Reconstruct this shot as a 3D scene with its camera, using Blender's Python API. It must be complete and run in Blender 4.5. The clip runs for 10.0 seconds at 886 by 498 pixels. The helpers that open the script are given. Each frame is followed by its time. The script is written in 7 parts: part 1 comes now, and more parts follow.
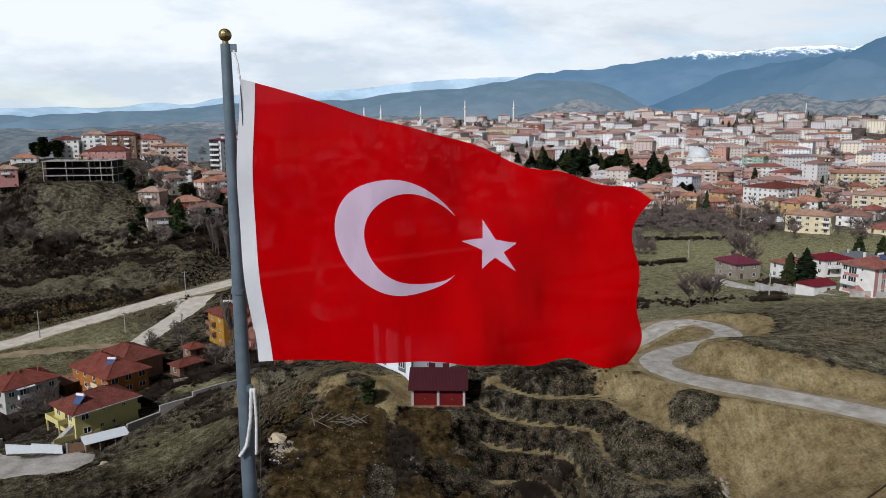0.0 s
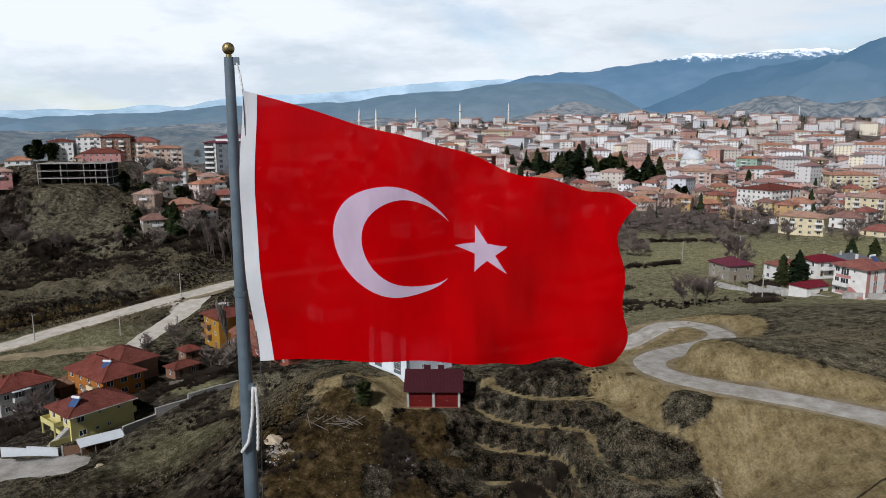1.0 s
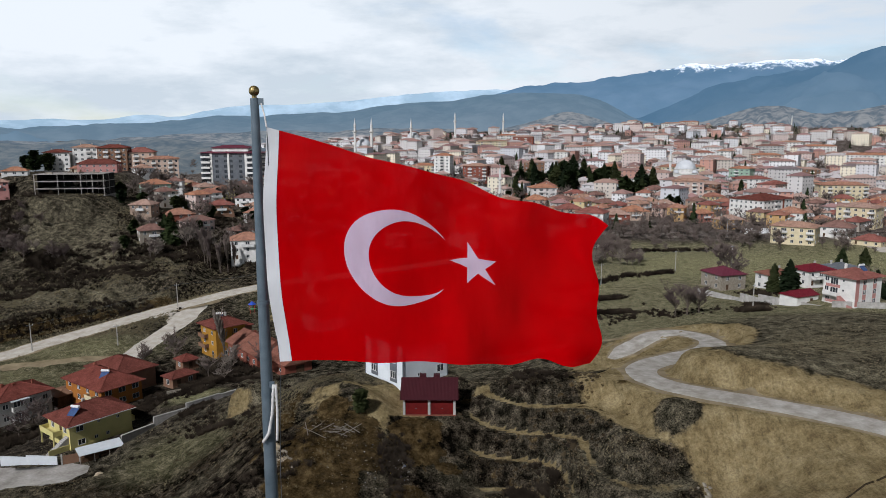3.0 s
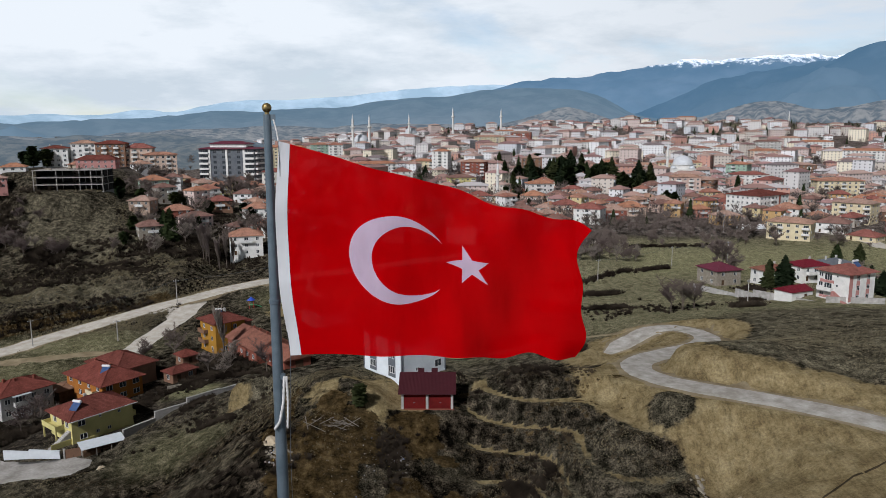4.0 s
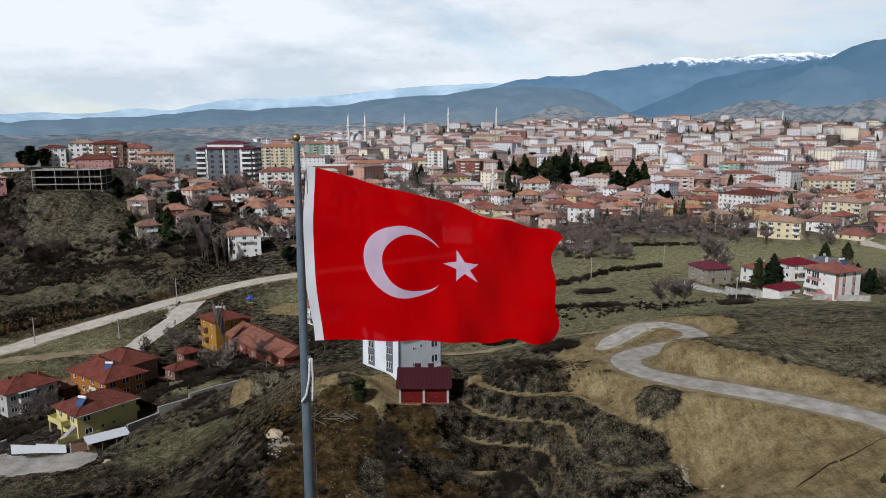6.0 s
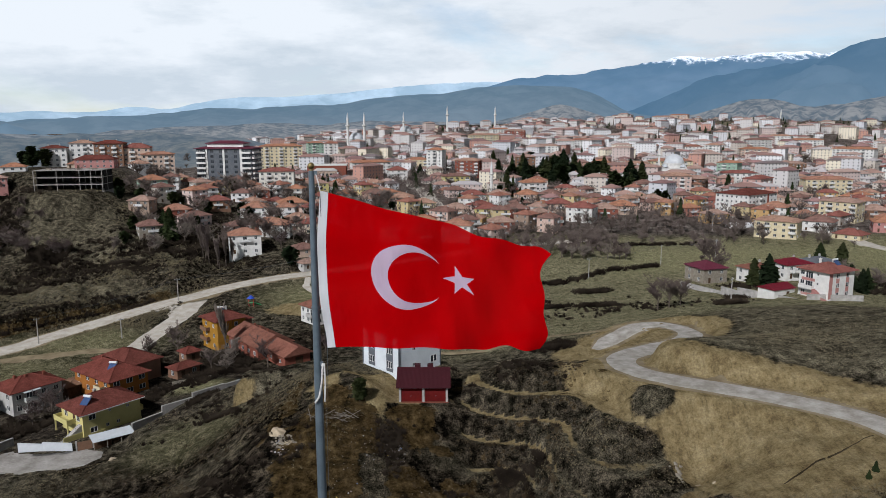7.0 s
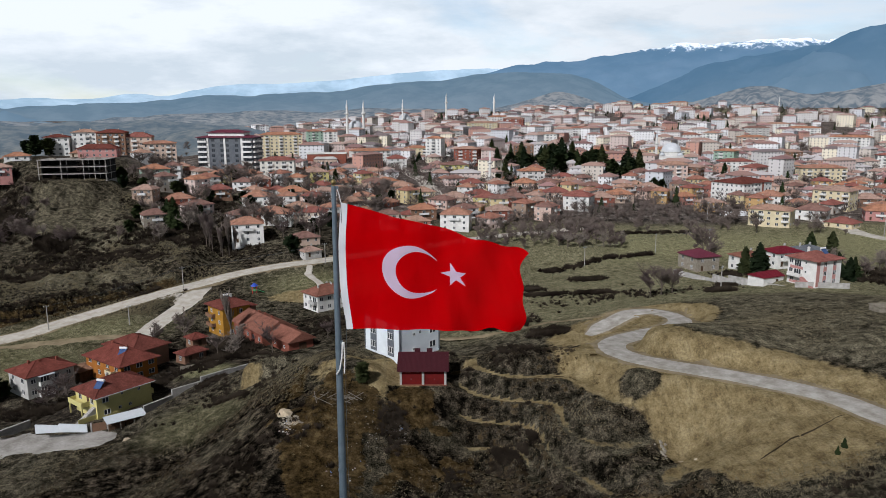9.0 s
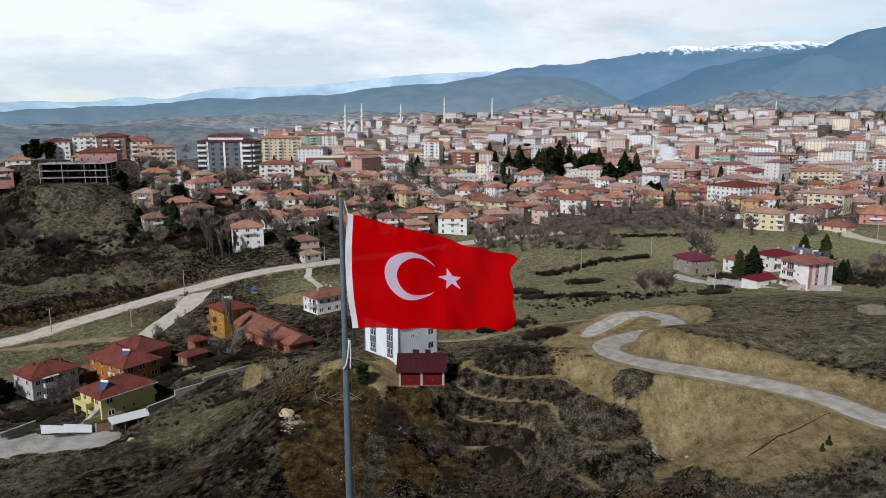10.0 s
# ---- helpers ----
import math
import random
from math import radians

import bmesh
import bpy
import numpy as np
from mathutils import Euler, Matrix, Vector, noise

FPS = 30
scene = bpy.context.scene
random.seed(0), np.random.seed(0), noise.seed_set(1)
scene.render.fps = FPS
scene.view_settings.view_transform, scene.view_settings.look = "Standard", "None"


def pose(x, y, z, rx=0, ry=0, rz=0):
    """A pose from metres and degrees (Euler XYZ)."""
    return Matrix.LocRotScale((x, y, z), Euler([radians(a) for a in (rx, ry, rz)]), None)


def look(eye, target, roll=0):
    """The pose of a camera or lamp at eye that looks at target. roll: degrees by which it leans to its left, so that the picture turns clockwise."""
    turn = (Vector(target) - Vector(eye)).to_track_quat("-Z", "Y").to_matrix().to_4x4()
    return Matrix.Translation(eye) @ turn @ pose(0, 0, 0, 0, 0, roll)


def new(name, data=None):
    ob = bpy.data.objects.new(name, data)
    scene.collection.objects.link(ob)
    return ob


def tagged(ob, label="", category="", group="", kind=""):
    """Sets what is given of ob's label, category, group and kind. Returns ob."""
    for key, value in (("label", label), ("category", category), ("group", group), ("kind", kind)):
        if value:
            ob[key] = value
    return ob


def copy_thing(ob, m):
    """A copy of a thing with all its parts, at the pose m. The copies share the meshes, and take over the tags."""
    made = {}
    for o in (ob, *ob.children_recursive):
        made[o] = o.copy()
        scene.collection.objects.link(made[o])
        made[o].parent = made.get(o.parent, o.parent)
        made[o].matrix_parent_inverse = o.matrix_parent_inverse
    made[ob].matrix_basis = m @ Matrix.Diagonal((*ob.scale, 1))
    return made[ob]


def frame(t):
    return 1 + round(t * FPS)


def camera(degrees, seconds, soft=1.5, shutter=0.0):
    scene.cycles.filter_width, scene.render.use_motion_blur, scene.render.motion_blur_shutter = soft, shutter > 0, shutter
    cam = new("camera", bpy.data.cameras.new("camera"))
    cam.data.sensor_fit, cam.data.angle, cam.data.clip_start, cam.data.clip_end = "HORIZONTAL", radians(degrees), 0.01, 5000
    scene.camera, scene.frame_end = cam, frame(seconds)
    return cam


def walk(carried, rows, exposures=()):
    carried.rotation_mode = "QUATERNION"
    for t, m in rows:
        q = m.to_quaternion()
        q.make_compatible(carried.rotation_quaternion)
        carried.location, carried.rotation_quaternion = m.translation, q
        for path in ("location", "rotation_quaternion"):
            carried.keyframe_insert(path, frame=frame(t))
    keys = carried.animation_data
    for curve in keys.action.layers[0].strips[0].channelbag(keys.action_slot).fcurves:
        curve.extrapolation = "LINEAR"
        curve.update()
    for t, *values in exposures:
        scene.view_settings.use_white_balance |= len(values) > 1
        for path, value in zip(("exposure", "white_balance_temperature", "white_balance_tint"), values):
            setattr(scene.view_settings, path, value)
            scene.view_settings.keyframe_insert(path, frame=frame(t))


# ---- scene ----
import itertools

# ---- camera: a drone that backs away from the flag and climbs ----
cam = camera(63.5, 10.0, soft=0.85)
PATH = [
    (0, (5.163, -15.039, 88.213), (5.027, -12.087, 87.691), -0.2),
    (0.5, (5.189, -15.290, 88.312), (5.061, -12.337, 87.792), -0.2),
    (1, (5.223, -15.717, 88.371), (5.107, -12.764, 87.858), -0.2),
    (1.5, (5.238, -16.232, 88.537), (5.127, -13.275, 88.038), -0.2),
    (2, (5.217, -16.692, 88.688), (5.107, -13.734, 88.204), -0.2),
    (2.5, (5.238, -17.328, 88.764), (5.135, -14.367, 88.291), -0.2),
    (4, (5.363, -19.688, 89.394), (5.276, -16.730, 88.901), -0.2),
    (4.5, (5.393, -20.583, 89.633), (5.310, -17.628, 89.119), -0.2),
    (5, (5.420, -21.603, 89.778), (5.343, -18.649, 89.262), -0.2),
    (5.5, (5.418, -22.754, 89.930), (5.346, -19.795, 89.430), -0.2),
    (7, (5.455, -26.545, 91.422), (5.391, -23.589, 90.916), -0.2),
    (7.5, (5.530, -27.930, 91.953), (5.468, -24.977, 91.427), -0.2),
    (8, (5.540, -29.380, 92.363), (5.478, -26.430, 91.821), -0.2),
    (8.5, (5.571, -30.990, 92.727), (5.511, -28.044, 92.171), -0.2),
    (9, (5.664, -32.599, 93.078), (5.604, -29.653, 92.519), -0.2),
    (9.5, (5.742, -34.236, 93.453), (5.684, -31.287, 92.901), -0.2),
    (10, (5.798, -35.884, 93.888), (5.745, -32.936, 93.340), -0.2),
]
walk(cam, [(t, look(eye, target, roll)) for t, eye, target, roll in PATH],
     [(0, -0.07, 6300, 11), (2, -0.10, 6300, 11), (4, -0.16, 6300, 11), (5.5, -0.12, 6300, 11), (7, -0.15, 6300, 11), (8.5, -0.08, 6300, 11), (10, -0.04, 6300, 11)])

# ---- sky and sun: bright broken cloud, a veiled sun over the shoulder ----
SUN_ELEVATION, SUN_AZIMUTH = 40, -150    # degrees; azimuth from +y, positive to +x
world = bpy.data.worlds.new("sky")
scene.world = world
world.use_nodes = True
wt = world.node_tree
wt.nodes.clear()


def wnode(kind, **values):
    n = wt.nodes.new(kind)
    for key, value in values.items():
        n.inputs[key].default_value = value
    return n


sky = wnode("ShaderNodeTexSky")
sky.sky_type, sky.sun_disc = "NISHITA", False
sky.sun_elevation, sky.sun_rotation = radians(SUN_ELEVATION), radians(SUN_AZIMUTH)
sky.dust_density, sky.altitude = 0.6, 900
sky_bg = wnode("ShaderNodeBackground", Strength=0.12)
cloud_bg = wnode("ShaderNodeBackground", Strength=0.89)
coord = wnode("ShaderNodeTexCoord")
flatten = wnode("ShaderNodeMapping", Scale=(1.0, 1.0, 3.4), Location=(1.9, 0.35, 0.0))
big = wnode("ShaderNodeTexNoise", Scale=2.3, Detail=7.0, Roughness=0.56, Distortion=0.25)
fine = wnode("ShaderNodeTexNoise", Scale=3.1, Detail=8.0, Roughness=0.6)
cover = wnode("ShaderNodeValToRGB")
cover.color_ramp.elements[0].position, cover.color_ramp.elements[1].position = 0.27, 0.46
tone = wnode("ShaderNodeValToRGB")
tone.color_ramp.elements[0].position, tone.color_ramp.elements[0].color = 0.39, (0.77, 0.87, 0.955, 1)
tone.color_ramp.elements[1].position, tone.color_ramp.elements[1].color = 0.56, (1.08, 1.145, 1.20, 1)
blend = wnode("ShaderNodeMixShader")
wout = wnode("ShaderNodeOutputWorld")
wt.links.new(coord.outputs["Generated"], flatten.inputs["Vector"])
wt.links.new(flatten.outputs["Vector"], big.inputs["Vector"])
wt.links.new(flatten.outputs["Vector"], fine.inputs["Vector"])
wt.links.new(big.outputs["Fac"], cover.inputs["Fac"])
wt.links.new(fine.outputs["Fac"], tone.inputs["Fac"])
wt.links.new(sky.outputs["Color"], sky_bg.inputs["Color"])
# cloud thin and bright at the sky's rim, dimmed overhead, unseen, to cut fill
height_of = wnode("ShaderNodeSeparateXYZ")
overhead = wnode("ShaderNodeMapRange")
for k, v in ((1, 0.17), (2, 0.44), (3, 1.0), (4, 0.08)):
    overhead.inputs[k].default_value = v
thick = wnode("ShaderNodeVectorMath")
thick.operation = "SCALE"
wt.links.new(coord.outputs["Generated"], height_of.inputs[0])
wt.links.new(height_of.outputs["Z"], overhead.inputs[0])
wt.links.new(tone.outputs["Color"], thick.inputs[0])
# and thicker towards the mountains in the east
eastward = wnode("ShaderNodeMapRange")
for k, v in ((1, -0.1), (2, 0.55), (3, 1.0), (4, 0.80)):
    eastward.inputs[k].default_value = v
both = wnode("ShaderNodeMath")
both.operation = "MULTIPLY"
wt.links.new(height_of.outputs["X"], eastward.inputs[0])
wt.links.new(overhead.outputs[0], both.inputs[0])
wt.links.new(eastward.outputs[0], both.inputs[1])
wt.links.new(both.outputs[0], thick.inputs["Scale"])
wt.links.new(thick.outputs[0], cloud_bg.inputs["Color"])
wt.links.new(cover.outputs["Color"], blend.inputs["Fac"])
wt.links.new(sky_bg.outputs["Background"], blend.inputs[1])
wt.links.new(cloud_bg.outputs["Background"], blend.inputs[2])
wt.links.new(blend.outputs["Shader"], wout.inputs["Surface"])

sun = new("sun", bpy.data.lights.new("sun", "SUN"))
sun.data.energy, sun.data.angle, sun.data.color = 4.5, radians(2), (1.0, 0.985, 0.98)
sun_from = Vector((math.sin(radians(SUN_AZIMUTH)) * math.cos(radians(SUN_ELEVATION)),
                   math.cos(radians(SUN_AZIMUTH)) * math.cos(radians(SUN_ELEVATION)), math.sin(radians(SUN_ELEVATION))))
sun.matrix_world = look(sun_from * 300, (0, 0, 0))

# ---- materials ----


class Surface:
    """A node material under construction."""

    def __init__(self, name, rough_=0.85, metal=0.0, specular=0.3):
        self.m = bpy.data.materials.new(name)
        self.m.use_nodes = True
        self.t = self.m.node_tree
        self.shader = self.t.nodes["Principled BSDF"]
        self.shader.inputs["Roughness"].default_value = rough_
        self.shader.inputs["Metallic"].default_value = metal
        self.shader.inputs["Specular IOR Level"].default_value = specular
        self.where = self.t.nodes.new("ShaderNodeTexCoord").outputs["Object"]

    def put(self, socket, value):
        if isinstance(value, bpy.types.NodeSocket):
            self.t.links.new(value, socket)
        elif isinstance(value, tuple) and len(value) == 3:
            socket.default_value = (*value, 1)
        else:
            socket.default_value = value

    def noise(self, scale, detail=5.0, roughness=0.6, stretch=None):
        n = self.t.nodes.new("ShaderNodeTexNoise")
        n.inputs["Scale"].default_value, n.inputs["Detail"].default_value, n.inputs["Roughness"].default_value = scale, detail, roughness
        src = self.where
        if stretch:
            s = self.t.nodes.new("ShaderNodeMapping")
            s.inputs["Scale"].default_value = stretch
            self.t.links.new(src, s.inputs["Vector"])
            src = s.outputs["Vector"]
        self.t.links.new(src, n.inputs["Vector"])
        return n.outputs["Fac"]

    def ramp(self, fac, stops, constant=False):
        r = self.t.nodes.new("ShaderNodeValToRGB")
        r.color_ramp.interpolation = "CONSTANT" if constant else "LINEAR"
        while len(r.color_ramp.elements) < len(stops):
            r.color_ramp.elements.new(0.5)
        for e, (pos, col) in zip(r.color_ramp.elements, stops):
            e.position = pos
            e.color = (*col, 1) if isinstance(col, tuple) else (col, col, col, 1)
        self.t.links.new(fac, r.inputs["Fac"])
        return r.outputs["Color"]

    def mix(self, fac, a, b, mode="MIX"):
        n = self.t.nodes.new("ShaderNodeMix")
        n.data_type, n.blend_type = "RGBA", mode
        self.put(n.inputs[0], fac)
        self.put(n.inputs[6], a)
        self.put(n.inputs[7], b)
        return n.outputs[2]

    def attribute(self, name):
        n = self.t.nodes.new("ShaderNodeAttribute")
        n.attribute_name = name
        return n.outputs["Fac"]

    def random(self):
        return self.t.nodes.new("ShaderNodeObjectInfo").outputs["Random"]

    def island(self):
        return self.t.nodes.new("ShaderNodeNewGeometry").outputs["Random Per Island"]

    def colour(self, value):
        self.put(self.shader.inputs["Base Color"], value)
        return self

    def bump(self, height, strength=0.4, distance=0.05):
        n = self.t.nodes.new("ShaderNodeBump")
        n.inputs["Strength"].default_value, n.inputs["Distance"].default_value = strength, distance
        self.t.links.new(height, n.inputs["Height"])
        self.t.links.new(n.outputs["Normal"], self.shader.inputs["Normal"])
        return self


def worn(name, a, b, scale=1.2, rough_=0.85, metal=0.0, grain=18.0, relief=0.25, specular=None):
    """A surface between two colours, stained at one scale and grained at another."""
    s = Surface(name, rough_, metal, (0.0 if rough_ > 0.8 else 0.3) if specular is None else specular)
    stain = s.mix(s.ramp(s.noise(scale), [(0.35, 0.0), (0.68, 1.0)]), a, b)
    s.colour(s.mix(0.35, stain, s.ramp(s.noise(grain, 3), [(0.3, 0.55), (0.7, 1.0)]), "MULTIPLY"))
    s.bump(s.noise(grain), relief, 0.02)
    return s.m


def by_chance(name, colours, scale=0.5, rough_=0.9):
    """Plaster or paint whose colour is drawn anew for each house, streaked and stained."""
    s = Surface(name, rough_, 0.0, 0.0)
    n = len(colours)
    pick = s.ramp(s.random(), [(k / n, c) for k, c in enumerate(colours)], True)
    streak = s.ramp(s.noise(scale, 6, 0.65, (1.2, 1.2, 0.35)), [(0.3, 0.74), (0.62, 1.0)])
    s.colour(s.mix(1.0, pick, streak, "MULTIPLY"))
    s.bump(s.noise(9), 0.15, 0.02)
    return s.m


def tiles(name, colours):
    """Clay roof tiles: rows and rolls in fine relief, old and new ones mixed."""
    s = Surface(name, 0.85, 0.0, 0.0)
    n = len(colours)
    pick = s.ramp(s.random(), [(k / n, c) for k, c in enumerate(colours)], True)
    cell = s.t.nodes.new("ShaderNodeTexVoronoi")
    cell.inputs["Scale"].default_value = 2.6
    s.t.links.new(s.where, cell.inputs["Vector"])
    each = s.ramp(cell.outputs["Distance"], [(0.1, 1.08), (0.6, 0.72)])
    stain = s.ramp(s.noise(0.45, 6, 0.7), [(0.32, 0.5), (0.6, 1.0)])
    s.colour(s.mix(0.85, s.mix(0.8, pick, each, "MULTIPLY"), stain, "MULTIPLY"))
    wave = s.t.nodes.new("ShaderNodeTexWave")
    wave.bands_direction = "X"
    wave.inputs["Scale"].default_value, wave.inputs["Distortion"].default_value = 1.6, 0.3
    s.t.links.new(s.where, wave.inputs["Vector"])
    s.bump(wave.outputs["Fac"], 0.5, 0.06)
    return s.m


def sheet(name, c, dark=0.7, ribs=1.3, rough_=0.62):
    """Painted ribbed metal sheet."""
    s = Surface(name, rough_, 0.0, 0.2)
    s.colour(s.mix(0.8, c, s.ramp(s.noise(0.9, 6, 0.7), [(0.35, dark), (0.65, 1.0)]), "MULTIPLY"))
    wave = s.t.nodes.new("ShaderNodeTexWave")
    wave.bands_direction = "X"
    wave.inputs["Scale"].default_value = ribs
    s.t.links.new(s.where, wave.inputs["Vector"])
    s.bump(wave.outputs["Fac"], 0.4, 0.04)
    return s.m


def ground_material():
    s = Surface("hill_ground", 1.0, 0.0, 0.0)
    patch = s.noise(0.035, 6, 0.62)
    tuft = s.noise(0.55, 7, 0.68)
    grit = s.noise(4.2, 6, 0.72)
    grass = s.ramp(tuft, [(0.36, (0.014, 0.013, 0.009)), (0.48, (0.085, 0.075, 0.053)), (0.62, (0.20, 0.175, 0.125))])
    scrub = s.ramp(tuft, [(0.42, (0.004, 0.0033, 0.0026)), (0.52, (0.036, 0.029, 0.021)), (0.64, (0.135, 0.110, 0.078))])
    clump = s.ramp(s.noise(0.13, 6, 0.65), [(0.46, 0.0), (0.60, 0.85)])
    wild = s.mix(clump, s.mix(s.ramp(patch, [(0.44, 0.0), (0.62, 1.0)]), grass, scrub), scrub)
    soil = s.ramp(s.noise(0.30, 9, 0.78), [(0.30, (0.11, 0.079, 0.038)), (0.50, (0.265, 0.205, 0.106)), (0.72, (0.42, 0.345, 0.20))])
    green = s.ramp(tuft, [(0.32, (0.17, 0.165, 0.085)), (0.52, (0.32, 0.305, 0.165)), (0.70, (0.45, 0.42, 0.26))])
    town = s.ramp(s.noise(0.12, 8, 0.7), [(0.36, (0.040, 0.032, 0.028)), (0.52, (0.16, 0.134, 0.118)), (0.70, (0.33, 0.29, 0.26))])
    straw = s.ramp(tuft, [(0.34, (0.075, 0.066, 0.045)), (0.52, (0.20, 0.178, 0.12)), (0.68, (0.33, 0.295, 0.20))])
    base = s.mix(s.attribute("scrub"), wild, scrub)
    base = s.mix(s.attribute("straw"), base, s.mix(s.ramp(s.noise(0.17, 6, 0.65), [(0.50, 0.0), (0.66, 0.7)]), straw, scrub))
    base = s.mix(s.attribute("town"), base, town)
    base = s.mix(s.attribute("green"), base, green)
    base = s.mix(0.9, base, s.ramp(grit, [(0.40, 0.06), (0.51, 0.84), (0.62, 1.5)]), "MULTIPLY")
    soil = s.mix(0.55, soil, s.ramp(s.noise(0.9, 7, 0.7, (1.5, 0.32, 0.32)), [(0.36, 0.42), (0.50, 0.95), (0.66, 1.12)]), "MULTIPLY")
    soil = s.mix(0.5, soil, s.ramp(s.noise(2.6, 8, 0.75), [(0.40, 0.40), (0.52, 0.95), (0.62, 1.2)]), "MULTIPLY")
    ragged = s.t.nodes.new("ShaderNodeMath")
    ragged.operation = "MULTIPLY_ADD"
    s.t.links.new(tuft, ragged.inputs[0])
    ragged.inputs[1].default_value = 0.9
    s.t.links.new(s.attribute("soil"), ragged.inputs[2])
    base = s.mix(s.ramp(ragged.outputs[0], [(0.80, 0.0), (1.02, 1.0)]), base, soil)
    # a darker ochre than the soil, laid on where the slip mask is high
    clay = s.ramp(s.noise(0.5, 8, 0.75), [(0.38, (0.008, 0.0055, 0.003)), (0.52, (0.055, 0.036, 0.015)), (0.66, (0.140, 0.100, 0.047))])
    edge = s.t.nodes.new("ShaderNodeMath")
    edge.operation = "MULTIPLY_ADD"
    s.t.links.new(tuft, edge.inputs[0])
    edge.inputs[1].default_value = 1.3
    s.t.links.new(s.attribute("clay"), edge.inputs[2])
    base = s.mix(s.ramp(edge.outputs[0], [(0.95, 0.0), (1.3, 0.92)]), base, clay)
    s.colour(base)
    s.bump(s.mix(0.5, tuft, grit), 1.0, 0.9)
    return s.m


GROUND = ground_material()
RILL_SHADE = worn("rill_shade_strip", (0.03, 0.023, 0.014), (0.06, 0.045, 0.028), 0.8)
GRAVEL = worn("pale_gravel", (0.38, 0.345, 0.295), (0.53, 0.495, 0.44), 0.35, 0.95, 0, 3.0, 0.5)
GREY_GRAVEL = worn("grey_gravel", (0.26, 0.24, 0.21), (0.42, 0.40, 0.37), 0.45, 0.95, 0, 2.5, 0.5)
DIRT = worn("trodden_dirt", (0.17, 0.135, 0.085), (0.27, 0.22, 0.145), 0.3, 0.95, 0, 2.5, 0.5)
PAVED = worn("worn_concrete_yard", (0.22, 0.205, 0.185), (0.38, 0.36, 0.335), 0.25, 0.9, 0, 2.0, 0.4)
CONCRETE = worn("raw_concrete", (0.27, 0.26, 0.245), (0.44, 0.42, 0.40), 0.6, 0.9, 0, 4.0, 0.4)
OLD_CONCRETE = worn("stained_old_concrete", (0.24, 0.225, 0.21), (0.36, 0.34, 0.32), 0.4, 0.9, 0, 3.0, 0.4)
# near-black wall colour that carries the shade inside open storeys
INSIDE_SHADE = worn("painted_inside_shade", (0.02, 0.02, 0.02), (0.04, 0.038, 0.036), 0.5)
GALVANISED = worn("painted_steel_pole", (0.078, 0.108, 0.132), (0.125, 0.158, 0.186), 1.5, 0.45, 0.3, 30.0, 0.12, 0.5)
BRASS = worn("tarnished_brass", (0.34, 0.25, 0.10), (0.20, 0.15, 0.07), 6.0, 0.4, 0.8, 40.0, 0.1)
ROPE_WHITE = worn("white_rope", (0.62, 0.61, 0.60), (0.42, 0.41, 0.40), 8.0, 0.9, 0, 40.0, 0.5)
ROPE_DARK = worn("dark_rope", (0.05, 0.06, 0.07), (0.10, 0.11, 0.12), 8.0)
GLASS_DARK = worn("window_glass", (0.025, 0.03, 0.036), (0.05, 0.058, 0.066), 0.8, 0.08, 0, 3.0, 0.02, 0.6)
# paler grey than GLASS_DARK, for the far window rows
GLASS_FAR = worn("grey_window_glass", (0.09, 0.095, 0.10), (0.16, 0.16, 0.165), 0.05, 0.3, 0, 3.0, 0.02, 0.5)
FRAME_WHITE = worn("white_window_frame", (0.66, 0.66, 0.65), (0.52, 0.52, 0.51), 2.0, 0.5)
WOOD_DARK = worn("dark_timber", (0.06, 0.035, 0.022), (0.11, 0.07, 0.045), 1.5)
WOOD_GREY = worn("weathered_timber", (0.20, 0.17, 0.14), (0.30, 0.27, 0.23), 2.0)
PLASTER = {
    "white": worn("white_plaster", (0.70, 0.69, 0.66), (0.56, 0.55, 0.53), 0.4),
    "cool": worn("cool_white_render", (0.66, 0.70, 0.73), (0.54, 0.58, 0.61), 0.3),
    "yellow": worn("lemon_plaster", (0.55, 0.49, 0.21), (0.47, 0.42, 0.18), 0.4),
    "ochre": worn("ochre_plaster", (0.36, 0.19, 0.035), (0.27, 0.14, 0.028), 0.5),
    "orange": worn("orange_plaster", (0.34, 0.14, 0.035), (0.26, 0.10, 0.03), 0.5),
    "grey": worn("grey_plaster", (0.36, 0.35, 0.33), (0.46, 0.45, 0.43), 0.5),
    "stone": worn("rubble_stone_wall", (0.30, 0.265, 0.215), (0.17, 0.15, 0.125), 1.6, 0.95, 0, 5.0, 0.6),
    "pink": worn("pink_paint", (0.44, 0.22, 0.20), (0.36, 0.18, 0.165), 0.6),
    "red": worn("dark_red_paint", (0.13, 0.014, 0.013), (0.09, 0.012, 0.012), 0.8),
    "brick": worn("red_brick_render", (0.25, 0.085, 0.06), (0.19, 0.07, 0.05), 0.6),
    "green": worn("pale_green_plaster", (0.30, 0.42, 0.33), (0.24, 0.33, 0.27), 0.5),
    "cream": worn("cream_plaster", (0.62, 0.54, 0.36), (0.52, 0.45, 0.31), 0.5),
    "peach": worn("peach_plaster", (0.54, 0.41, 0.33), (0.44, 0.34, 0.275), 0.5),
    "slate": worn("slate_grey_panel", (0.10, 0.11, 0.125), (0.14, 0.15, 0.165), 0.5),
    "brown": worn("brown_render", (0.22, 0.13, 0.085), (0.17, 0.10, 0.07), 0.5),
}
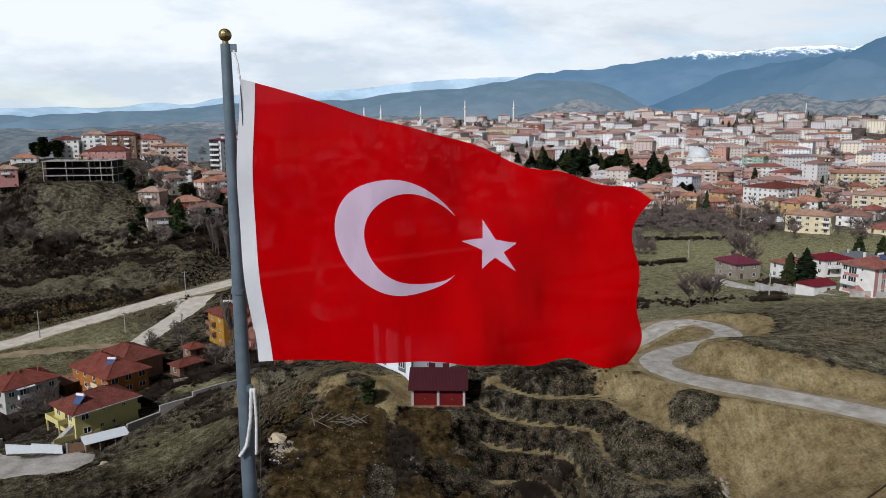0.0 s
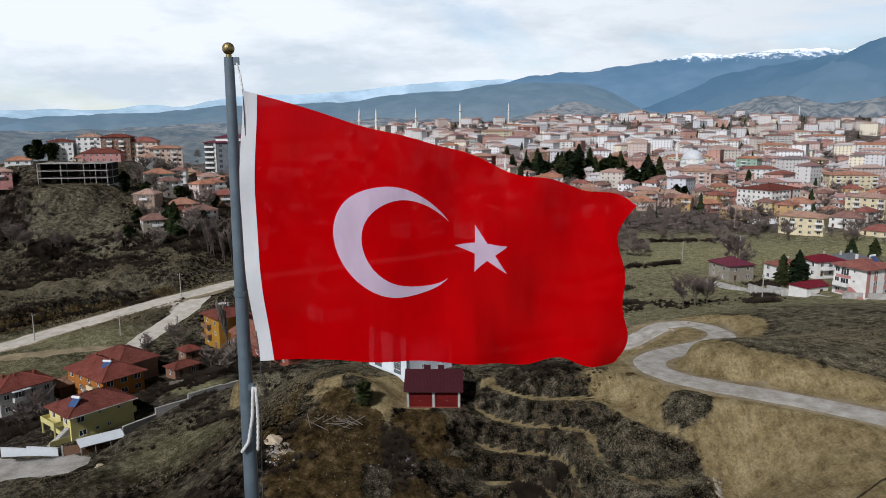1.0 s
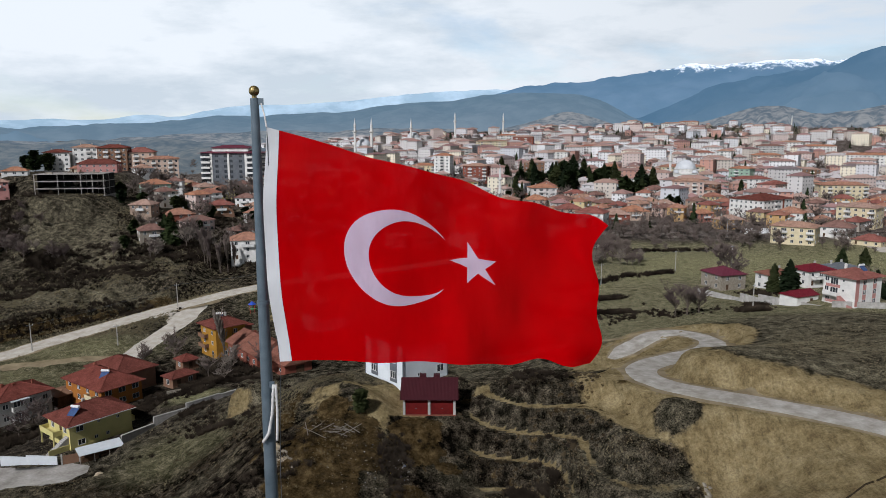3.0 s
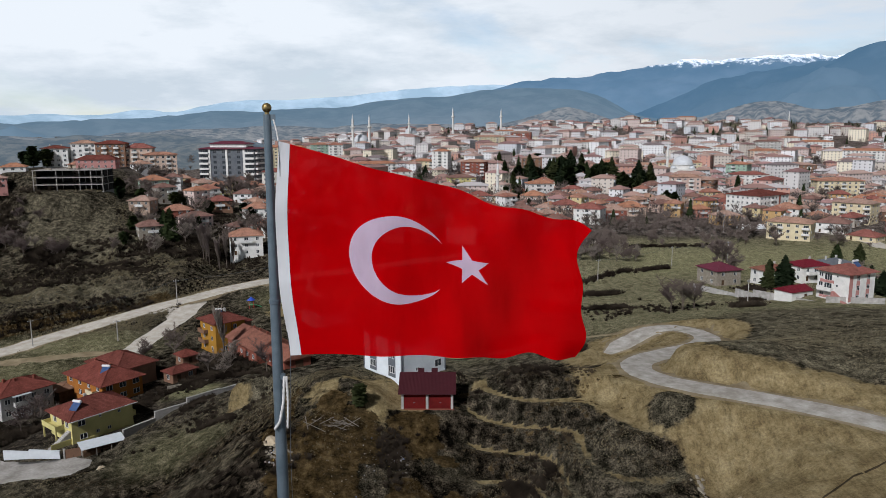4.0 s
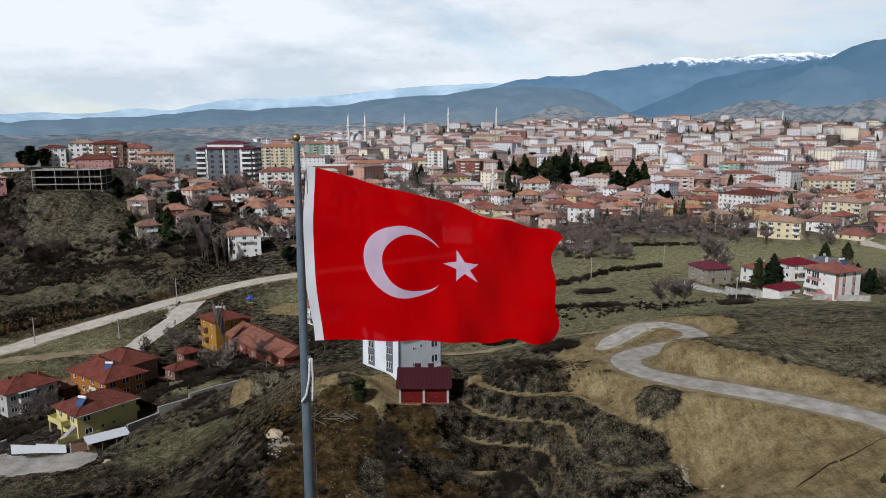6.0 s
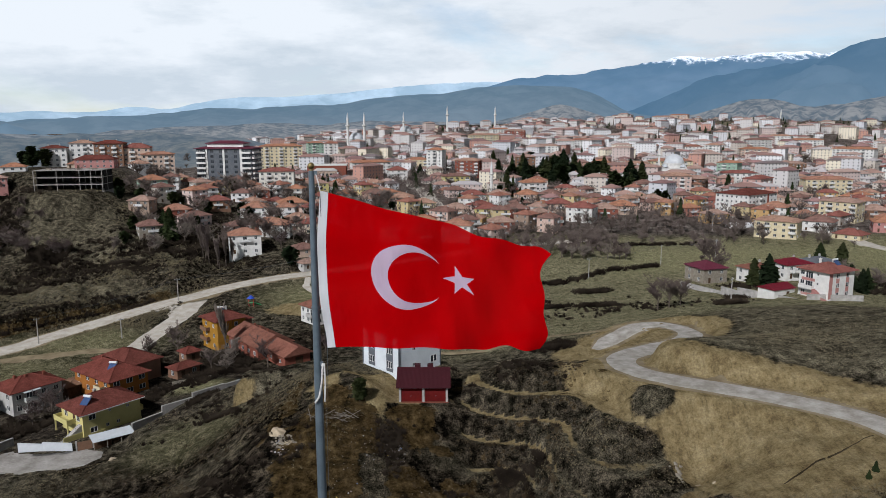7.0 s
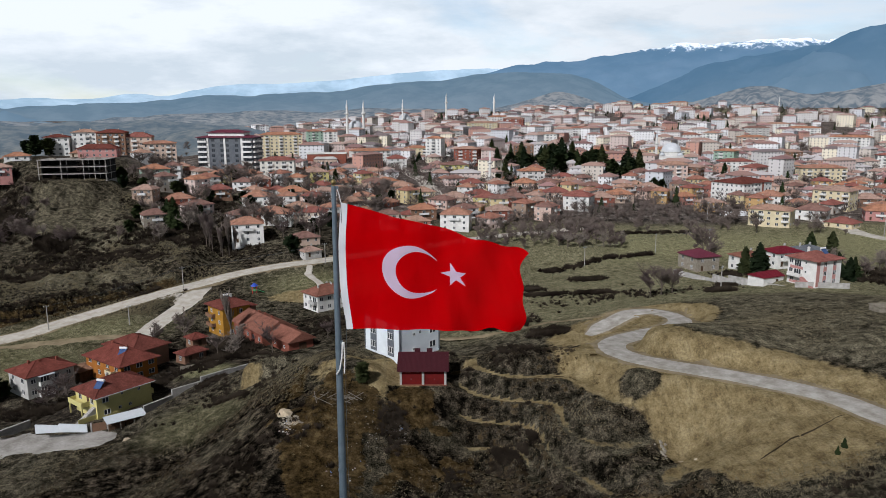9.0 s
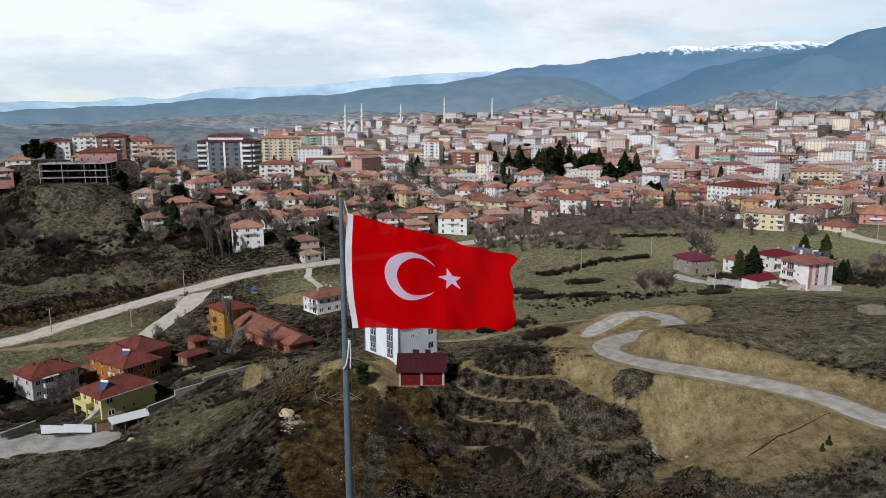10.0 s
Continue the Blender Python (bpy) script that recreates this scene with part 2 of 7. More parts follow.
TOWN_WALL = by_chance("town_plaster", [(0.60, 0.58, 0.56), (0.52, 0.45, 0.36), (0.64, 0.63, 0.62), (0.54, 0.40, 0.34), (0.42, 0.38, 0.33),
                                       (0.40, 0.18, 0.14), (0.56, 0.46, 0.26), (0.66, 0.65, 0.64), (0.36, 0.32, 0.28), (0.58, 0.46, 0.42), (0.30, 0.22, 0.17), (0.46, 0.30, 0.14)])
BLOCK_WALL = by_chance("block_plaster", [(0.58, 0.56, 0.54), (0.52, 0.46, 0.36), (0.60, 0.60, 0.61), (0.50, 0.38, 0.33), (0.64, 0.63, 0.61),
                                         (0.42, 0.42, 0.42), (0.54, 0.35, 0.31), (0.46, 0.30, 0.26), (0.62, 0.60, 0.54)])
TOWN_TILES = tiles("town_clay_tiles", [(0.42, 0.22, 0.155), (0.36, 0.17, 0.125), (0.44, 0.27, 0.20), (0.29, 0.115, 0.095), (0.42, 0.28, 0.225), (0.26, 0.15, 0.125), (0.45, 0.22, 0.14)])
RED_TILES = tiles("red_clay_tiles", [(0.190, 0.060, 0.047), (0.170, 0.058, 0.046)])
CLAY_TILES = tiles("orange_clay_tiles", [(0.275, 0.118, 0.086), (0.25, 0.112, 0.082)])
MAROON = sheet("maroon_metal_sheet", (0.045, 0.008, 0.012))
PLUM = sheet("plum_metal_sheet", (0.12, 0.024, 0.042))
CRIMSON = sheet("crimson_metal_sheet", (0.14, 0.010, 0.020))
PALE_SHEET = sheet("pale_metal_sheet", (0.52, 0.55, 0.58), 0.85)
SOLAR_BLUE = worn("solar_collector_glass", (0.04, 0.07, 0.16), (0.06, 0.10, 0.21), 1.0, 0.15, 0, 8.0, 0.05, 0.6)
TANK_WHITE = worn("white_enamel_tank", (0.72, 0.73, 0.74), (0.58, 0.59, 0.60), 2.0, 0.35)
BARK = worn("bare_bark", (0.085, 0.068, 0.055), (0.15, 0.125, 0.105), 1.5, 0.95, 0, 8.0, 0.5)
TWIG = by_chance("bare_twigs", [(0.175, 0.140, 0.124), (0.125, 0.098, 0.089), (0.215, 0.182, 0.157), (0.11, 0.083, 0.079)], 0.8)
NEEDLE = by_chance("conifer_needles", [(0.024, 0.034, 0.015), (0.032, 0.044, 0.018), (0.018, 0.027, 0.014), (0.044, 0.052, 0.022)], 1.0)
LEAD = worn("lead_dome_sheet", (0.56, 0.58, 0.60), (0.44, 0.46, 0.49), 0.3, 0.5)
STONE_WHITE = worn("white_stone", (0.68, 0.67, 0.64), (0.54, 0.53, 0.51), 0.4)
LIME = worn("pale_rubble", (0.27, 0.24, 0.19), (0.16, 0.14, 0.115), 1.2, 0.95, 0, 6.0, 0.5)

# ---- the lie of the land ----
# hills and hollows: centre x, y, radius, height
HILLS_WIDE = [
    (120, -60, 165, 28.2), (-150, 90, 112, -14.0), (-166, 436, 112, 16.0), (600, 75, 255, 18.3), (0, -225, 165, 17.1), (300, 0, 112, 14.9),
    (104, 645, 255, 9.6), (600, -225, 255, 14.4), (-375, 0, 165, -10.6), (-120, -60, 52, 5.8), (-225, 630, 165, 6.8), (-525, 225, 165, -9.6),
    (-375, 495, 165, 7.4), (600, -225, 165, 10.4), (-225, 60, 20, -3.9), (500, 1700, 420, 17.0), (1250, 2000, 420, 14.0),
]
HILLS_A = [
    (15, 63, 27, -8.1), (-12, 108, 20, 10.8), (92, 135, 52, 9.4), (-21, 240, 75, -6.3), (52, 100, 20, 6.3), (-196, 340, 52, 15.6),
    (-45, 0, 27, 7.5), (-27, 90, 20, 4.8), (-45, 126, 20, 2.8), (0, 0, 27, 5.4), (-62, 285, 38, 4.5), (150, 60, 52, 4.2),
    (9, 90, 20, -4.3), (30, 105, 20, 4.7), (0, -36, 20, 3.9),
]
HILLS_B = [
    (18, 126, 20, -3.0), (-30, 45, 27, -3.4), (30, 38, 20, -3.2), (-51, 87, 20, -3.9), (90, 90, 20, 3.9), (-132, 198, 52, -3.4),
    (129, 324, 75, -3.3), (195, 150, 75, 3.2), (45, 0, 27, 2.7), (-129, 290, 20, 3.3), (-60, 45, 20, 2.0), (50, 260, 20, -3.8),
    (-86, 315, 20, 3.4), (-90, 60, 20, -2.7), (-64, 176, 27, -2.8), (0, 150, 20, -2.0),
]


def ease(v):
    v = np.clip(v, 0, 1)
    return v * v * (3 - 2 * v)


LATTICE = np.random.RandomState(7).rand(256, 256)


def value_noise(x, y):
    i, j = np.floor(x).astype(int), np.floor(y).astype(int)
    u, v = ease(x - i), ease(y - j)
    i0, i1, j0, j1 = i % 256, (i + 1) % 256, j % 256, (j + 1) % 256
    a = LATTICE[i0, j0] * (1 - u) + LATTICE[i1, j0] * u
    b = LATTICE[i0, j1] * (1 - u) + LATTICE[i1, j1] * u
    return a * (1 - v) + b * v - 0.5


def rough(x, y, size, octaves=4):
    total, gain = 0, 1.0
    for k in range(octaves):
        total = total + gain * value_noise(x / size + 17.3 * k, y / size - 9.1 * k)
        size, gain = size * 0.47, gain * 0.5
    return total


def along(path, x, y):
    """Distance from a line of (x, y, z) and the line's height at the nearest place."""
    best, level = np.full(np.shape(x), 1e9), np.zeros(np.shape(x))
    for a, b in zip(path, path[1:]):
        dx, dy = b[0] - a[0], b[1] - a[1]
        s = np.clip(((x - a[0]) * dx + (y - a[1]) * dy) / (dx * dx + dy * dy), 0, 1)
        d = np.hypot(x - a[0] - s * dx, y - a[1] - s * dy)
        level = np.where(d < best, a[2] + s * (b[2] - a[2]), level)
        best = np.minimum(best, d)
    return best, level


def lie(x, y):
    x, y = np.asarray(x, float), np.asarray(y, float)
    z = 31.5 + 49.5 * ease((y - 450) / 900) * (0.35 + 0.65 * ease((x + 525) / 525))
    z = z + 0.02 * np.maximum(0, y - 1500) + 0.012 * np.maximum(0, np.abs(x) - 900)
    for hx, hy, r, h in HILLS_WIDE + HILLS_A + HILLS_B:
        z = z + h * np.exp(-((x - hx) ** 2 + (y - hy) ** 2) / r ** 2)
    return z

# ---- building blocks ----


def mesh_of(name, bm, *materials):
    me = bpy.data.meshes.new(name)
    bm.to_mesh(me)
    bm.free()
    for m in materials:
        me.materials.append(m)
    return me


def part(name, bm, material, parent, label=""):
    """A bmesh (or a mesh that is already shared) as one mesh object under a thing or a part."""
    if isinstance(bm, bpy.types.Mesh):
        me = bm
    else:
        me = mesh_of(name, bm, *(material if isinstance(material, (list, tuple)) else [material]))
    ob = new(name, me)
    ob.parent = parent
    if label:
        tagged(ob, label)
    return ob


def thing(name, m, label, category, group=""):
    ob = new(name)
    ob.matrix_basis = m
    return tagged(ob, label, category, group)


def slab(bm, x0, x1, y0, y1, z0, z1, slot=0):
    """A box between two corners."""
    v = [bm.verts.new((x, y, z)) for z in (z0, z1) for y in (y0, y1) for x in (x0, x1)]
    for q in ((0, 2, 3, 1), (4, 5, 7, 6), (0, 1, 5, 4), (1, 3, 7, 5), (3, 2, 6, 7), (2, 0, 4, 6)):
        bm.faces.new([v[i] for i in q]).material_index = slot
    return bm


def boxes(*rows):
    bm = bmesh.new()
    for r in rows:
        slab(bm, *r)
    return bm


def tube(bm, a, b, r0, r1, n=6, slot=0, cap=True):
    """A tapered round bar from a to b."""
    a, b = Vector(a), Vector(b)
    d = (b - a).normalized()
    u = d.orthogonal().normalized()
    w = d.cross(u)
    ring = [[bm.verts.new(p + (u * math.cos(2 * math.pi * k / n) + w * math.sin(2 * math.pi * k / n)) * r) for k in range(n)]
            for p, r in ((a, r0), (b, r1))]
    for k in range(n):
        bm.faces.new((ring[0][k], ring[0][(k + 1) % n], ring[1][(k + 1) % n], ring[1][k])).material_index = slot
    if cap:
        bm.faces.new(ring[0][::-1])
        bm.faces.new(ring[1])
    return bm


def turned(profile, n=16):
    """A body of revolution about z from (radius, height) pairs."""
    bm = bmesh.new()
    rings = [[bm.verts.new((r * math.cos(2 * math.pi * k / n), r * math.sin(2 * math.pi * k / n), z)) for k in range(n)] for r, z in profile]
    for lo, hi in zip(rings, rings[1:]):
        for k in range(n):
            bm.faces.new((lo[k], lo[(k + 1) % n], hi[(k + 1) % n], hi[k]))
    bm.faces.new(rings[0][::-1])
    bm.faces.new(rings[-1])
    return bm


def hip_roof(w, d, rise, over=0.55, thick=0.16, gable=False):
    """A tiled roof over a w x d plan, its eaves at z = 0, with a soffit and an eaves board."""
    bm = bmesh.new()
    a, b = w / 2 + over, d / 2 + over
    run = 0 if gable else min(a, b)
    if a >= b:
        ridge = [(-a + run, 0), (a - run, 0)]
    else:
        ridge = [(0, -b + run), (0, b - run)]
    low = [bm.verts.new((x, y, -thick)) for x, y in ((-a, -b), (a, -b), (a, b), (-a, b))]
    eave = [bm.verts.new((x, y, 0)) for x, y in ((-a, -b), (a, -b), (a, b), (-a, b))]
    top = [bm.verts.new((x, y, rise)) for x, y in ridge]
    bm.faces.new(low[::-1])
    for k in range(4):
        bm.faces.new((low[k], low[(k + 1) % 4], eave[(k + 1) % 4], eave[k]))
    if a >= b:
        bm.faces.new((eave[0], eave[1], top[1], top[0]))
        bm.faces.new((eave[2], eave[3], top[0], top[1]))
        bm.faces.new((eave[1], eave[2], top[1]))
        bm.faces.new((eave[3], eave[0], top[0]))
    else:
        bm.faces.new((eave[1], eave[2], top[1], top[0]))
        bm.faces.new((eave[3], eave[0], top[0], top[1]))
        bm.faces.new((eave[0], eave[1], top[0]))
        bm.faces.new((eave[2], eave[3], top[1]))
    bmesh.ops.recalc_face_normals(bm, faces=bm.faces)
    # ridge and hip caps
    for k in range(4):
        near = min(top, key=lambda t: (t.co - eave[k].co).length)
        if not gable:
            tube(bm, eave[k].co, near.co, 0.11, 0.11, 5)
    if (top[0].co - top[1].co).length > 0.1:
        tube(bm, top[0].co, top[1].co, 0.13, 0.13, 5)
    return bm


WINDOWS = {}


def window_mesh(w, h, lights=2, frame_m=None):
    """A window on a wall face at y = 0 that looks along -y: one frame with its panes let in."""
    frame_m = frame_m or FRAME_WHITE
    key = (round(w, 2), round(h, 2), lights, frame_m.name)
    if key not in WINDOWS:
        bm = bmesh.new()
        xs = [-w / 2 + w * k / lights for k in range(lights + 1)]
        front = [[bm.verts.new((x, -0.07, z)) for x in xs] for z in (0, h)]
        rear = [[bm.verts.new((x, 0.03, z)) for x in xs] for z in (0, h)]
        panes = []
        for k in range(lights):
            panes.append(bm.faces.new((front[0][k], front[0][k + 1], front[1][k + 1], front[1][k])))
            bm.faces.new((rear[0][k + 1], rear[0][k], front[0][k], front[0][k + 1])[::-1])
            bm.faces.new((front[1][k], front[1][k + 1], rear[1][k + 1], rear[1][k]))
        bm.faces.new((rear[0][0], front[0][0], front[1][0], rear[1][0]))
        bm.faces.new((front[0][-1], rear[0][-1], rear[1][-1], front[1][-1]))
        bmesh.ops.recalc_face_normals(bm, faces=bm.faces)
        bmesh.ops.inset_individual(bm, faces=panes, thickness=0.085 if w > 0.7 else 0.06)
        for p in panes:
            p.material_index = 1
            for v in p.verts:
                v.co.y = -0.02
        WINDOWS[key] = mesh_of("window", bm, frame_m, GLASS_DARK)
    return WINDOWS[key]


def on_face(face, w, d, s, z):
    """The pose of something on one of a building's faces, s metres along it from the middle."""
    return {"front": pose(s, -d / 2, z), "right": pose(w / 2, s, z, 0, 0, 90), "back": pose(-s, d / 2, z, 0, 0, 180),
            "left": pose(-w / 2, -s, z, 0, 0, -90)}[face]


def windows_on(house, face, w, d, columns, floors, floor_h=2.9, sill=0.95, size=(1.2, 1.35), skip=(), first=0, lights=2):
    length = w if face in ("front", "back") else d
    for f in range(first, floors):
        for c in range(columns):
            if (f, c) in skip:
                continue
            s = (c + 0.5) / columns * length - length / 2
            ob = part("window", window_mesh(*size, lights), None, house)
            ob.matrix_basis = on_face(face, w, d, s, f * floor_h + sill)


def balcony_mesh(length, deep=1.2, wall_h=0.95):
    bm = boxes((-length / 2, length / 2, -deep, 0, -0.16, 0), (-length / 2, length / 2, -deep, -deep + 0.1, 0, wall_h),
               (-length / 2, -length / 2 + 0.1, -deep + 0.1, 0, 0, wall_h), (length / 2 - 0.1, length / 2, -deep + 0.1, 0, 0, wall_h))
    slab(bm, -length / 2 - 0.03, length / 2 + 0.03, -deep - 0.03, -deep + 0.13, wall_h, wall_h + 0.06)
    return bm


def stair(n, run, rise, width):
    """A solid flight of steps that climbs along +y from z = 0, as one body."""
    bm = bmesh.new()
    line = [(0.0, -0.5)]
    for k in range(n):
        line += [(k * run, (k + 1) * rise), ((k + 1) * run, (k + 1) * rise)]
    line.append((n * run, -0.5))
    left = [bm.verts.new((-width / 2, y, z)) for y, z in line]
    right = [bm.verts.new((width / 2, y, z)) for y, z in line]
    bm.faces.new(left)
    bm.faces.new(right[::-1])
    for k in range(len(line)):
        q = (k + 1) % len(line)
        bm.faces.new((left[k], right[k], right[q], left[q]))
    bmesh.ops.recalc_face_normals(bm, faces=bm.faces)
    return bm


def chimney(house, x, y, z, h=1.2, material=None):
    bm = boxes((-0.28, 0.28, -0.28, 0.28, -0.9, h), (-0.36, 0.36, -0.36, 0.36, h, h + 0.1), (-0.2, 0.2, -0.2, 0.2, h + 0.1, h + 0.28))
    part("chimney", bm, material or PLASTER["grey"], house).matrix_basis = pose(x, y, z)


def walls(w, d, h, sink=1.5):
    """The body of a house with a plinth and a band under the eaves."""
    return boxes((-w / 2, w / 2, -d / 2, d / 2, 0.003, h), (-w / 2 - 0.08, w / 2 + 0.08, -d / 2 - 0.08, d / 2 + 0.08, -sink, 0.45),
                 (-w / 2 - 0.05, w / 2 + 0.05, -d / 2 - 0.05, d / 2 + 0.05, h - 0.2, h - 0.004))


def solar_heater(parent, x, y, z, turn=0, tilt=38):
    """A roof water heater: a tilted collector with a tank across its head."""
    holder = part("solar_heater", boxes((-0.95, 0.95, -0.06, 0.06, 0, 2.0)), SOLAR_BLUE, parent, "blue glazed solar collector")
    holder.matrix_basis = pose(x, y, z, -90 + tilt, 0, turn) @ pose(0, 0, 0)
    bm = bmesh.new()
    tube(bm, (-1.05, -0.25, 2.15), (1.05, -0.25, 2.15), 0.3, 0.3, 10)
    part("tank", bm, TANK_WHITE, holder, "white enamelled water tank")
    for sx in (-0.85, 0.85):
        part("strut", tube(bmesh.new(), (sx, 0.06, 1.9), (sx, 1.2, 1.0), 0.035, 0.035, 4), GALVANISED, holder)


def small_house(m, label, w=10.0, d=9.0, floors=2, wall=None, roof=None, rise=2.0, columns=(3, 2), name="house", group="", gable=False,
                chimneys=1, balcony=True, sink=2.5, back=False):
    house = thing(name, m, label, "house", group)
    h = floors * 2.9
    part("wall", walls(w, d, h, sink), wall or TOWN_WALL, house)
    part("roof", hip_roof(w, d, rise, gable=gable), roof or TOWN_TILES, house).matrix_basis = pose(0, 0, h)
    for k in range(chimneys):
        chimney(house, w * (0.18 - 0.45 * k), d * 0.12, h + rise * 0.62)
    mid = columns[0] // 2
    skip = {(floors - 1, mid)} if balcony else set()
    windows_on(house, "front", w, d, columns[0], floors, skip=skip | {(0, 0)})
    windows_on(house, "right", w, d, columns[1], floors)
    windows_on(house, "left", w, d, columns[1], floors)
    if back:
        windows_on(house, "back", w, d, columns[0], floors)
    door = part("door", boxes((-0.5, 0.5, -0.07, 0.02, 0, 2.1), (-0.6, 0.6, -0.05, 0.02, 2.1, 2.2)), WOOD_DARK, house)
    door.matrix_basis = on_face("front", w, d, (0.5 / columns[0] - 0.5) * w, 0.1)
    if balcony:
        s = ((mid + 0.5) / columns[0] - 0.5) * w
        part("balcony", balcony_mesh(w / columns[0] + 0.6), FRAME_WHITE, house).matrix_basis = on_face("front", w, d, s, (floors - 1) * 2.9 + 0.1)
        part("balcony_door", window_mesh(1.7, 2.1, 2), None, house).matrix_basis = on_face("front", w, d, s, (floors - 1) * 2.9 + 0.15)
    return house


def block(m, label, w=20.0, d=14.0, floors=5, wall=None, roof=None, rise=2.2, columns=(5, 3), group="", balconies=(1, 3), name="apartment_block"):
    house = thing(name, m, label, "apartment block", group)
    h = floors * 3.0 + 0.3
    part("wall", walls(w, d, h, 4), wall or BLOCK_WALL, house)
    if rise:
        part("roof", hip_roof(w, d, rise, 0.7), roof or TOWN_TILES, house).matrix_basis = pose(0, 0, h)
        for k in (-0.25, 0.2):
            chimney(house, w * k, d * 0.1, h + rise * 0.6)
    else:
        part("parapet", boxes((-w / 2 - .1, w / 2 + .1, -d / 2 - .1, -d / 2 + .2, 0, .8), (-w / 2 - .1, w / 2 + .1, d / 2 - .2, d / 2 + .1, 0, .8),
                              (-w / 2 - .1, -w / 2 + .2, -d / 2 + .2, d / 2 - .2, 0, .8), (w / 2 - .2, w / 2 + .1, -d / 2 + .2, d / 2 - .2, 0, .8)),
             PLASTER["white"], house).matrix_basis = pose(0, 0, h)
    skip = {(f, c) for f in range(1, floors) for c in balconies}
    windows_on(house, "front", w, d, columns[0], floors, 3.0, skip=skip, size=(1.5, 1.4))
    windows_on(house, "right", w, d, columns[1], floors, 3.0, size=(1.3, 1.4))
    windows_on(house, "left", w, d, columns[1], floors, 3.0, size=(1.3, 1.4))
    rail = mesh_of("balcony", balcony_mesh(w / columns[0] * 0.86, 1.3), PLASTER["white"])
    for c in balconies:
        for f in range(1, floors):
            s = ((c + 0.5) / columns[0] - 0.5) * w
            part("balcony", rail, None, house).matrix_basis = on_face("front", w, d, s, f * 3.0 + 0.15)
            part("balcony_door", window_mesh(w / columns[0] * 0.6, 2.1, 3), None, house).matrix_basis = on_face("front", w, d, s, f * 3.0 + 0.2)
    return house

# roads: centre lines as x, y, z
VALLEY_ROAD = [(-260, 100, 20.5), (-200, 142, 20.8), (-143, 186, 21.4), (-132, 200, 22.5), (-119, 215, 24.4), (-105, 231, 26.4), (-96, 239, 27.6),
               (-84, 250, 29.2), (-68, 260, 30.6), (-52, 268, 31.2), (-20, 292, 31.4), (30, 330, 31.6), (80, 352, 32)]
SIDE_ROAD = [(-93, 236, 27.3), (-93, 219, 25.5), (-95, 205, 24.1), (-96, 190, 23), (-93, 178, 22.6), (-93, 168, 22.6), (-98, 161, 22.3), (-108, 156, 21.8)]
HILL_ROAD = [(120, 12, 53), (90, 42, 50.5), (78, 56, 49.5), (70, 66, 48.8), (65.5, 76, 48.5), (57.5, 83.5, 48.3), (48.5, 89.5, 48.1), (43.4, 93.3, 47.8),
             (39.3, 98.5, 47.2), (37.2, 105, 46.4), (38.1, 111.5, 45.6), (41.6, 117.2, 44.9), (47.1, 122.8, 44.2), (56, 131, 43.2), (61, 140, 42.3),
             (61, 148, 41.4), (58, 153.5, 40.8), (52.7, 154.5, 40.2), (46.4, 149.4, 39.3), (41.8, 144.8, 38.5), (38.6, 141.5, 38)]
TOWN_ROAD = [(330, 240, 33.5), (260, 275, 33), (214, 308, 33), (209, 345, 33.2), (204, 372, 33.6), (190, 420, 35)]
FOOTPATH = [(66, 150, 40), (40, 162, 36), (10, 160, 31.5), (-10, 170, 28)]
YARD = [(-125, 121, 21.2), (-106, 114, 22.6), (-95, 108, 23.6), (-84, 107.5, 24.3), (-75, 108.5, 24.6), (-68, 110.5, 25)]
# level places under buildings: x, y, z, flat radius
PADS = [(-76, 128, 24.5, 9), (-86, 152, 23.2, 12), (-104, 146, 22, 9), (-69, 193, 22.8, 8), (-52, 181, 24.3, 11), (-43.5, 170.5, 24.9, 5), (-42, 214, 25.4, 9), (-6, 113, 43.2, 8),
        (-0.5, 102, 41.4, 5), (122, 196, 38.8, 10), (100, 246, 32.5, 9), (-202, 342, 59.3, 17), (-160, 462, 48.3, 18), (-240, 416, 66.5, 36)]
# small mounds: x, y, radius, height
MOUNDS = [(38, 88, 4.6, 2.1), (-147, 300, 13, 4), (-120, 262, 14, 3), (-28, 118, 9, 2.2), (-49, 226, 5.5, 2.2), (-44, 128, 7, 2.4), (16, 84, 7, -2.0), (15, 106, 12, 7.0), (43, 76, 7, -4.5), (25, 82, 8, 4.0)]


def knoll_at(x, y):
    """The terraced slope below the hill road, 0 to 1."""
    k = ease((x - 3) / 5) * ease((x - 15 + 1.1 * (y - 76)) / 8) * ease((41 - x - 0.28 * (y - 74)) / 4)
    return k * ease((y - 60) / 8) * ease((112 - y) / 6)



STEP = 3.3


def bare_lie(x, y):
    z = lie(x, y)
    for mx, my, r, h in MOUNDS:
        z = z + h * np.exp(-((x - mx) ** 2 + (y - my) ** 2) / r ** 2)
    return z


def bench_at(x, y):
    """Where a place lies between two ledges, 0 on the ledge, 1 at the brink of the next one up."""
    r = (bare_lie(x, y) + 1.1 * rough(x, y, 14, 2)) / STEP
    return r - np.floor(r)


WEST_STEP = 4.4


def road_cut(x, y):
    """The way uphill from the valley road's straight stretch, and whether a place lies above it."""
    over = -0.68 * (x + 200) + 0.73 * (y - 142)
    return over, ease((-98 - x) / 10) * ease((over - 4) / 2)


def west_terraces(x, y):
    return ease((-84 - x) / 16) * ease((y - 226) / 12) * ease((300 + 0.35 * (x + 120) - y) / 16)


def west_bench(x, y):
    r = (bare_lie(x, y) + 2.2 * rough(x + 9, y, 30, 3)) / WEST_STEP
    return r - np.floor(r)


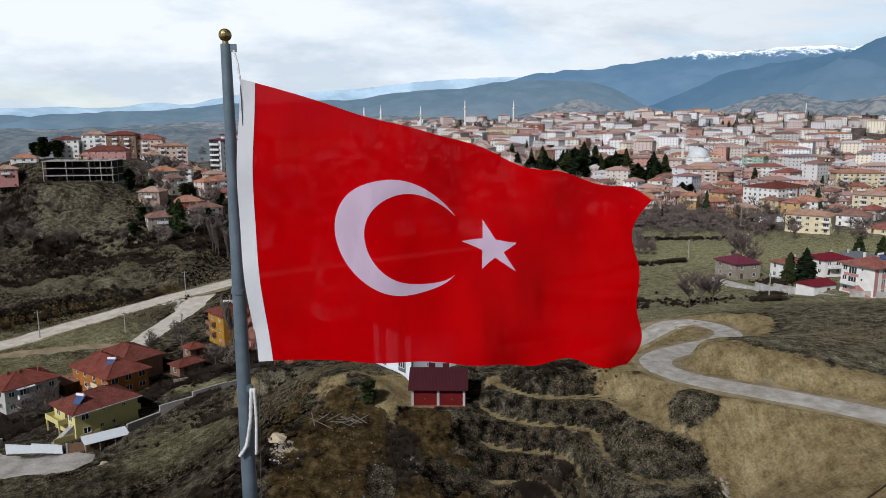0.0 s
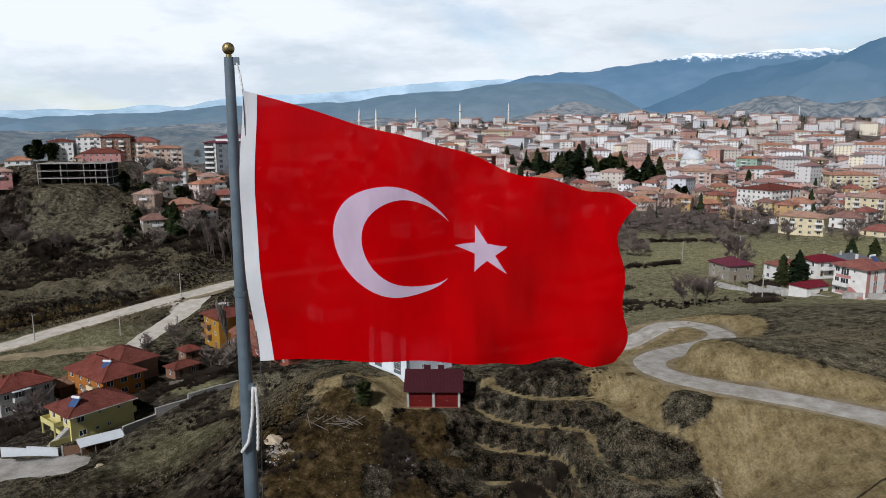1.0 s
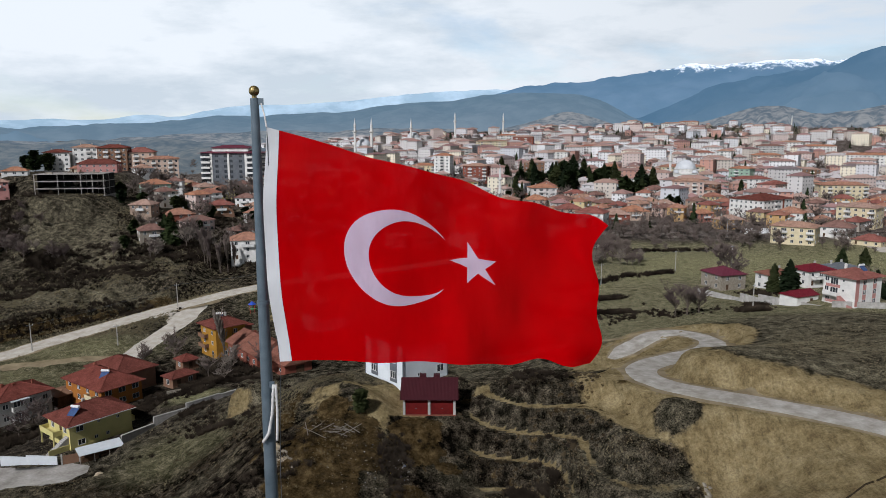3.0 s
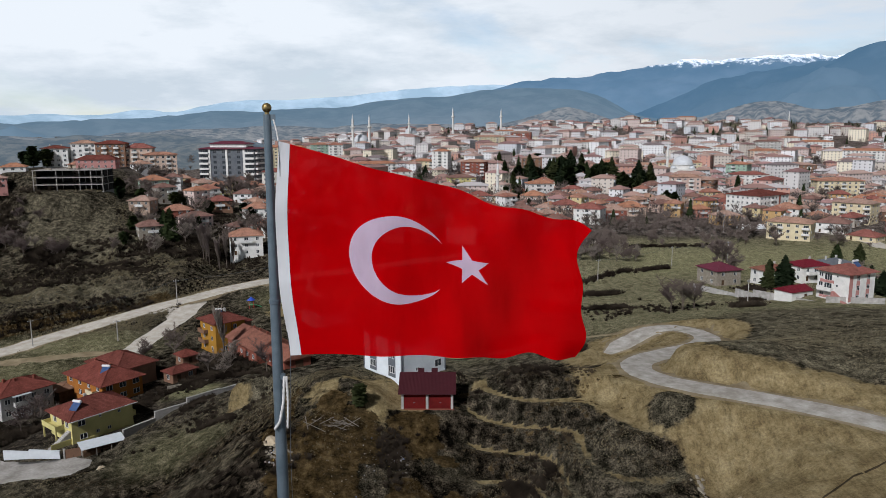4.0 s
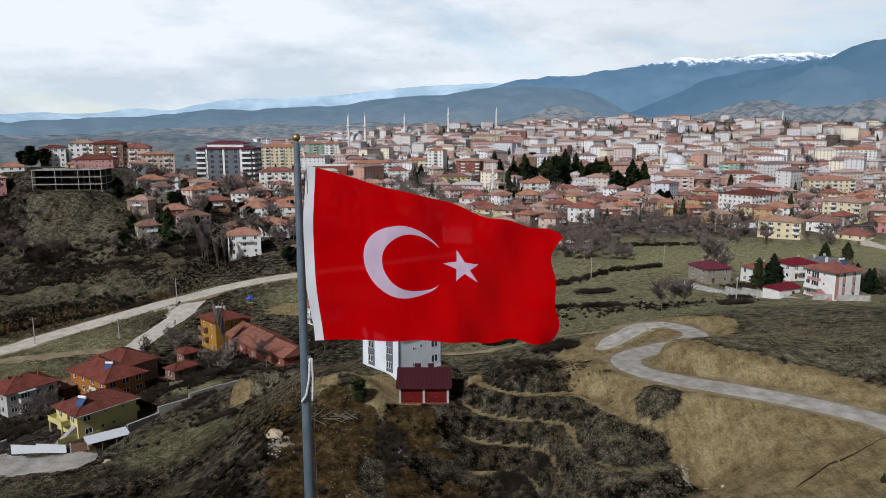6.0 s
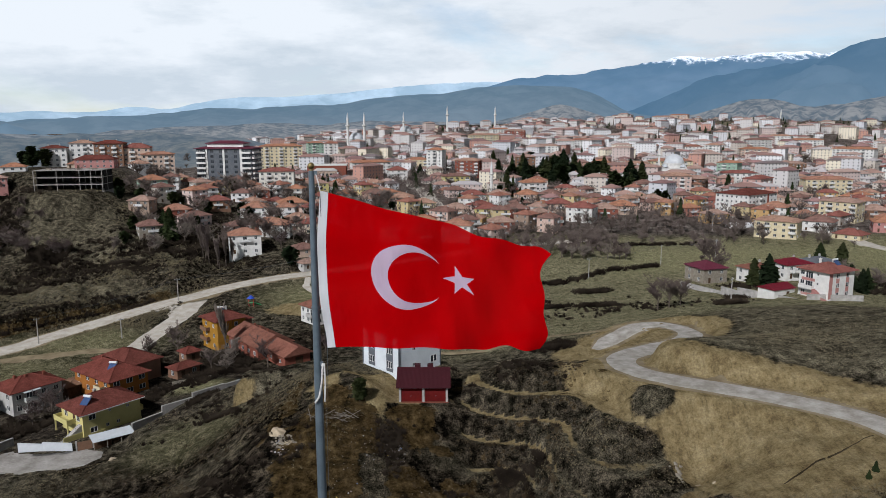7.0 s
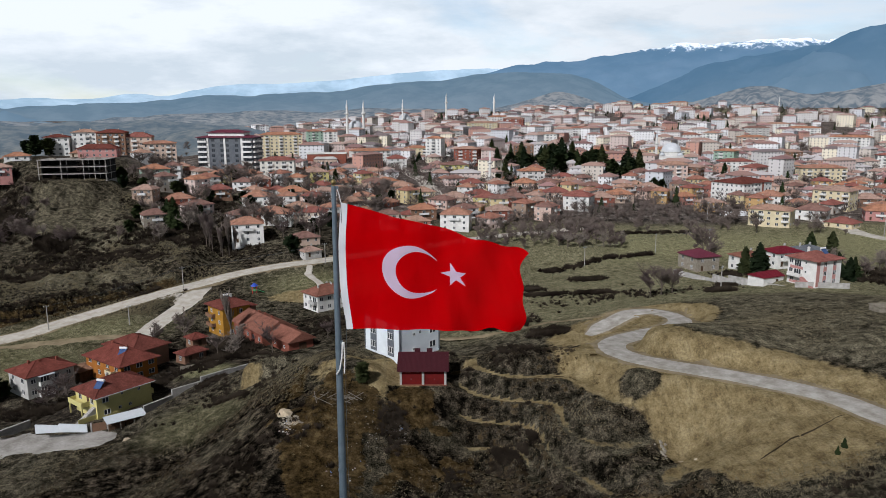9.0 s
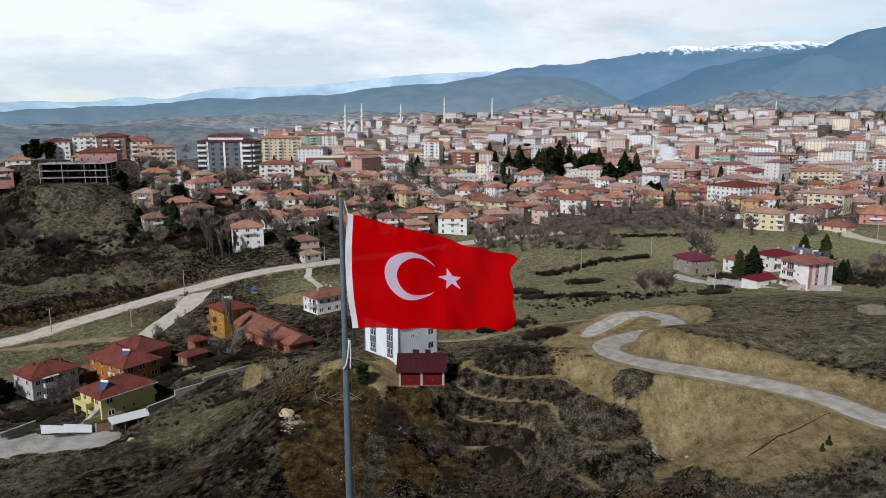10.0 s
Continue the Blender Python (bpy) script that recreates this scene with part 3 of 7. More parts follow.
def height(x, y):
    x, y = np.asarray(x, float), np.asarray(y, float)
    z = bare_lie(x, y)
    near = ease((420 - np.hypot(x, y - 90)) / 200)
    z = z + near * ((1.1 + 1.3 * ease((-70 - x) / 40)) * (1 - 0.7 * knoll_at(x, y)) * rough(x, y, 22, 3) + (0.35 + 0.5 * ease((112 - y) / 14)) * (1 - 0.8 * knoll_at(x, y)) * rough(x, y, 4.5, 3)) + (1 - near) * 1.5 * rough(x, y, 60, 3)
    # an eroded bank above the gardens
    z = z + 4.6 * ease((y - 117 + 1.6 * rough(x, y, 5, 2) + 2.0 * rough(x, 0.4 * y, 1.9, 2)) / 1.6) * ease((140 - y) / 18) * ease((x + 44) / 2.5) * ease((-24 - x) / 14)
    # gullies in the western hillside
    west = ease((-95 - x) / 20) * ease((y - 215) / 15) * ease((345 - y) / 20)
    z = z - west * (5.2 * np.abs(rough(x + 0.5 * y, 0.45 * y, 15, 2)) + 2.2 * np.abs(rough(x + 0.4 * y, 0.5 * y + 300, 6, 2)))
    # the cut above the valley road, and the old terraces of the slope over it
    over, cut = road_cut(x, y)
    z = z + cut * 4.6 * ease((over - 8.0 + 1.5 * rough(x, y, 7, 2)) / 4.0) * ease((70 - over) / 45)
    ring = west_bench(x, y)
    z = z + west_terraces(x, y) * WEST_STEP * 0.85 * (ease((ring - 0.58) / 0.36) - ring)
    # old field terraces round the knoll below the hill road
    ring = bench_at(x, y)
    z = z + knoll_at(x, y) * STEP * 1.05 * (ease((ring - 0.34) / 0.5) - ring)
    for px, py, pz, r in PADS:
        k = ease(1 - (np.hypot(x - px, y - py) - r) / (0.7 * r + 2))
        z = z + k * (pz - z)
    for path, half, bank in ((HILL_ROAD, 4.4, 3.0), (VALLEY_ROAD, 6.6, 4), (SIDE_ROAD, 4.6, 4), (TOWN_ROAD, 5.5, 5), (YARD, 4, 4)):
        d, lz = along(path, x, y)
        k = ease(1 - (d - half) / bank)
        z = z + k * (lz - 0.12 - z)
    return z


def spot(x, y):
    return float(height(np.array([x]), np.array([y]))[0])


def on_ground(x, y, turn=0, sink=0.0):
    return pose(x, y, spot(x, y) - sink, 0, 0, turn)


def ground_sheet():
    """One sheet of ground, close-meshed near the hill and coarse towards the horizon."""
    ys = [-140.0]
    while ys[-1] < 4700:
        y = ys[-1]
        ys.append(y + (3.0 if y < 20 else 0.62 if y < 190 else 0.62 * (1 + (y - 190) / 42)))
    ys = np.array(ys)
    s = np.linspace(-1, 1, 431)
    s = np.sign(s) * (0.72 * np.abs(s) + 0.28 * np.abs(s) ** 3)
    X = s[None, :] * (165 + 0.95 * np.maximum(0, ys[:, None] + 10))
    Y = np.broadcast_to(ys[:, None], X.shape)
    Z = height(X, Y)
    ny, nx = X.shape
    me = bpy.data.meshes.new("ground")
    co = np.stack([X, Y, Z], -1).reshape(-1, 3)
    idx = np.arange(nx * ny).reshape(ny, nx)
    quads = np.stack([idx[:-1, :-1], idx[:-1, 1:], idx[1:, 1:], idx[1:, :-1]], -1).reshape(-1, 4)
    me.vertices.add(len(co))
    me.vertices.foreach_set("co", co.ravel())
    me.loops.add(quads.size)
    me.loops.foreach_set("vertex_index", quads.ravel())
    me.polygons.add(len(quads))
    me.polygons.foreach_set("loop_start", np.arange(0, quads.size, 4))
    me.update(calc_edges=True)
    me.polygons.foreach_set("use_smooth", np.ones(len(quads), bool))
    x, y = X.ravel(), Y.ravel()
    # what covers the ground: bare earth beside the new road and on the slip, grass fields, town, scrub
    d, lz = along(HILL_ROAD, x, y)
    soil = 0.75 * ease((15 - d) / 9) * ease((y - 44) / 10)
    fill = ease(1.5 - np.hypot((x - 52) / 19, (y - 72) / 18))
    soil = np.maximum(soil, 0.8 * fill * ease((x - 37 + 0.3 * (y - 74)) / 4) * ease((y - 51 - 0.3 * (x - 60)) / 4))
    soil = np.maximum(soil, 0.7 * ease((along(HILL_ROAD[5:13], x, y)[0] < 16) * ease((16 - along(HILL_ROAD[5:13], x, y)[0]) / 6)))
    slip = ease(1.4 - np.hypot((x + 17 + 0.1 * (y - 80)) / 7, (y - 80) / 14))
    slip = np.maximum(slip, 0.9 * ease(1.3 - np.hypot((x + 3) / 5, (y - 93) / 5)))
    ledge = ease(1.6 - np.hypot((x + 10) / 13, (y - 101) / 9)) * ease(0.75 + 1.6 * rough(x, y, 5, 3))
    bluff = 1.7 * ease(1.6 - np.abs(y - 117.8) / 2.2) * ease((x + 44) / 2) * ease((-36 - x) / 3)
    heap = ease(1.4 - np.hypot((x + 50) / 16, (y - 226) / 8))
    soil = np.maximum.reduce([soil, 0.62 * ledge, 0.34 * bluff, 0.9 * heap])
    soil = np.maximum(soil, 0.26 * ease(1.5 - np.hypot((x + 186) / 24, (y - 318) / 30)) * ease(0.5 + 3 * rough(x + 0.5 * y, 0.3 * y, 5, 2)))
    bench = bench_at(x, y)
    soil = np.maximum(soil, (0.64 + 0.6 * rough(x, y, 8, 2)) * knoll_at(x, y) * ease((bench - 0.0) / 0.06) * ease((0.38 - bench) / 0.08))
    earth = ease(3.2 * rough(x + 50, y, 8, 3)) * ease((110 - y) / 8) * ease((40 - x) / 6) * ease((x + 32) / 8)
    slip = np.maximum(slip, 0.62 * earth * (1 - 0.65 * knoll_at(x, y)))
    knob = ease(1.6 - np.hypot(x - 38, y - 88) / 3.0)
    soil = soil * (1 - knob)
    plateau = ease((x - 46) / 8) * ease((y - (92 - 0.35 * (x - 50))) / 6) * ease((190 - y) / 20)
    plateau = plateau * ease((along(HILL_ROAD, x, y)[0] - 8) / 5)
    soil = soil * (1 - 0.9 * plateau)
    green = ease(1.2 - np.abs((y - 300) / 62)) * ease((x - 62 - 0.35 * (y - 300)) / 26) * 0.85
    green = np.maximum(green, 0.7 * ease(1.3 - np.hypot((x + 40) / 34, (y - 240) / 20)))
    green = np.maximum(green, 0.55 * ease(1.3 - np.hypot((x + 118) / 30, (y - 195) / 14)))
    green = np.maximum(green, 0.5 * ease(1.3 - np.hypot((x + 135) / 45, (y - 165) / 26)))
    green = np.maximum(green, 0.9 * ease(1.2 - np.hypot((x + 61) / 9, (y - 146) / 8)))
    green = np.maximum(green, 0.6 * ease(1.3 - np.hypot((x - 900) / 500, (y - 1500) / 250)))
    green = np.maximum(green, 0.3 * ease(1.3 - np.hypot((x + 50) / 14, (y - 108) / 10)))
    town = ease((y - 345 + 0.25 * np.minimum(0, x)) / 40) * ease((1750 - y) / 300)
    town = np.maximum(town, 0.15 * ease(1.4 - np.hypot((x + 78) / 34, (y - 140) / 30)))
    straw = np.maximum.reduce([0.5 * ease(1.6 - np.hypot((x + 184) / 25, (y - 314) / 34)) * ease(0.75 + 1.5 * rough(x + 0.5 * y, 0.4 * y, 8, 3)), 0.9 * ease(1.4 - np.hypot((x + 147) / 14, (y - 300) / 14)),
                               0.7 * ease(1.5 - np.hypot((x + 150) / 40, (y - 238) / 12)), 0.35 * ease(1.4 - np.hypot((x + 20) / 26, (y - 122) / 20)), 0.8 * ease(1.4 - np.hypot((x + 150) / 26, (y - 284) / 9)), 0.6 * ease(1.3 - np.hypot((x + 122) / 14, (y - 276) / 6)),
                               0.5 * ease(1.4 - np.hypot((x - 20) / 40, (y - 190) / 40))])
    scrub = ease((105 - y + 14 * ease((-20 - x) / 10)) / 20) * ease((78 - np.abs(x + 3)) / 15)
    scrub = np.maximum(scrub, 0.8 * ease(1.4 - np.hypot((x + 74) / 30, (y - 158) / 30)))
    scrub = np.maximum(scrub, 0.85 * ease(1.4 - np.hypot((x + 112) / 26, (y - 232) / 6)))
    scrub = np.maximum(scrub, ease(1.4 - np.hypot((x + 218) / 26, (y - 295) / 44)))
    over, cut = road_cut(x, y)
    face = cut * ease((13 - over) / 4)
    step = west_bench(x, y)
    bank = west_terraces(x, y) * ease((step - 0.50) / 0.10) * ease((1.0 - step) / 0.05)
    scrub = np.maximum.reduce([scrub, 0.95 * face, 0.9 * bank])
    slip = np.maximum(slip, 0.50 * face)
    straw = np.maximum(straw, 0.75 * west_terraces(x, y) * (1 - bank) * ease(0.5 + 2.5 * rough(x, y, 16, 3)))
    # flank ground darkened with scrub tone: shade among its trees put into the colour
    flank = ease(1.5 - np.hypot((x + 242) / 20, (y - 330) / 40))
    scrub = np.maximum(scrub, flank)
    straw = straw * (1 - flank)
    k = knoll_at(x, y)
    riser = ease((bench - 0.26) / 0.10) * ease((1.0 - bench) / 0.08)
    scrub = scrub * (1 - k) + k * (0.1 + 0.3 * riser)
    straw = np.maximum(straw * (1 - k), (0.55 + 0.6 * rough(x, y, 7, 3)) * k * (1 - riser))
    meadow = ease((x + 20) / 40) * ease((y - 150) / 20) * ease((372 - y) / 20) * (1 - town)
    straw = np.maximum(straw, 0.95 * meadow)
    green = np.maximum(green, 0.42 * meadow)
    straw = np.maximum(np.maximum(straw, 0.72 * plateau), 0.45 * knob)
    # far ground on the left takes the grey town tone as painted haze
    beyond = ease((y - 560) / 100) * ease((-0.2 * y - x) / 60)
    town = np.maximum(town, 0.9 * beyond)
    straw = np.maximum(straw, 0.28 * ease(4 * rough(x, y, 9, 3)) * ease((108 - y) / 10) * (1 - k))
    straw = np.maximum(straw, 0.3 * ease((x - 36) / 14) * ease((70 - y) / 8))
    scrub = scrub * (1 - 0.8 * ease((x - 38) / 14))
    scrub = np.maximum(scrub, 0.15 * ease((x - 47) / 6) * ease((57 - y) / 4))
    soil = soil * (1 - ease((x - 47) / 6) * ease((55 - y) / 4))
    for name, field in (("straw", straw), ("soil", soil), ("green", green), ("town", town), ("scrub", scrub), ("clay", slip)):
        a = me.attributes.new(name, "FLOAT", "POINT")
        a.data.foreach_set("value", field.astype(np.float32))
    me.materials.append(GROUND)
    return tagged(new("ground", me), "brown scrubby hills, dry grass and bare ochre earth", "ground", "", "structure")


ground_sheet()


def road_strip(name, path, width, material, label, lift=0.06, ragged=0.45, blend_end=True):
    """A worn track that follows the ground, with uneven edges and a slight camber."""
    pts = [Vector(p) for p in path]
    dense = []
    for k in range(len(pts) - 1):
        p0, p1, p2, p3 = pts[max(0, k - 1)], pts[k], pts[k + 1], pts[min(len(pts) - 1, k + 2)]
        n = max(2, int((p2 - p1).length / 0.8))
        for i in range(n):
            t = i / n
            dense.append(0.5 * (2 * p1 + (p2 - p0) * t + (2 * p0 - 5 * p1 + 4 * p2 - p3) * t * t + (3 * p1 - p0 - 3 * p2 + p3) * t ** 3))
    dense.append(pts[-1])
    bm = bmesh.new()
    cross = 9
    places = []
    for k, p in enumerate(dense):
        d = (dense[min(k + 1, len(dense) - 1)] - dense[max(0, k - 1)]).to_2d().normalized()
        narrow = min(1.0, 0.3 + (len(dense) - 1 - k) / 9) if blend_end else 1.0
        for c in range(cross):
            s = (c / (cross - 1) - 0.5) * width * narrow
            places.append((p.x - d.y * s, p.y + d.x * s, 0, 0, p.z, c))
    places = np.array(places)
    edge = (places[:, 5] == 0) | (places[:, 5] == cross - 1)
    wander = np.where(edge, rough(places[:, 0] + 40 * places[:, 5], places[:, 1], 3.2, 4), 0)
    x = places[:, 0] + wander * (places[:, 0] - np.repeat(places[cross // 2::cross, 0], cross)) * ragged
    y = places[:, 1] + wander * (places[:, 1] - np.repeat(places[cross // 2::cross, 1], cross)) * ragged
    z = np.maximum(height(x, y), places[:, 4] - 0.12) + np.where(edge, -0.15, lift)
    verts = [bm.verts.new(q) for q in zip(x, y, z)]
    rows = [verts[k:k + cross] for k in range(0, len(verts), cross)]
    for a, b in zip(rows, rows[1:]):
        for c in range(cross - 1):
            bm.faces.new((a[c], b[c], b[c + 1], a[c + 1])).smooth = True
    bmesh.ops.recalc_face_normals(bm, faces=bm.faces)
    return tagged(new(name, mesh_of(name, bm, material)), label, "road", "", "structure")


road_strip("verge_valley", VALLEY_ROAD, 14.0, DIRT, "dusty trodden verge beside the valley road", 0.02, 0.35)
road_strip("road_valley", VALLEY_ROAD, 11.5, GRAVEL, "pale dusty gravel road along the valley")
road_strip("junction", [(-108, 226, 25.8), (-99, 231, 26.6), (-94.5, 227, 26.4), (-94, 216, 25.2)], 12.0, GRAVEL, "wide trampled gravel where two roads meet", 0.05)
road_strip("road_side", SIDE_ROAD, 8.6, GRAVEL, "pale gravel side road branching off")
road_strip("verge_hill", HILL_ROAD, 9.6, DIRT, "trodden tan shoulder of the hill road", 0.02, 0.25)
road_strip("road_hill", HILL_ROAD, 7.0, GREY_GRAVEL, "grey gravel hairpin road cut into the hill")
road_strip("road_town", TOWN_ROAD, 10.5, GRAVEL, "pale concrete road into the town")
road_strip("footpath", FOOTPATH, 2.6, DIRT, "narrow trodden dirt path across grass", 0.05, 0.9)
road_strip("street", [(-59, 678, 47), (-49, 618, 45), (-33, 565, 43), (-22, 529, 42), (-13, 477, 39), (-8, 451, 38)], 13.0, GRAVEL, "pale concrete street climbing between houses", 0.1, 0.4)
road_strip("track_field", [(-150, 175, 21), (-138, 179, 21.3), (-129, 182, 21.4), (-118, 185, 21.6), (-109, 188, 22), (-99, 187, 22.7)], 4.2, DIRT, "pale worn field track to the side road", 0.05, 1.0)
road_strip("yard", YARD, 10.5, PAVED, "cracked pale concrete yard before the houses", 0.05, 0.9)

road_strip("track_house", [(-56, 265, 31), (-55, 252, 29), (-50, 244, 27.5), (-44, 234, 26)], 3.2, GRAVEL, "pale track down to the white house", 0.05, 0.9)
# a flat strip, not carved; the rill's shade is put into its dark colour
road_strip("rill", [(49, 63.4, 44), (55, 66, 46), (60, 68, 47.5), (63.7, 69.2, 48.3)], 0.32, RILL_SHADE, "flat dark strip for the shade in an erosion rill", 0.04, 1.5)

# ---- the far hills ----


def range_of_hills(name, label, distance, profile, deep, material, relief, seed, base=40.0, gullied=0.0):
    """A hill range: crest heights by bearing (degrees from +y), falling towards us over a depth."""
    bearings = np.linspace(profile[0][0], profile[-1][0], 420)
    crest = np.interp(bearings, [p[0] for p in profile], [p[1] for p in profile])
    kern = np.hanning(13)
    crest = np.convolve(np.pad(crest, 6, "edge"), kern / kern.sum(), "valid")
    u = np.linspace(0, 1, 46)
    A, U = np.meshgrid(np.radians(bearings), u)
    R = distance - deep * (1 - U) * 1.0
    top = 94 + (distance - 60) * np.tan(np.radians(crest))[None, :]
    X, Y = R * np.sin(A), R * np.cos(A)
    gully = rough(X + seed * 91, Y, deep * 0.32, 5)
    Z = base + (top - base) * (U ** 1.15) + relief * gully * (0.25 + np.sin(np.pi * U)) + relief * 0.22 * rough(X - seed * 50, Y, 70, 3)
    if gullied:    # worn into ribs and ravines that run down the slope
        ribs = np.abs(value_noise(np.degrees(A) * 3.1 + 3 * U, U * 1.5 + seed)) + 0.5 * np.abs(value_noise(np.degrees(A) * 8.3, U * 3 - seed))
        Z = Z - gullied * ribs * np.sin(np.pi * U) ** 0.6 * (0.12 + 0.88 * ease((np.degrees(A) - 2) / 6))
    ny, nx = X.shape
    me = bpy.data.meshes.new(name)
    co = np.stack([X, Y, Z], -1).reshape(-1, 3)
    idx = np.arange(nx * ny).reshape(ny, nx)
    quads = np.stack([idx[:-1, :-1], idx[:-1, 1:], idx[1:, 1:], idx[1:, :-1]], -1).reshape(-1, 4)
    me.from_pydata(co.tolist(), [], quads.tolist())
    me.polygons.foreach_set("use_smooth", np.ones(len(quads), bool))
    a = me.attributes.new("rise", "FLOAT", "POINT")
    a.data.foreach_set("value", (Z.ravel() / 100).astype(np.float32))
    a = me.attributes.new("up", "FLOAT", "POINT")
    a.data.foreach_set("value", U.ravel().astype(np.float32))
    me.materials.append(material)
    return tagged(new(name, me), label, "hills", "", "structure")


# far hills: the distance haze is put into the surface as bluish emission
def hazed_material(name, low, high, haze_glow, strength, scale, snow=None, foot=None, patchy=(0.42, 0.62)):
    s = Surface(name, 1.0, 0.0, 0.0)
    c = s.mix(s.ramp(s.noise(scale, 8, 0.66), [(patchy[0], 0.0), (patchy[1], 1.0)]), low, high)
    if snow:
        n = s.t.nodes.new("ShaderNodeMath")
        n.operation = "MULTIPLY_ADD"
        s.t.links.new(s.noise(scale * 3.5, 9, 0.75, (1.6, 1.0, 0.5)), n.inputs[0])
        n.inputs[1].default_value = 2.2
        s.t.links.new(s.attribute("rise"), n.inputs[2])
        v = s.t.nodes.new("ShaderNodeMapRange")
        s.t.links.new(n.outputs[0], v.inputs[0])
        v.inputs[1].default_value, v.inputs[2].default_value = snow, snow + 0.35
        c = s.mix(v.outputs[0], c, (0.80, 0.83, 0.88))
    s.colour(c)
    if foot:    # haze thickens towards the range's foot, put in as a paler glow
        haze_glow = s.mix(s.ramp(s.attribute("up"), [(0.1, 0.0), (0.9, 1.0)]), foot, haze_glow)
    s.put(s.shader.inputs["Emission Color"], haze_glow)
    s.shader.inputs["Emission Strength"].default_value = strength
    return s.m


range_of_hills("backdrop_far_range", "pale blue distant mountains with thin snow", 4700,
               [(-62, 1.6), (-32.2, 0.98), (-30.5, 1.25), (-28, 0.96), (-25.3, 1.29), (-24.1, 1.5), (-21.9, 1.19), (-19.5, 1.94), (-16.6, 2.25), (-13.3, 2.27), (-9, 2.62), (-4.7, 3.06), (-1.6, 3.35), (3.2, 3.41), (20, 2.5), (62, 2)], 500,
               hazed_material("farthest_haze", (0.12, 0.17, 0.22), (0.26, 0.32, 0.38), (0.34, 0.49, 0.62), 0.74, 0.004), 28, 1)
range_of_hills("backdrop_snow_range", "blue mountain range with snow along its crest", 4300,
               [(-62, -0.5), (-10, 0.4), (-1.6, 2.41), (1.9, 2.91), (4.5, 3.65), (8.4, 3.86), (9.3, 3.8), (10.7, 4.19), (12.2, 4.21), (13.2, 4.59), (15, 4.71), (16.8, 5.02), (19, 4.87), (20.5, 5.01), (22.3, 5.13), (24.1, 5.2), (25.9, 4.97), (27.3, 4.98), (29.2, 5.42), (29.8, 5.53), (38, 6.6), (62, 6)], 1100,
               hazed_material("blue_range", (0.012, 0.03, 0.055), (0.035, 0.055, 0.085), (0.145, 0.265, 0.40), 0.74, 0.004, 5.42, (0.23, 0.36, 0.50)), 60, 2)
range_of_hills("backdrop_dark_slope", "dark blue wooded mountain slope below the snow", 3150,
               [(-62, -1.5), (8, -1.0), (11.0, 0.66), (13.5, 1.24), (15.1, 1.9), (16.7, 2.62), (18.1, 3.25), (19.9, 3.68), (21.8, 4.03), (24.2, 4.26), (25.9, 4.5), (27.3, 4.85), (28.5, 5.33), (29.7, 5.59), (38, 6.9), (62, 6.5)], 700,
               hazed_material("blue_slope", (0.008, 0.018, 0.03), (0.024, 0.036, 0.05), (0.108, 0.215, 0.335), 0.80, 0.006, None, (0.22, 0.325, 0.42)), 85, 6)
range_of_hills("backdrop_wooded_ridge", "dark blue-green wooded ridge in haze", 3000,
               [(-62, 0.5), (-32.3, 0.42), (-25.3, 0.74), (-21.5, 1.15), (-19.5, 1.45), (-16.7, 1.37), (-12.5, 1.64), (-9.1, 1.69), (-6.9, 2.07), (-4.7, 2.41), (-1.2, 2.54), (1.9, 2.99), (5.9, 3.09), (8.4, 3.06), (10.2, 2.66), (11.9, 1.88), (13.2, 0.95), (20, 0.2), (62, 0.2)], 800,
               hazed_material("ridge_woods", (0.010, 0.018, 0.024), (0.036, 0.046, 0.052), (0.142, 0.225, 0.305), 0.88, 0.012, None, (0.22, 0.29, 0.36)), 36, 3)
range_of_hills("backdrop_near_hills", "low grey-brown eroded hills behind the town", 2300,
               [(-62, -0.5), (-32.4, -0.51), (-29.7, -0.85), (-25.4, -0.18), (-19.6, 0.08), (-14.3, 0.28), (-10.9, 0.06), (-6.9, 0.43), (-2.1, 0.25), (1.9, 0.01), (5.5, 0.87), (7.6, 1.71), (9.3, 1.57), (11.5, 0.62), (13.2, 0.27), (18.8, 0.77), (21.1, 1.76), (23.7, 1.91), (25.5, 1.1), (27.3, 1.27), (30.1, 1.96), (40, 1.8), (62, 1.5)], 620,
               hazed_material("eroded_hills", (0.012, 0.014, 0.014), (0.15, 0.135, 0.115), (0.13, 0.175, 0.225), 0.86, 0.034, None, (0.20, 0.235, 0.27), (0.42, 0.58)), 26, 4, 40.0, 62.0)
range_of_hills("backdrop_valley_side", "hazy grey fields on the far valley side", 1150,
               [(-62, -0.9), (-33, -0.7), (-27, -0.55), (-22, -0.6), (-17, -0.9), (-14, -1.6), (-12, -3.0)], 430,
               hazed_material("valley_fields", (0.010, 0.014, 0.016), (0.085, 0.08, 0.066), (0.125, 0.172, 0.22), 0.78, 0.05, None, (0.155, 0.18, 0.195), (0.42, 0.58)), 26, 5)

# ---- the flag and its pole ----
POLE_TOP, POLE_FOOT = 89.92, spot(0, 0)
FLAG_LONG, FLAG_HIGH, FLAG_HEAD = 9.0, 6.0, 89.1
SLEEVE = 0.30


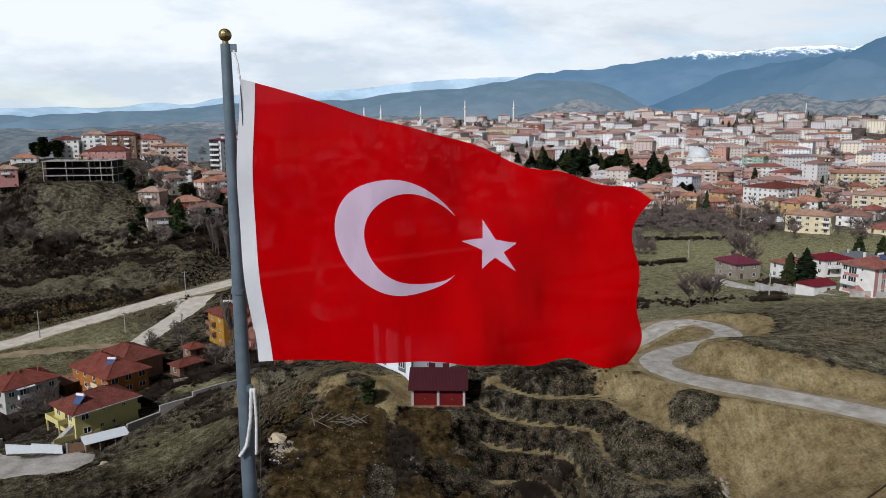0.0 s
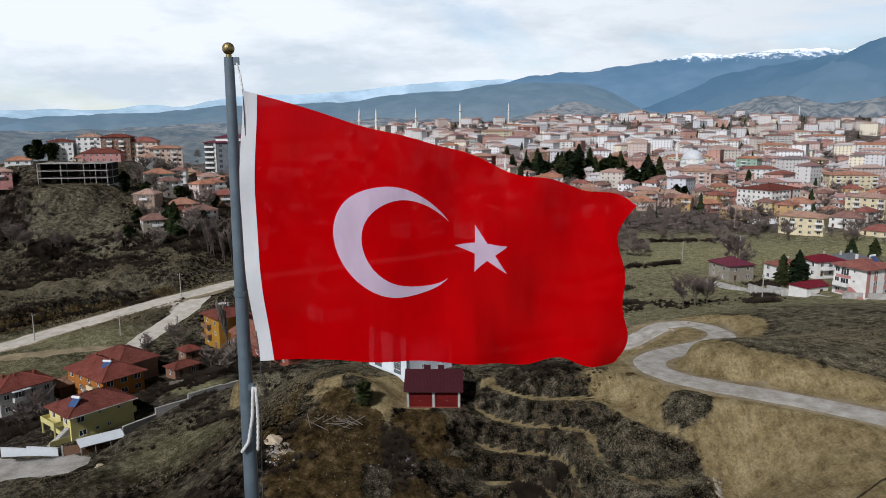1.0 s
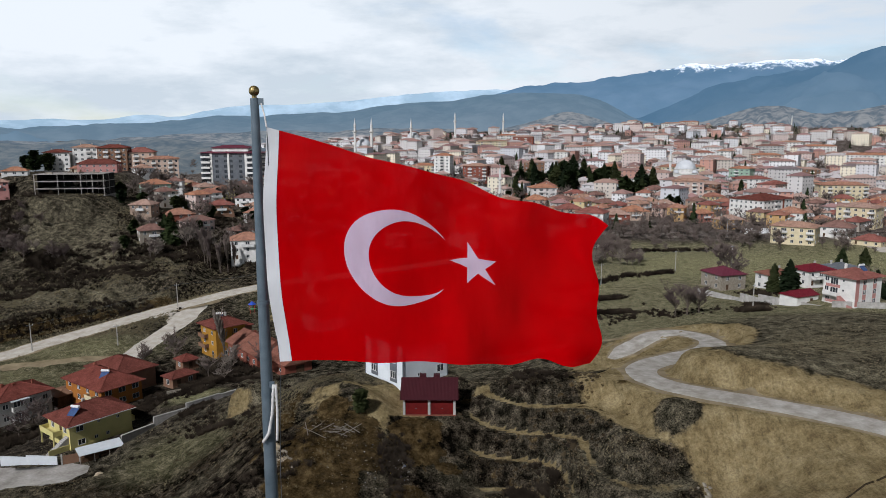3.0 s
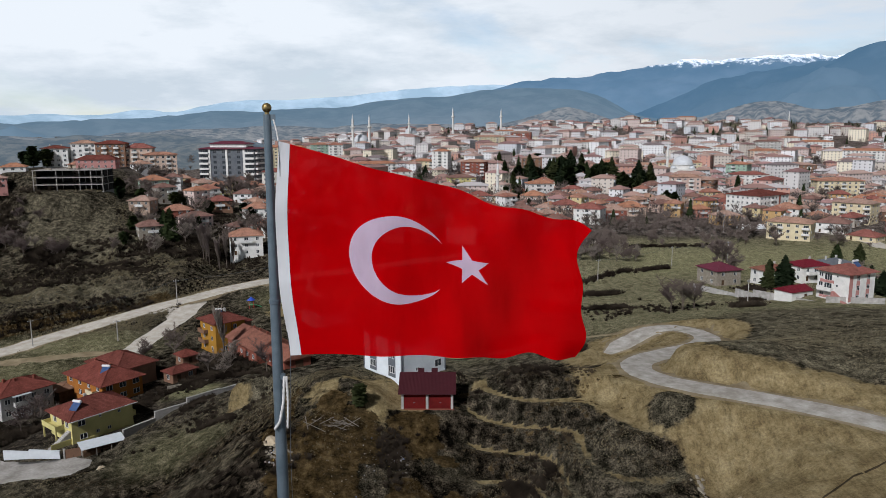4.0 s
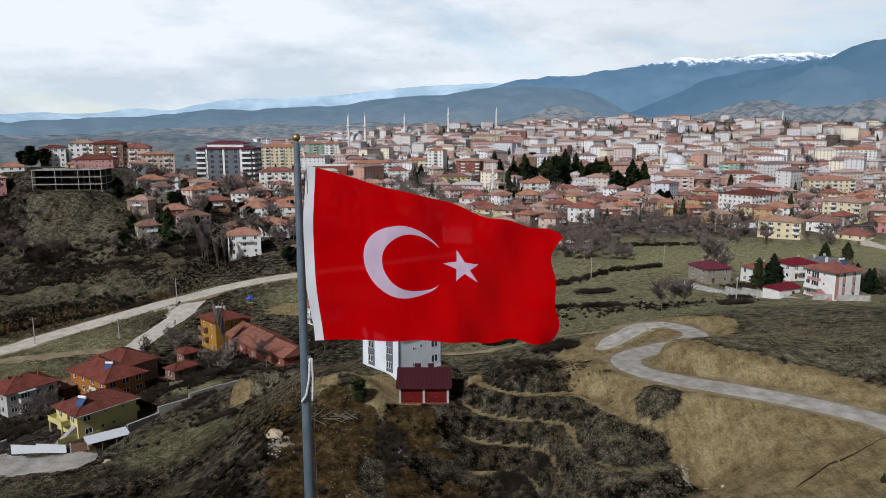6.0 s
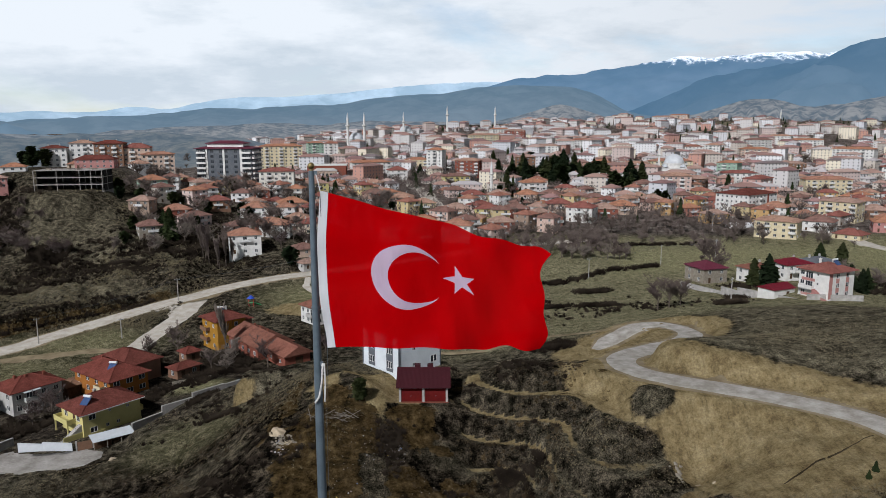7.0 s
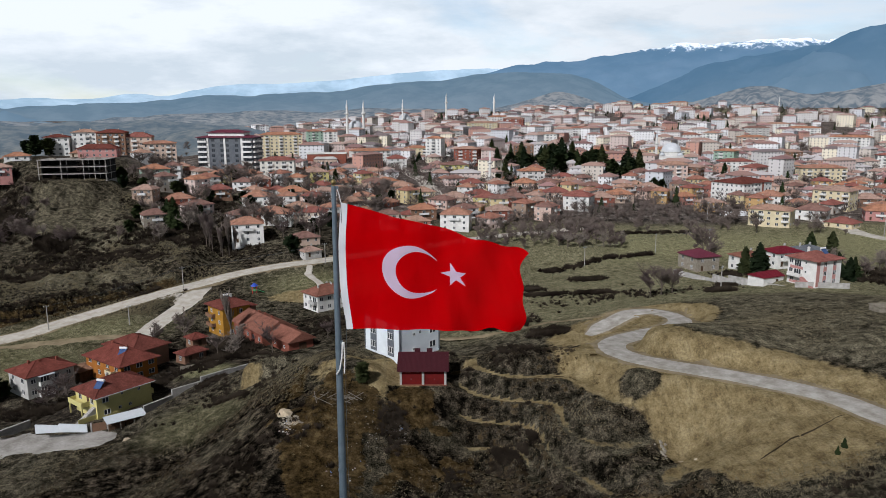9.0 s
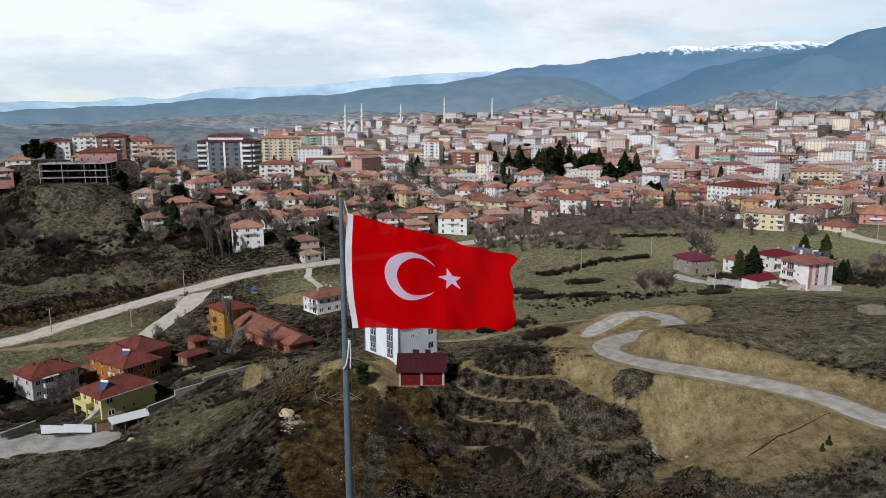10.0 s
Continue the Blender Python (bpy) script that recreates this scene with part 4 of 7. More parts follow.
def cloth(u, v):
    """The place of a point of the cloth, u along the fly and v up the hoist, both in metres from the lower hoist corner."""
    s = max(u, 0) / FLAG_LONG
    along_x = 0.36 + 8.35 * s - 0.25 * s * s
    away = -0.3 + 1.6 * s
    wave = 0.27 * s ** 0.8 * math.sin(1.0 * u + 0.35 * v + 0.6) + 0.14 * s * math.sin(2.15 * u - 0.55 * v) + 0.07 * s * math.sin(4.3 * u + 1.3 * v)
    wave += 0.05 * math.exp(-u / 1.2) * math.sin(2.6 * v)
    lean = 0.10 * (1 - v / FLAG_HIGH) + 0.70 * s * s * v / FLAG_HIGH - 0.22 * math.sin(math.pi * v / FLAG_HIGH) * (1 - s) ** 3
    drop_top, drop_low = 2.62 * s ** 1.05, 0.62 * s ** 1.3
    k = v / FLAG_HIGH
    z = FLAG_HEAD - FLAG_HIGH + v - k * drop_top - (1 - k) * drop_low
    z += 0.10 * s * math.sin(1.7 * u + 0.5) + 0.10 * s * s * math.sin(3.6 * u + 2 * k)
    ripple = s ** 4 * (0.30 * math.sin(5.2 * k + 0.7) + 0.10 * math.sin(13 * k))
    return Vector((along_x + lean + ripple, away + wave, z))


def cloth_normal(u, v):
    e = 0.03
    return (cloth(u + e, v) - cloth(u - e, v)).cross(cloth(u, v + e) - cloth(u, v - e)).normalized()


def cloth_sheet(bm, grid, lift=0.0):
    rows = [[bm.verts.new(cloth(u, v) + (cloth_normal(u, v) * lift if lift else Vector())) for u, v in row] for row in grid]
    for a, b in zip(rows, rows[1:]):
        for k in range(len(a) - 1):
            bm.faces.new((a[k], a[k + 1], b[k + 1], b[k])).smooth = True


def fabric(name, colour, weave, through_light, sheer):
    """Thin woven cloth: light comes through it, and a little of what lies behind shows between its threads."""
    s = Surface(name, 1.0, 0.0, 0.0)
    s.colour(s.mix(0.5, colour, s.ramp(s.noise(1.1, 5, 0.6), [(0.35, 0.82), (0.65, 1.0)]), "MULTIPLY"))
    s.bump(s.noise(1.6, 3, 0.5, (1, 1, 0.45)), 0.7, weave * 3)
    thin = s.t.nodes.new("ShaderNodeBsdfTranslucent")
    thin.inputs["Color"].default_value = (*colour, 1)
    gap = s.t.nodes.new("ShaderNodeBsdfTransparent")
    a, b = s.t.nodes.new("ShaderNodeMixShader"), s.t.nodes.new("ShaderNodeMixShader")
    a.inputs[0].default_value, b.inputs[0].default_value = through_light, sheer
    s.t.links.new(s.shader.outputs[0], a.inputs[1])
    s.t.links.new(thin.outputs[0], a.inputs[2])
    s.t.links.new(a.outputs[0], b.inputs[1])
    s.t.links.new(gap.outputs[0], b.inputs[2])
    s.t.links.new(b.outputs[0], s.t.nodes["Material Output"].inputs["Surface"])
    return s.m


FLAG_RED = fabric("red_flag_cloth", (0.60, 0.0, 0.002), 0.05, 0.48, 0.016)
FLAG_WHITE = fabric("white_flag_cloth", (0.66, 0.55, 0.70), 0.05, 0.4, 0.0)
SLEEVE_WHITE = fabric("white_sleeve_canvas", (0.66, 0.66, 0.68), 0.03, 0.2, 0.0)


def build_flag():
    flag = thing("flag", pose(0, 0, 0), "large red cloth flag with white crescent and star, flying", "flag")
    bm = bmesh.new()
    nu, nv = 150, 90
    cloth_sheet(bm, [[(SLEEVE + (FLAG_LONG - SLEEVE) * i / nu, FLAG_HIGH * j / nv) for i in range(nu + 1)] for j in range(nv + 1)])
    part("field", bm, FLAG_RED, flag, "sheer bright red woven cloth")
    bm = bmesh.new()
    for lift in (0.02, -0.02):
        cloth_sheet(bm, [[(SLEEVE * 1.05 * i / 5, FLAG_HIGH * j / 60) for i in range(6)] for j in range(61)], lift)
    part("hoist_sleeve", bm, SLEEVE_WHITE, flag, "white canvas sleeve along the hoist")
    g = FLAG_HIGH
    c1, r1 = SLEEVE + 0.52 * g, 0.24 * g
    c2, r2 = c1 + 0.06 * g, 0.192 * g
    mid = g / 2 + 0.22
    # the crescent: between the outer circle and the inner one set off towards the fly
    tip = math.acos(max(-1, min(1, (r1 * r1 + (c2 - c1) ** 2 - r2 * r2) / (2 * r1 * (c2 - c1)))))
    bm = bmesh.new()
    for lift in (0.012, -0.012):
        grid = []
        for k in range(121):
            a = tip + (2 * math.pi - 2 * tip) * k / 120
            ox, oy = c1 + r1 * math.cos(a), mid + r1 * math.sin(a)
            b = math.atan2(oy - mid, ox - c2)
            ix, iy = c2 + r2 * math.cos(b), mid + r2 * math.sin(b)
            grid.append([(ox + (ix - ox) * j / 8, oy + (iy - oy) * j / 8) for j in range(9)])
        cloth_sheet(bm, grid, lift)
    part("crescent", bm, FLAG_WHITE, flag, "white crescent sewn into the cloth")
    # the star: one point towards the hoist
    sx, sr = c1 - r1 + 0.585 * g, 0.12 * g
    mid += 0.15
    ring = []
    for k in range(10):
        a = math.pi + k * math.pi / 5
        r = sr if k % 2 == 0 else sr * 0.382
        ring.append((sx + r * math.cos(a), mid + r * math.sin(a)))
    bm = bmesh.new()
    for lift in (0.012, -0.012):
        for k in range(10):
            p, q = ring[k], ring[(k + 1) % 10]
            grid = [[(sx + (p[0] + (q[0] - p[0]) * j / 6 - sx) * i / 8, mid + (p[1] + (q[1] - p[1]) * j / 6 - mid) * i / 8) for j in range(7)] for i in range(1, 9)]
            cloth_sheet(bm, grid, lift)
            core = bm.verts.new(cloth(sx, mid) + cloth_normal(sx, mid) * lift)
            ends = [bm.verts.new(cloth(*grid[0][j]) + cloth_normal(*grid[0][j]) * lift) for j in range(7)]
            for j in range(6):
                bm.faces.new((core, ends[j], ends[j + 1]))
    part("star", bm, FLAG_WHITE, flag, "white five-pointed star sewn into the cloth")


def rope(points, r, material, name, parent, sag=0.0, n=40, twist=0.0):
    bm = bmesh.new()
    pts = []
    for k in range(n + 1):
        s = k / n * (len(points) - 1)
        i = min(int(s), len(points) - 2)
        p = Vector(points[i]).lerp(Vector(points[i + 1]), s - i)
        p.x += sag * math.sin(math.pi * k / n)
        pts.append(p)
    rings = []
    for k, p in enumerate(pts):
        d = (pts[min(k + 1, n)] - pts[max(k - 1, 0)]).normalized()
        u = d.orthogonal().normalized()
        w = d.cross(u)
        f = r * (1 + twist * (k % 2))
        rings.append([bm.verts.new(p + (u * math.cos(c * math.pi / 3) + w * math.sin(c * math.pi / 3)) * f) for c in range(6)])
    for a, b in zip(rings, rings[1:]):
        for c in range(6):
            bm.faces.new((a[c], a[(c + 1) % 6], b[(c + 1) % 6], b[c])).smooth = True
    bm.faces.new(rings[0][::-1])
    bm.faces.new(rings[-1])
    bmesh.ops.recalc_face_normals(bm, faces=bm.faces)
    return part(name, bm, material, parent)


def build_pole():
    pole = thing("flagpole", pose(0, 0, 0), "tall grey-blue tapered steel flagpole with brass ball", "flagpole")
    h = POLE_TOP - POLE_FOOT
    joints = [(POLE_FOOT - 1, 0.26), (POLE_FOOT + h * 0.35, 0.225), (POLE_FOOT + h * 0.62, 0.185), (84.6, 0.145), (POLE_TOP - 0.1, 0.105)]
    part("shaft", turned([(r, z) for z, r in joints], 24), GALVANISED, pole)
    for z, r in joints[1:4]:
        part("joint_collar", turned([(r + 0.012, z - 0.06), (r + 0.022, z - 0.05), (r + 0.022, z + 0.05), (r + 0.006, z + 0.06)], 20), GALVANISED, pole)
    part("base_plate", turned([(0.55, POLE_FOOT - 0.1), (0.55, POLE_FOOT + 0.12), (0.3, POLE_FOOT + 0.14), (0.27, POLE_FOOT + 0.6)], 20), CONCRETE, pole)
    r = 0.13
    part("finial_ball", turned([(0.07, POLE_TOP - 0.12)] + [(r * math.sin(a) + 0.001, POLE_TOP + 0.08 - r * math.cos(a)) for a in
                                                             [0.45 + (math.pi - 0.47) * k / 12 for k in range(13)]], 20), BRASS, pole, "tarnished brass ball")
    part("halyard_block", boxes((0.08, 0.22, -0.03, 0.03, POLE_TOP - 0.26, POLE_TOP - 0.1)), GALVANISED, pole)
    head, foot = cloth(0, FLAG_HIGH), cloth(0, 0)
    rope([(0.16, 0, POLE_TOP - 0.2), (0.26, -0.1, POLE_TOP - 0.5), tuple(head)], 0.018, ROPE_WHITE, "halyard_tail", pole, 0, 14, 0.6)
    rope([tuple(head), (0.33, -0.2, 86), (0.33, -0.25, 84), tuple(foot)], 0.010, ROPE_DARK, "halyard", pole, 0.03)
    rope([tuple(foot), (0.30, -0.12, 80), (0.32, -0.1, POLE_FOOT + 1.2)], 0.008, ROPE_DARK, "halyard", pole)
    # the spare rope, doubled and hung from a cleat below the flag
    part("cleat", boxes((0.12, 0.24, -0.22, -0.1, 82.35, 82.5)), GALVANISED, pole)
    rope([(0.24, -0.24, 82.45), (0.17, -0.25, 81.7), (0.05, -0.25, 81.1), (-0.1, -0.25, 80.85)], 0.038, ROPE_WHITE, "rope_coil", pole, 0.02, 26, 0.35)
    rope([(0.30, -0.24, 82.45), (0.31, -0.25, 81.7), (0.28, -0.25, 80.9)], 0.032, ROPE_WHITE, "rope_coil", pole, 0.01, 24, 0.35)


build_flag()
build_pole()

# ---- the nearest houses ----


def yellow_house():
    w, d, floors, h = 13.4, 9.6, 2, 5.3
    house = thing("house", pose(-76.4, 127.6, 24.5, 0, 0, 54), "lemon yellow two-storey house with hipped red tile roof", "house")
    part("wall", walls(w, d, h, 1.5), PLASTER["yellow"], house)
    part("roof", hip_roof(w, d, 2.5, 0.75), RED_TILES, house).matrix_basis = pose(0, 0, h)
    for s, z, size in ((-4.6, 3.5, (1.5, 1.2)), (-4.4, 0.55, (1.5, 1.2)), (-1.3, 0.9, (0.7, 0.7)), (1.2, 0.9, (0.7, 0.7)), (3.6, 3.9, (0.6, 0.6)), (-0.6, 4.2, (0.5, 0.5))):
        part("window", window_mesh(*size), None, house).matrix_basis = on_face("front", w, d, s, z)
    for s, z in ((-2.6, 3.3), (2.8, 3.3), (2.6, 0.7)):
        part("window", window_mesh(1.3, 1.3), None, house).matrix_basis = on_face("left", w, d, s, z)
    part("balcony", balcony_mesh(6.2, 1.9), PLASTER["yellow"], house).matrix_basis = on_face("left", w, d, -1.6, 2.7)
    part("balcony", balcony_mesh(2.6, 1.6), PLASTER["yellow"], house).matrix_basis = on_face("right", w, d, -1.8, 1.4)
    for s in (-4.4, 1.2):
        part("post", boxes((-0.14, 0.14, -0.14, 0.14, -1.2, 2.6)), PLASTER["yellow"], house).matrix_basis = on_face("left", w, d, s, 0) @ pose(0, -1.7, 0)
    part("door", boxes((-0.5, 0.5, -0.07, 0.02, 0, 2.1)), WOOD_DARK, house).matrix_basis = on_face("left", w, d, 1.0, 2.75)
    part("outside_stair", stair(14, 0.3, 0.196, 1.3), CONCRETE, house, "concrete outside stair up to the balcony").matrix_basis = on_face("left", w, d, 3.6, 0) @ pose(0, -4.2, 0)
    part("stair_wall", boxes((0.66, 0.80, -4.2, 0, -0.4, 1.2)), PLASTER["yellow"], house).matrix_basis = on_face("left", w, d, 3.6, 0)
    solar_heater(house, -5.2, -2.4, h + 1.1, -70, 40)
    chimney(house, -1.0, 0.6, h + 1.9, 0.9)
    part("gutter", boxes((-w / 2 - 0.8, w / 2 + 0.8, -d / 2 - 0.88, -d / 2 - 0.76, -0.2, -0.06)), FRAME_WHITE, house).matrix_basis = pose(0, 0, h)


def awning():
    m = pose(-68.5, 116.0, 24.7, 0, 0, 40)
    a = thing("lean_to", m, "open lean-to with pale metal sheet roof beside yellow house", "shed")
    bm = bmesh.new()
    slab(bm, -4.2, 4.2, -1.9, 1.9, 0, 0.07)
    sheet_roof = part("roof", bm, PALE_SHEET, a)
    sheet_roof.matrix_basis = pose(0, 0, 2.2, 6, 0, 0)
    for x in (-4, -1.4, 1.4, 4):
        for y in (-1.7, 1.7):
            part("post", boxes((x - 0.06, x + 0.06, y - 0.06, y + 0.06, -0.8, 2.05)), WOOD_GREY, a)
    part("stacked_firewood", boxes((-3.6, -0.4, -0.9, 1.3, -0.6, 1.1), (0, 3.4, -0.7, 1.4, -0.6, 0.9), (-3, 2.6, -0.6, 1.2, 1.1, 1.3)), WOOD_DARK, a)


def red_tile_house():
    w, d, h = 10.5, 17.0, 5.2
    house = thing("house", pose(-86.5, 153.0, 23.0, 0, 0, 56), "orange two-storey house with large red tile roof", "house")
    part("wall", walls(w, d, h, 1.5), PLASTER["orange"], house)
    part("roof", hip_roof(w, d, 2.9, 0.8), RED_TILES, house).matrix_basis = pose(0, 0, h)
    windows_on(house, "front", w, d, 3, 2, 2.6, 0.9, (1.7, 1.3))
    windows_on(house, "left", w, d, 4, 2, 2.6, 0.9, (1.3, 1.3))
    part("balcony", balcony_mesh(3.2, 1.4), PLASTER["cream"], house).matrix_basis = on_face("left", w, d, 4.5, 2.6)
    solar_heater(house, -2.4, -4.2, h + 1.5, -60, 40)
    chimney(house, 0.5, -2.5, h + 2.2, 0.8, PLASTER["brick"])
    chimney(house, 0.4, 4.2, h + 2.2, 0.8, PLASTER["brick"])
    wing = part("wing_roof", hip_roof(11, 14, 2.7, 0.7), RED_TILES, house)
    wing.matrix_basis = pose(7.5, 4.6, h + 0.5)
    part("wing_wall", walls(11, 14, h + 0.45, 1.5), PLASTER["brown"], house).matrix_basis = pose(7.5, 4.6, 0)


def grey_house():
    w, d, h = 12.0, 9.8, 6.0
    house = thing("house", pose(-103.6, 144.2, 21.9, 0, 0, 56), "pale grey two-storey house with red tile roof", "house")
    part("wall", walls(w, d, h, 1.5), PLASTER["grey"], house)
    part("roof", hip_roof(w, d, 2.2, 0.7), RED_TILES, house).matrix_basis = pose(0, 0, h)
    windows_on(house, "front", w, d, 4, 2, 2.9, 1.0, (1.2, 1.2), {(1, 1), (0, 1)})
    windows_on(house, "left", w, d, 2, 2, 2.9, 1.0, (1.3, 1.3))
    for z in (0.2, 3.1):
        part("balcony", balcony_mesh(3.6, 1.3), PLASTER["white"], house).matrix_basis = on_face("front", w, d, -1.6, z + 0.1)
        part("balcony_door", window_mesh(2.2, 2.0, 3), None, house).matrix_basis = on_face("front", w, d, -1.6, z + 0.12)
    part("canopy", boxes((-2.0, 2.0, -1.5, 0, 0, 0.14)), PALE_SHEET, house).matrix_basis = on_face("front", w, d, -1.6, 5.6)
    for x, y in ((-2.6, 0.8), (-0.6, -0.6), (3.4, -1.6)):
        chimney(house, x, y, h + 1.4, 0.8, PLASTER["brick"])


def ochre_house():
    w, d, h = 9.6, 9.8, 9.6
    house = thing("house", pose(-68.9, 192.0, 22.8, 0, 0, 46), "tall ochre three-storey house with red tile roof", "house")
    part("wall", walls(w, d, h, 1.5), PLASTER["ochre"], house)
    part("roof", hip_roof(w, d, 2.3, 0.9), RED_TILES, house).matrix_basis = pose(0, 0, h)
    windows_on(house, "left", w, d, 2, 3, 3.1, 1.0, (1.1, 1.2))
    for f, s in ((2, 1.5), (1, 1.5), (0, -2)):
        part("window", window_mesh(1.1, 1.3), None, house).matrix_basis = on_face("front", w, d, s, f * 3.1 + 1.0)
    part("downpipe", boxes((-0.06, 0.06, -0.12, 0, 0, 9.4)), WOOD_DARK, house).matrix_basis = on_face("front", w, d, 0.4, 0)
    chimney(house, 1.6, 1.4, h + 1.4, 1.2)
    chimney(house, -2.8, -1.5, h + 1.0, 1.0, PLASTER["brick"])
    solar_heater(house, -0.6, 0.5, h + 1.6, 150, 45)
    part("annexe_roof", hip_roof(5, 5, 1.2, 0.5), RED_TILES, house).matrix_basis = pose(7.0, 2.0, 7.4)
    part("annexe_wall", walls(5, 5, 7.35, 1.5), PLASTER["brown"], house).matrix_basis = pose(7.0, 2.0, 0)
    for z in (2.9, 6.0):
        part("balcony", balcony_mesh(4.2, 1.3), PLASTER["brown"], house).matrix_basis = on_face("left", w, d, -2.2, z)


def long_red_house():
    house = thing("house", pose(-55.0, 182.5, 24.3, 0, 0, -48), "low brick-red house with long clay tile roof", "house")
    part("wall", walls(19, 11, 4.2, 2.5), PLASTER["brick"], house)
    part("roof", hip_roof(19, 11, 2.9, 0.8, gable=True), CLAY_TILES, house).matrix_basis = pose(0, 0, 4.2)
    for x in (-9.45, 9.3):
        gable = bmesh.new()
        a = [gable.verts.new(p) for p in ((x, -5.5, 4.1), (x, 5.5, 4.1), (x, 0, 6.8))]
        b = [gable.verts.new((v.co.x + 0.15, v.co.y, v.co.z)) for v in a]
        gable.faces.new(a)
        gable.faces.new(b[::-1])
        for k in range(3):
            gable.faces.new((a[k], b[k], b[(k + 1) % 3], a[(k + 1) % 3]))
        part("gable_wall", gable, PLASTER["brick"], house)
    windows_on(house, "front", 19, 11, 5, 1, 2.9, 1.4, (1.2, 1.2))
    windows_on(house, "left", 19, 11, 2, 1, 2.9, 1.4, (1.2, 1.2))
    windows_on(house, "right", 19, 11, 2, 1, 2.9, 1.4, (1.2, 1.2))
    for x in (-4, 0, 4.5):
        chimney(house, x, 0.6, 6.7, 0.6, PLASTER["brick"])
    barn = thing("barn", pose(-43.5, 170.5, 25.0, 0, 0, -48), "small brick-red barn with orange clay tile roof", "barn")
    part("wall", walls(11, 8, 3.4, 3), PLASTER["brick"], barn)
    part("roof", hip_roof(11, 8, 2.2, 0.7, gable=True), CLAY_TILES, barn).matrix_basis = pose(0, 0, 3.4)
    part("barn_door", boxes((-1.2, 1.2, -0.08, 0.02, 0, 2.4), (-0.05, 0.05, -0.1, 0.02, 0, 2.4)), WOOD_DARK, barn).matrix_basis = on_face("right", 11, 8, 0.5, 0.1)
    windows_on(barn, "front", 11, 8, 2, 1, 2.9, 1.0, (0.9, 0.9))


def white_house():
    w, d, h = 13.0, 9.0, 5.9
    house = thing("house", pose(-41.0, 213.5, 25.4, 0, 0, 44), "white two-storey house with orange tile roof", "house")
    part("wall", walls(w, d, h, 1.5), PLASTER["white"], house)
    part("roof", hip_roof(w, d, 2.6, 0.7), CLAY_TILES, house).matrix_basis = pose(0, 0, h)
    windows_on(house, "front", w, d, 4, 2, 2.9, 0.9, (1.3, 1.3))
    windows_on(house, "left", w, d, 3, 2, 2.9, 0.9, (1.1, 1.3), {(1, 2), (0, 2)})
    part("balcony", balcony_mesh(3.4, 1.5), PLASTER["grey"], house).matrix_basis = on_face("left", w, d, 2.6, 2.9)
    for z in (0.1, 3.0):
        part("balcony_door", window_mesh(2.0, 2.1, 2), None, house).matrix_basis = on_face("left", w, d, 2.6, z)
    chimney(house, 0.8, 0.6, h + 2.0, 0.9)
    chimney(house, -3.6, -0.8, h + 1.6, 0.9)
    part("satellite_dish", turned([(0.02, 0), (0.35, 0.05), (0.62, 0.18), (0.6, 0.22), (0.33, 0.1), (0.02, 0.05)], 14), TANK_WHITE, house).matrix_basis = pose(1.6, -0.6, h + 2.6, 55, 0, 30)


def new_building():
    """White block with slate window bands behind the flag."""
    w, d, h = 10.8, 11.6, 8.2
    house = thing("apartment_building", pose(-6.2, 114.6, 43.2, 0, 0, 44), "new white rendered building with slate grey window bands", "building")
    part("wall", walls(w, d, h, 2), PLASTER["cool"], house)
    part("roof", hip_roof(w, d, 1.9, 0.6), RED_TILES, house).matrix_basis = pose(0, 0, h)
    for s in (-2.9, 2.9):
        band = part("window_band", boxes((-1.05, 1.05, -0.045, 0.02, 0.3, h - 0.25)), PLASTER["slate"], house, "slate grey panel with stacked windows")
        band.matrix_basis = on_face("left", w, d, s, 0)
        for z in (1.2, 4.1, 6.4):
            if z < 6:
                part("window", window_mesh(1.7, 1.35, 3), None, band).matrix_basis = pose(0, -0.05, z)
    for s, z, size in ((-1.6, 4.7, (0.8, 0.6)), (0.1, 4.9, (0.6, 0.6)), (3.6, 4.3, (1.6, 1.4)), (3.6, 1.2, (1.6, 1.4)), (-1.6, 1.5, (0.8, 0.6))):
        part("window", window_mesh(*size), None, house).matrix_basis = on_face("front", w, d, s, z)
    for sx, sy in ((-1, -1), (1, -1), (-1, 1)):
        part("corner_trim", boxes((sx * w / 2 - 0.12, sx * w / 2 + 0.12, sy * d / 2 - 0.12, sy * d / 2 + 0.12, 0, h - 0.21)), PLASTER["slate"], house)


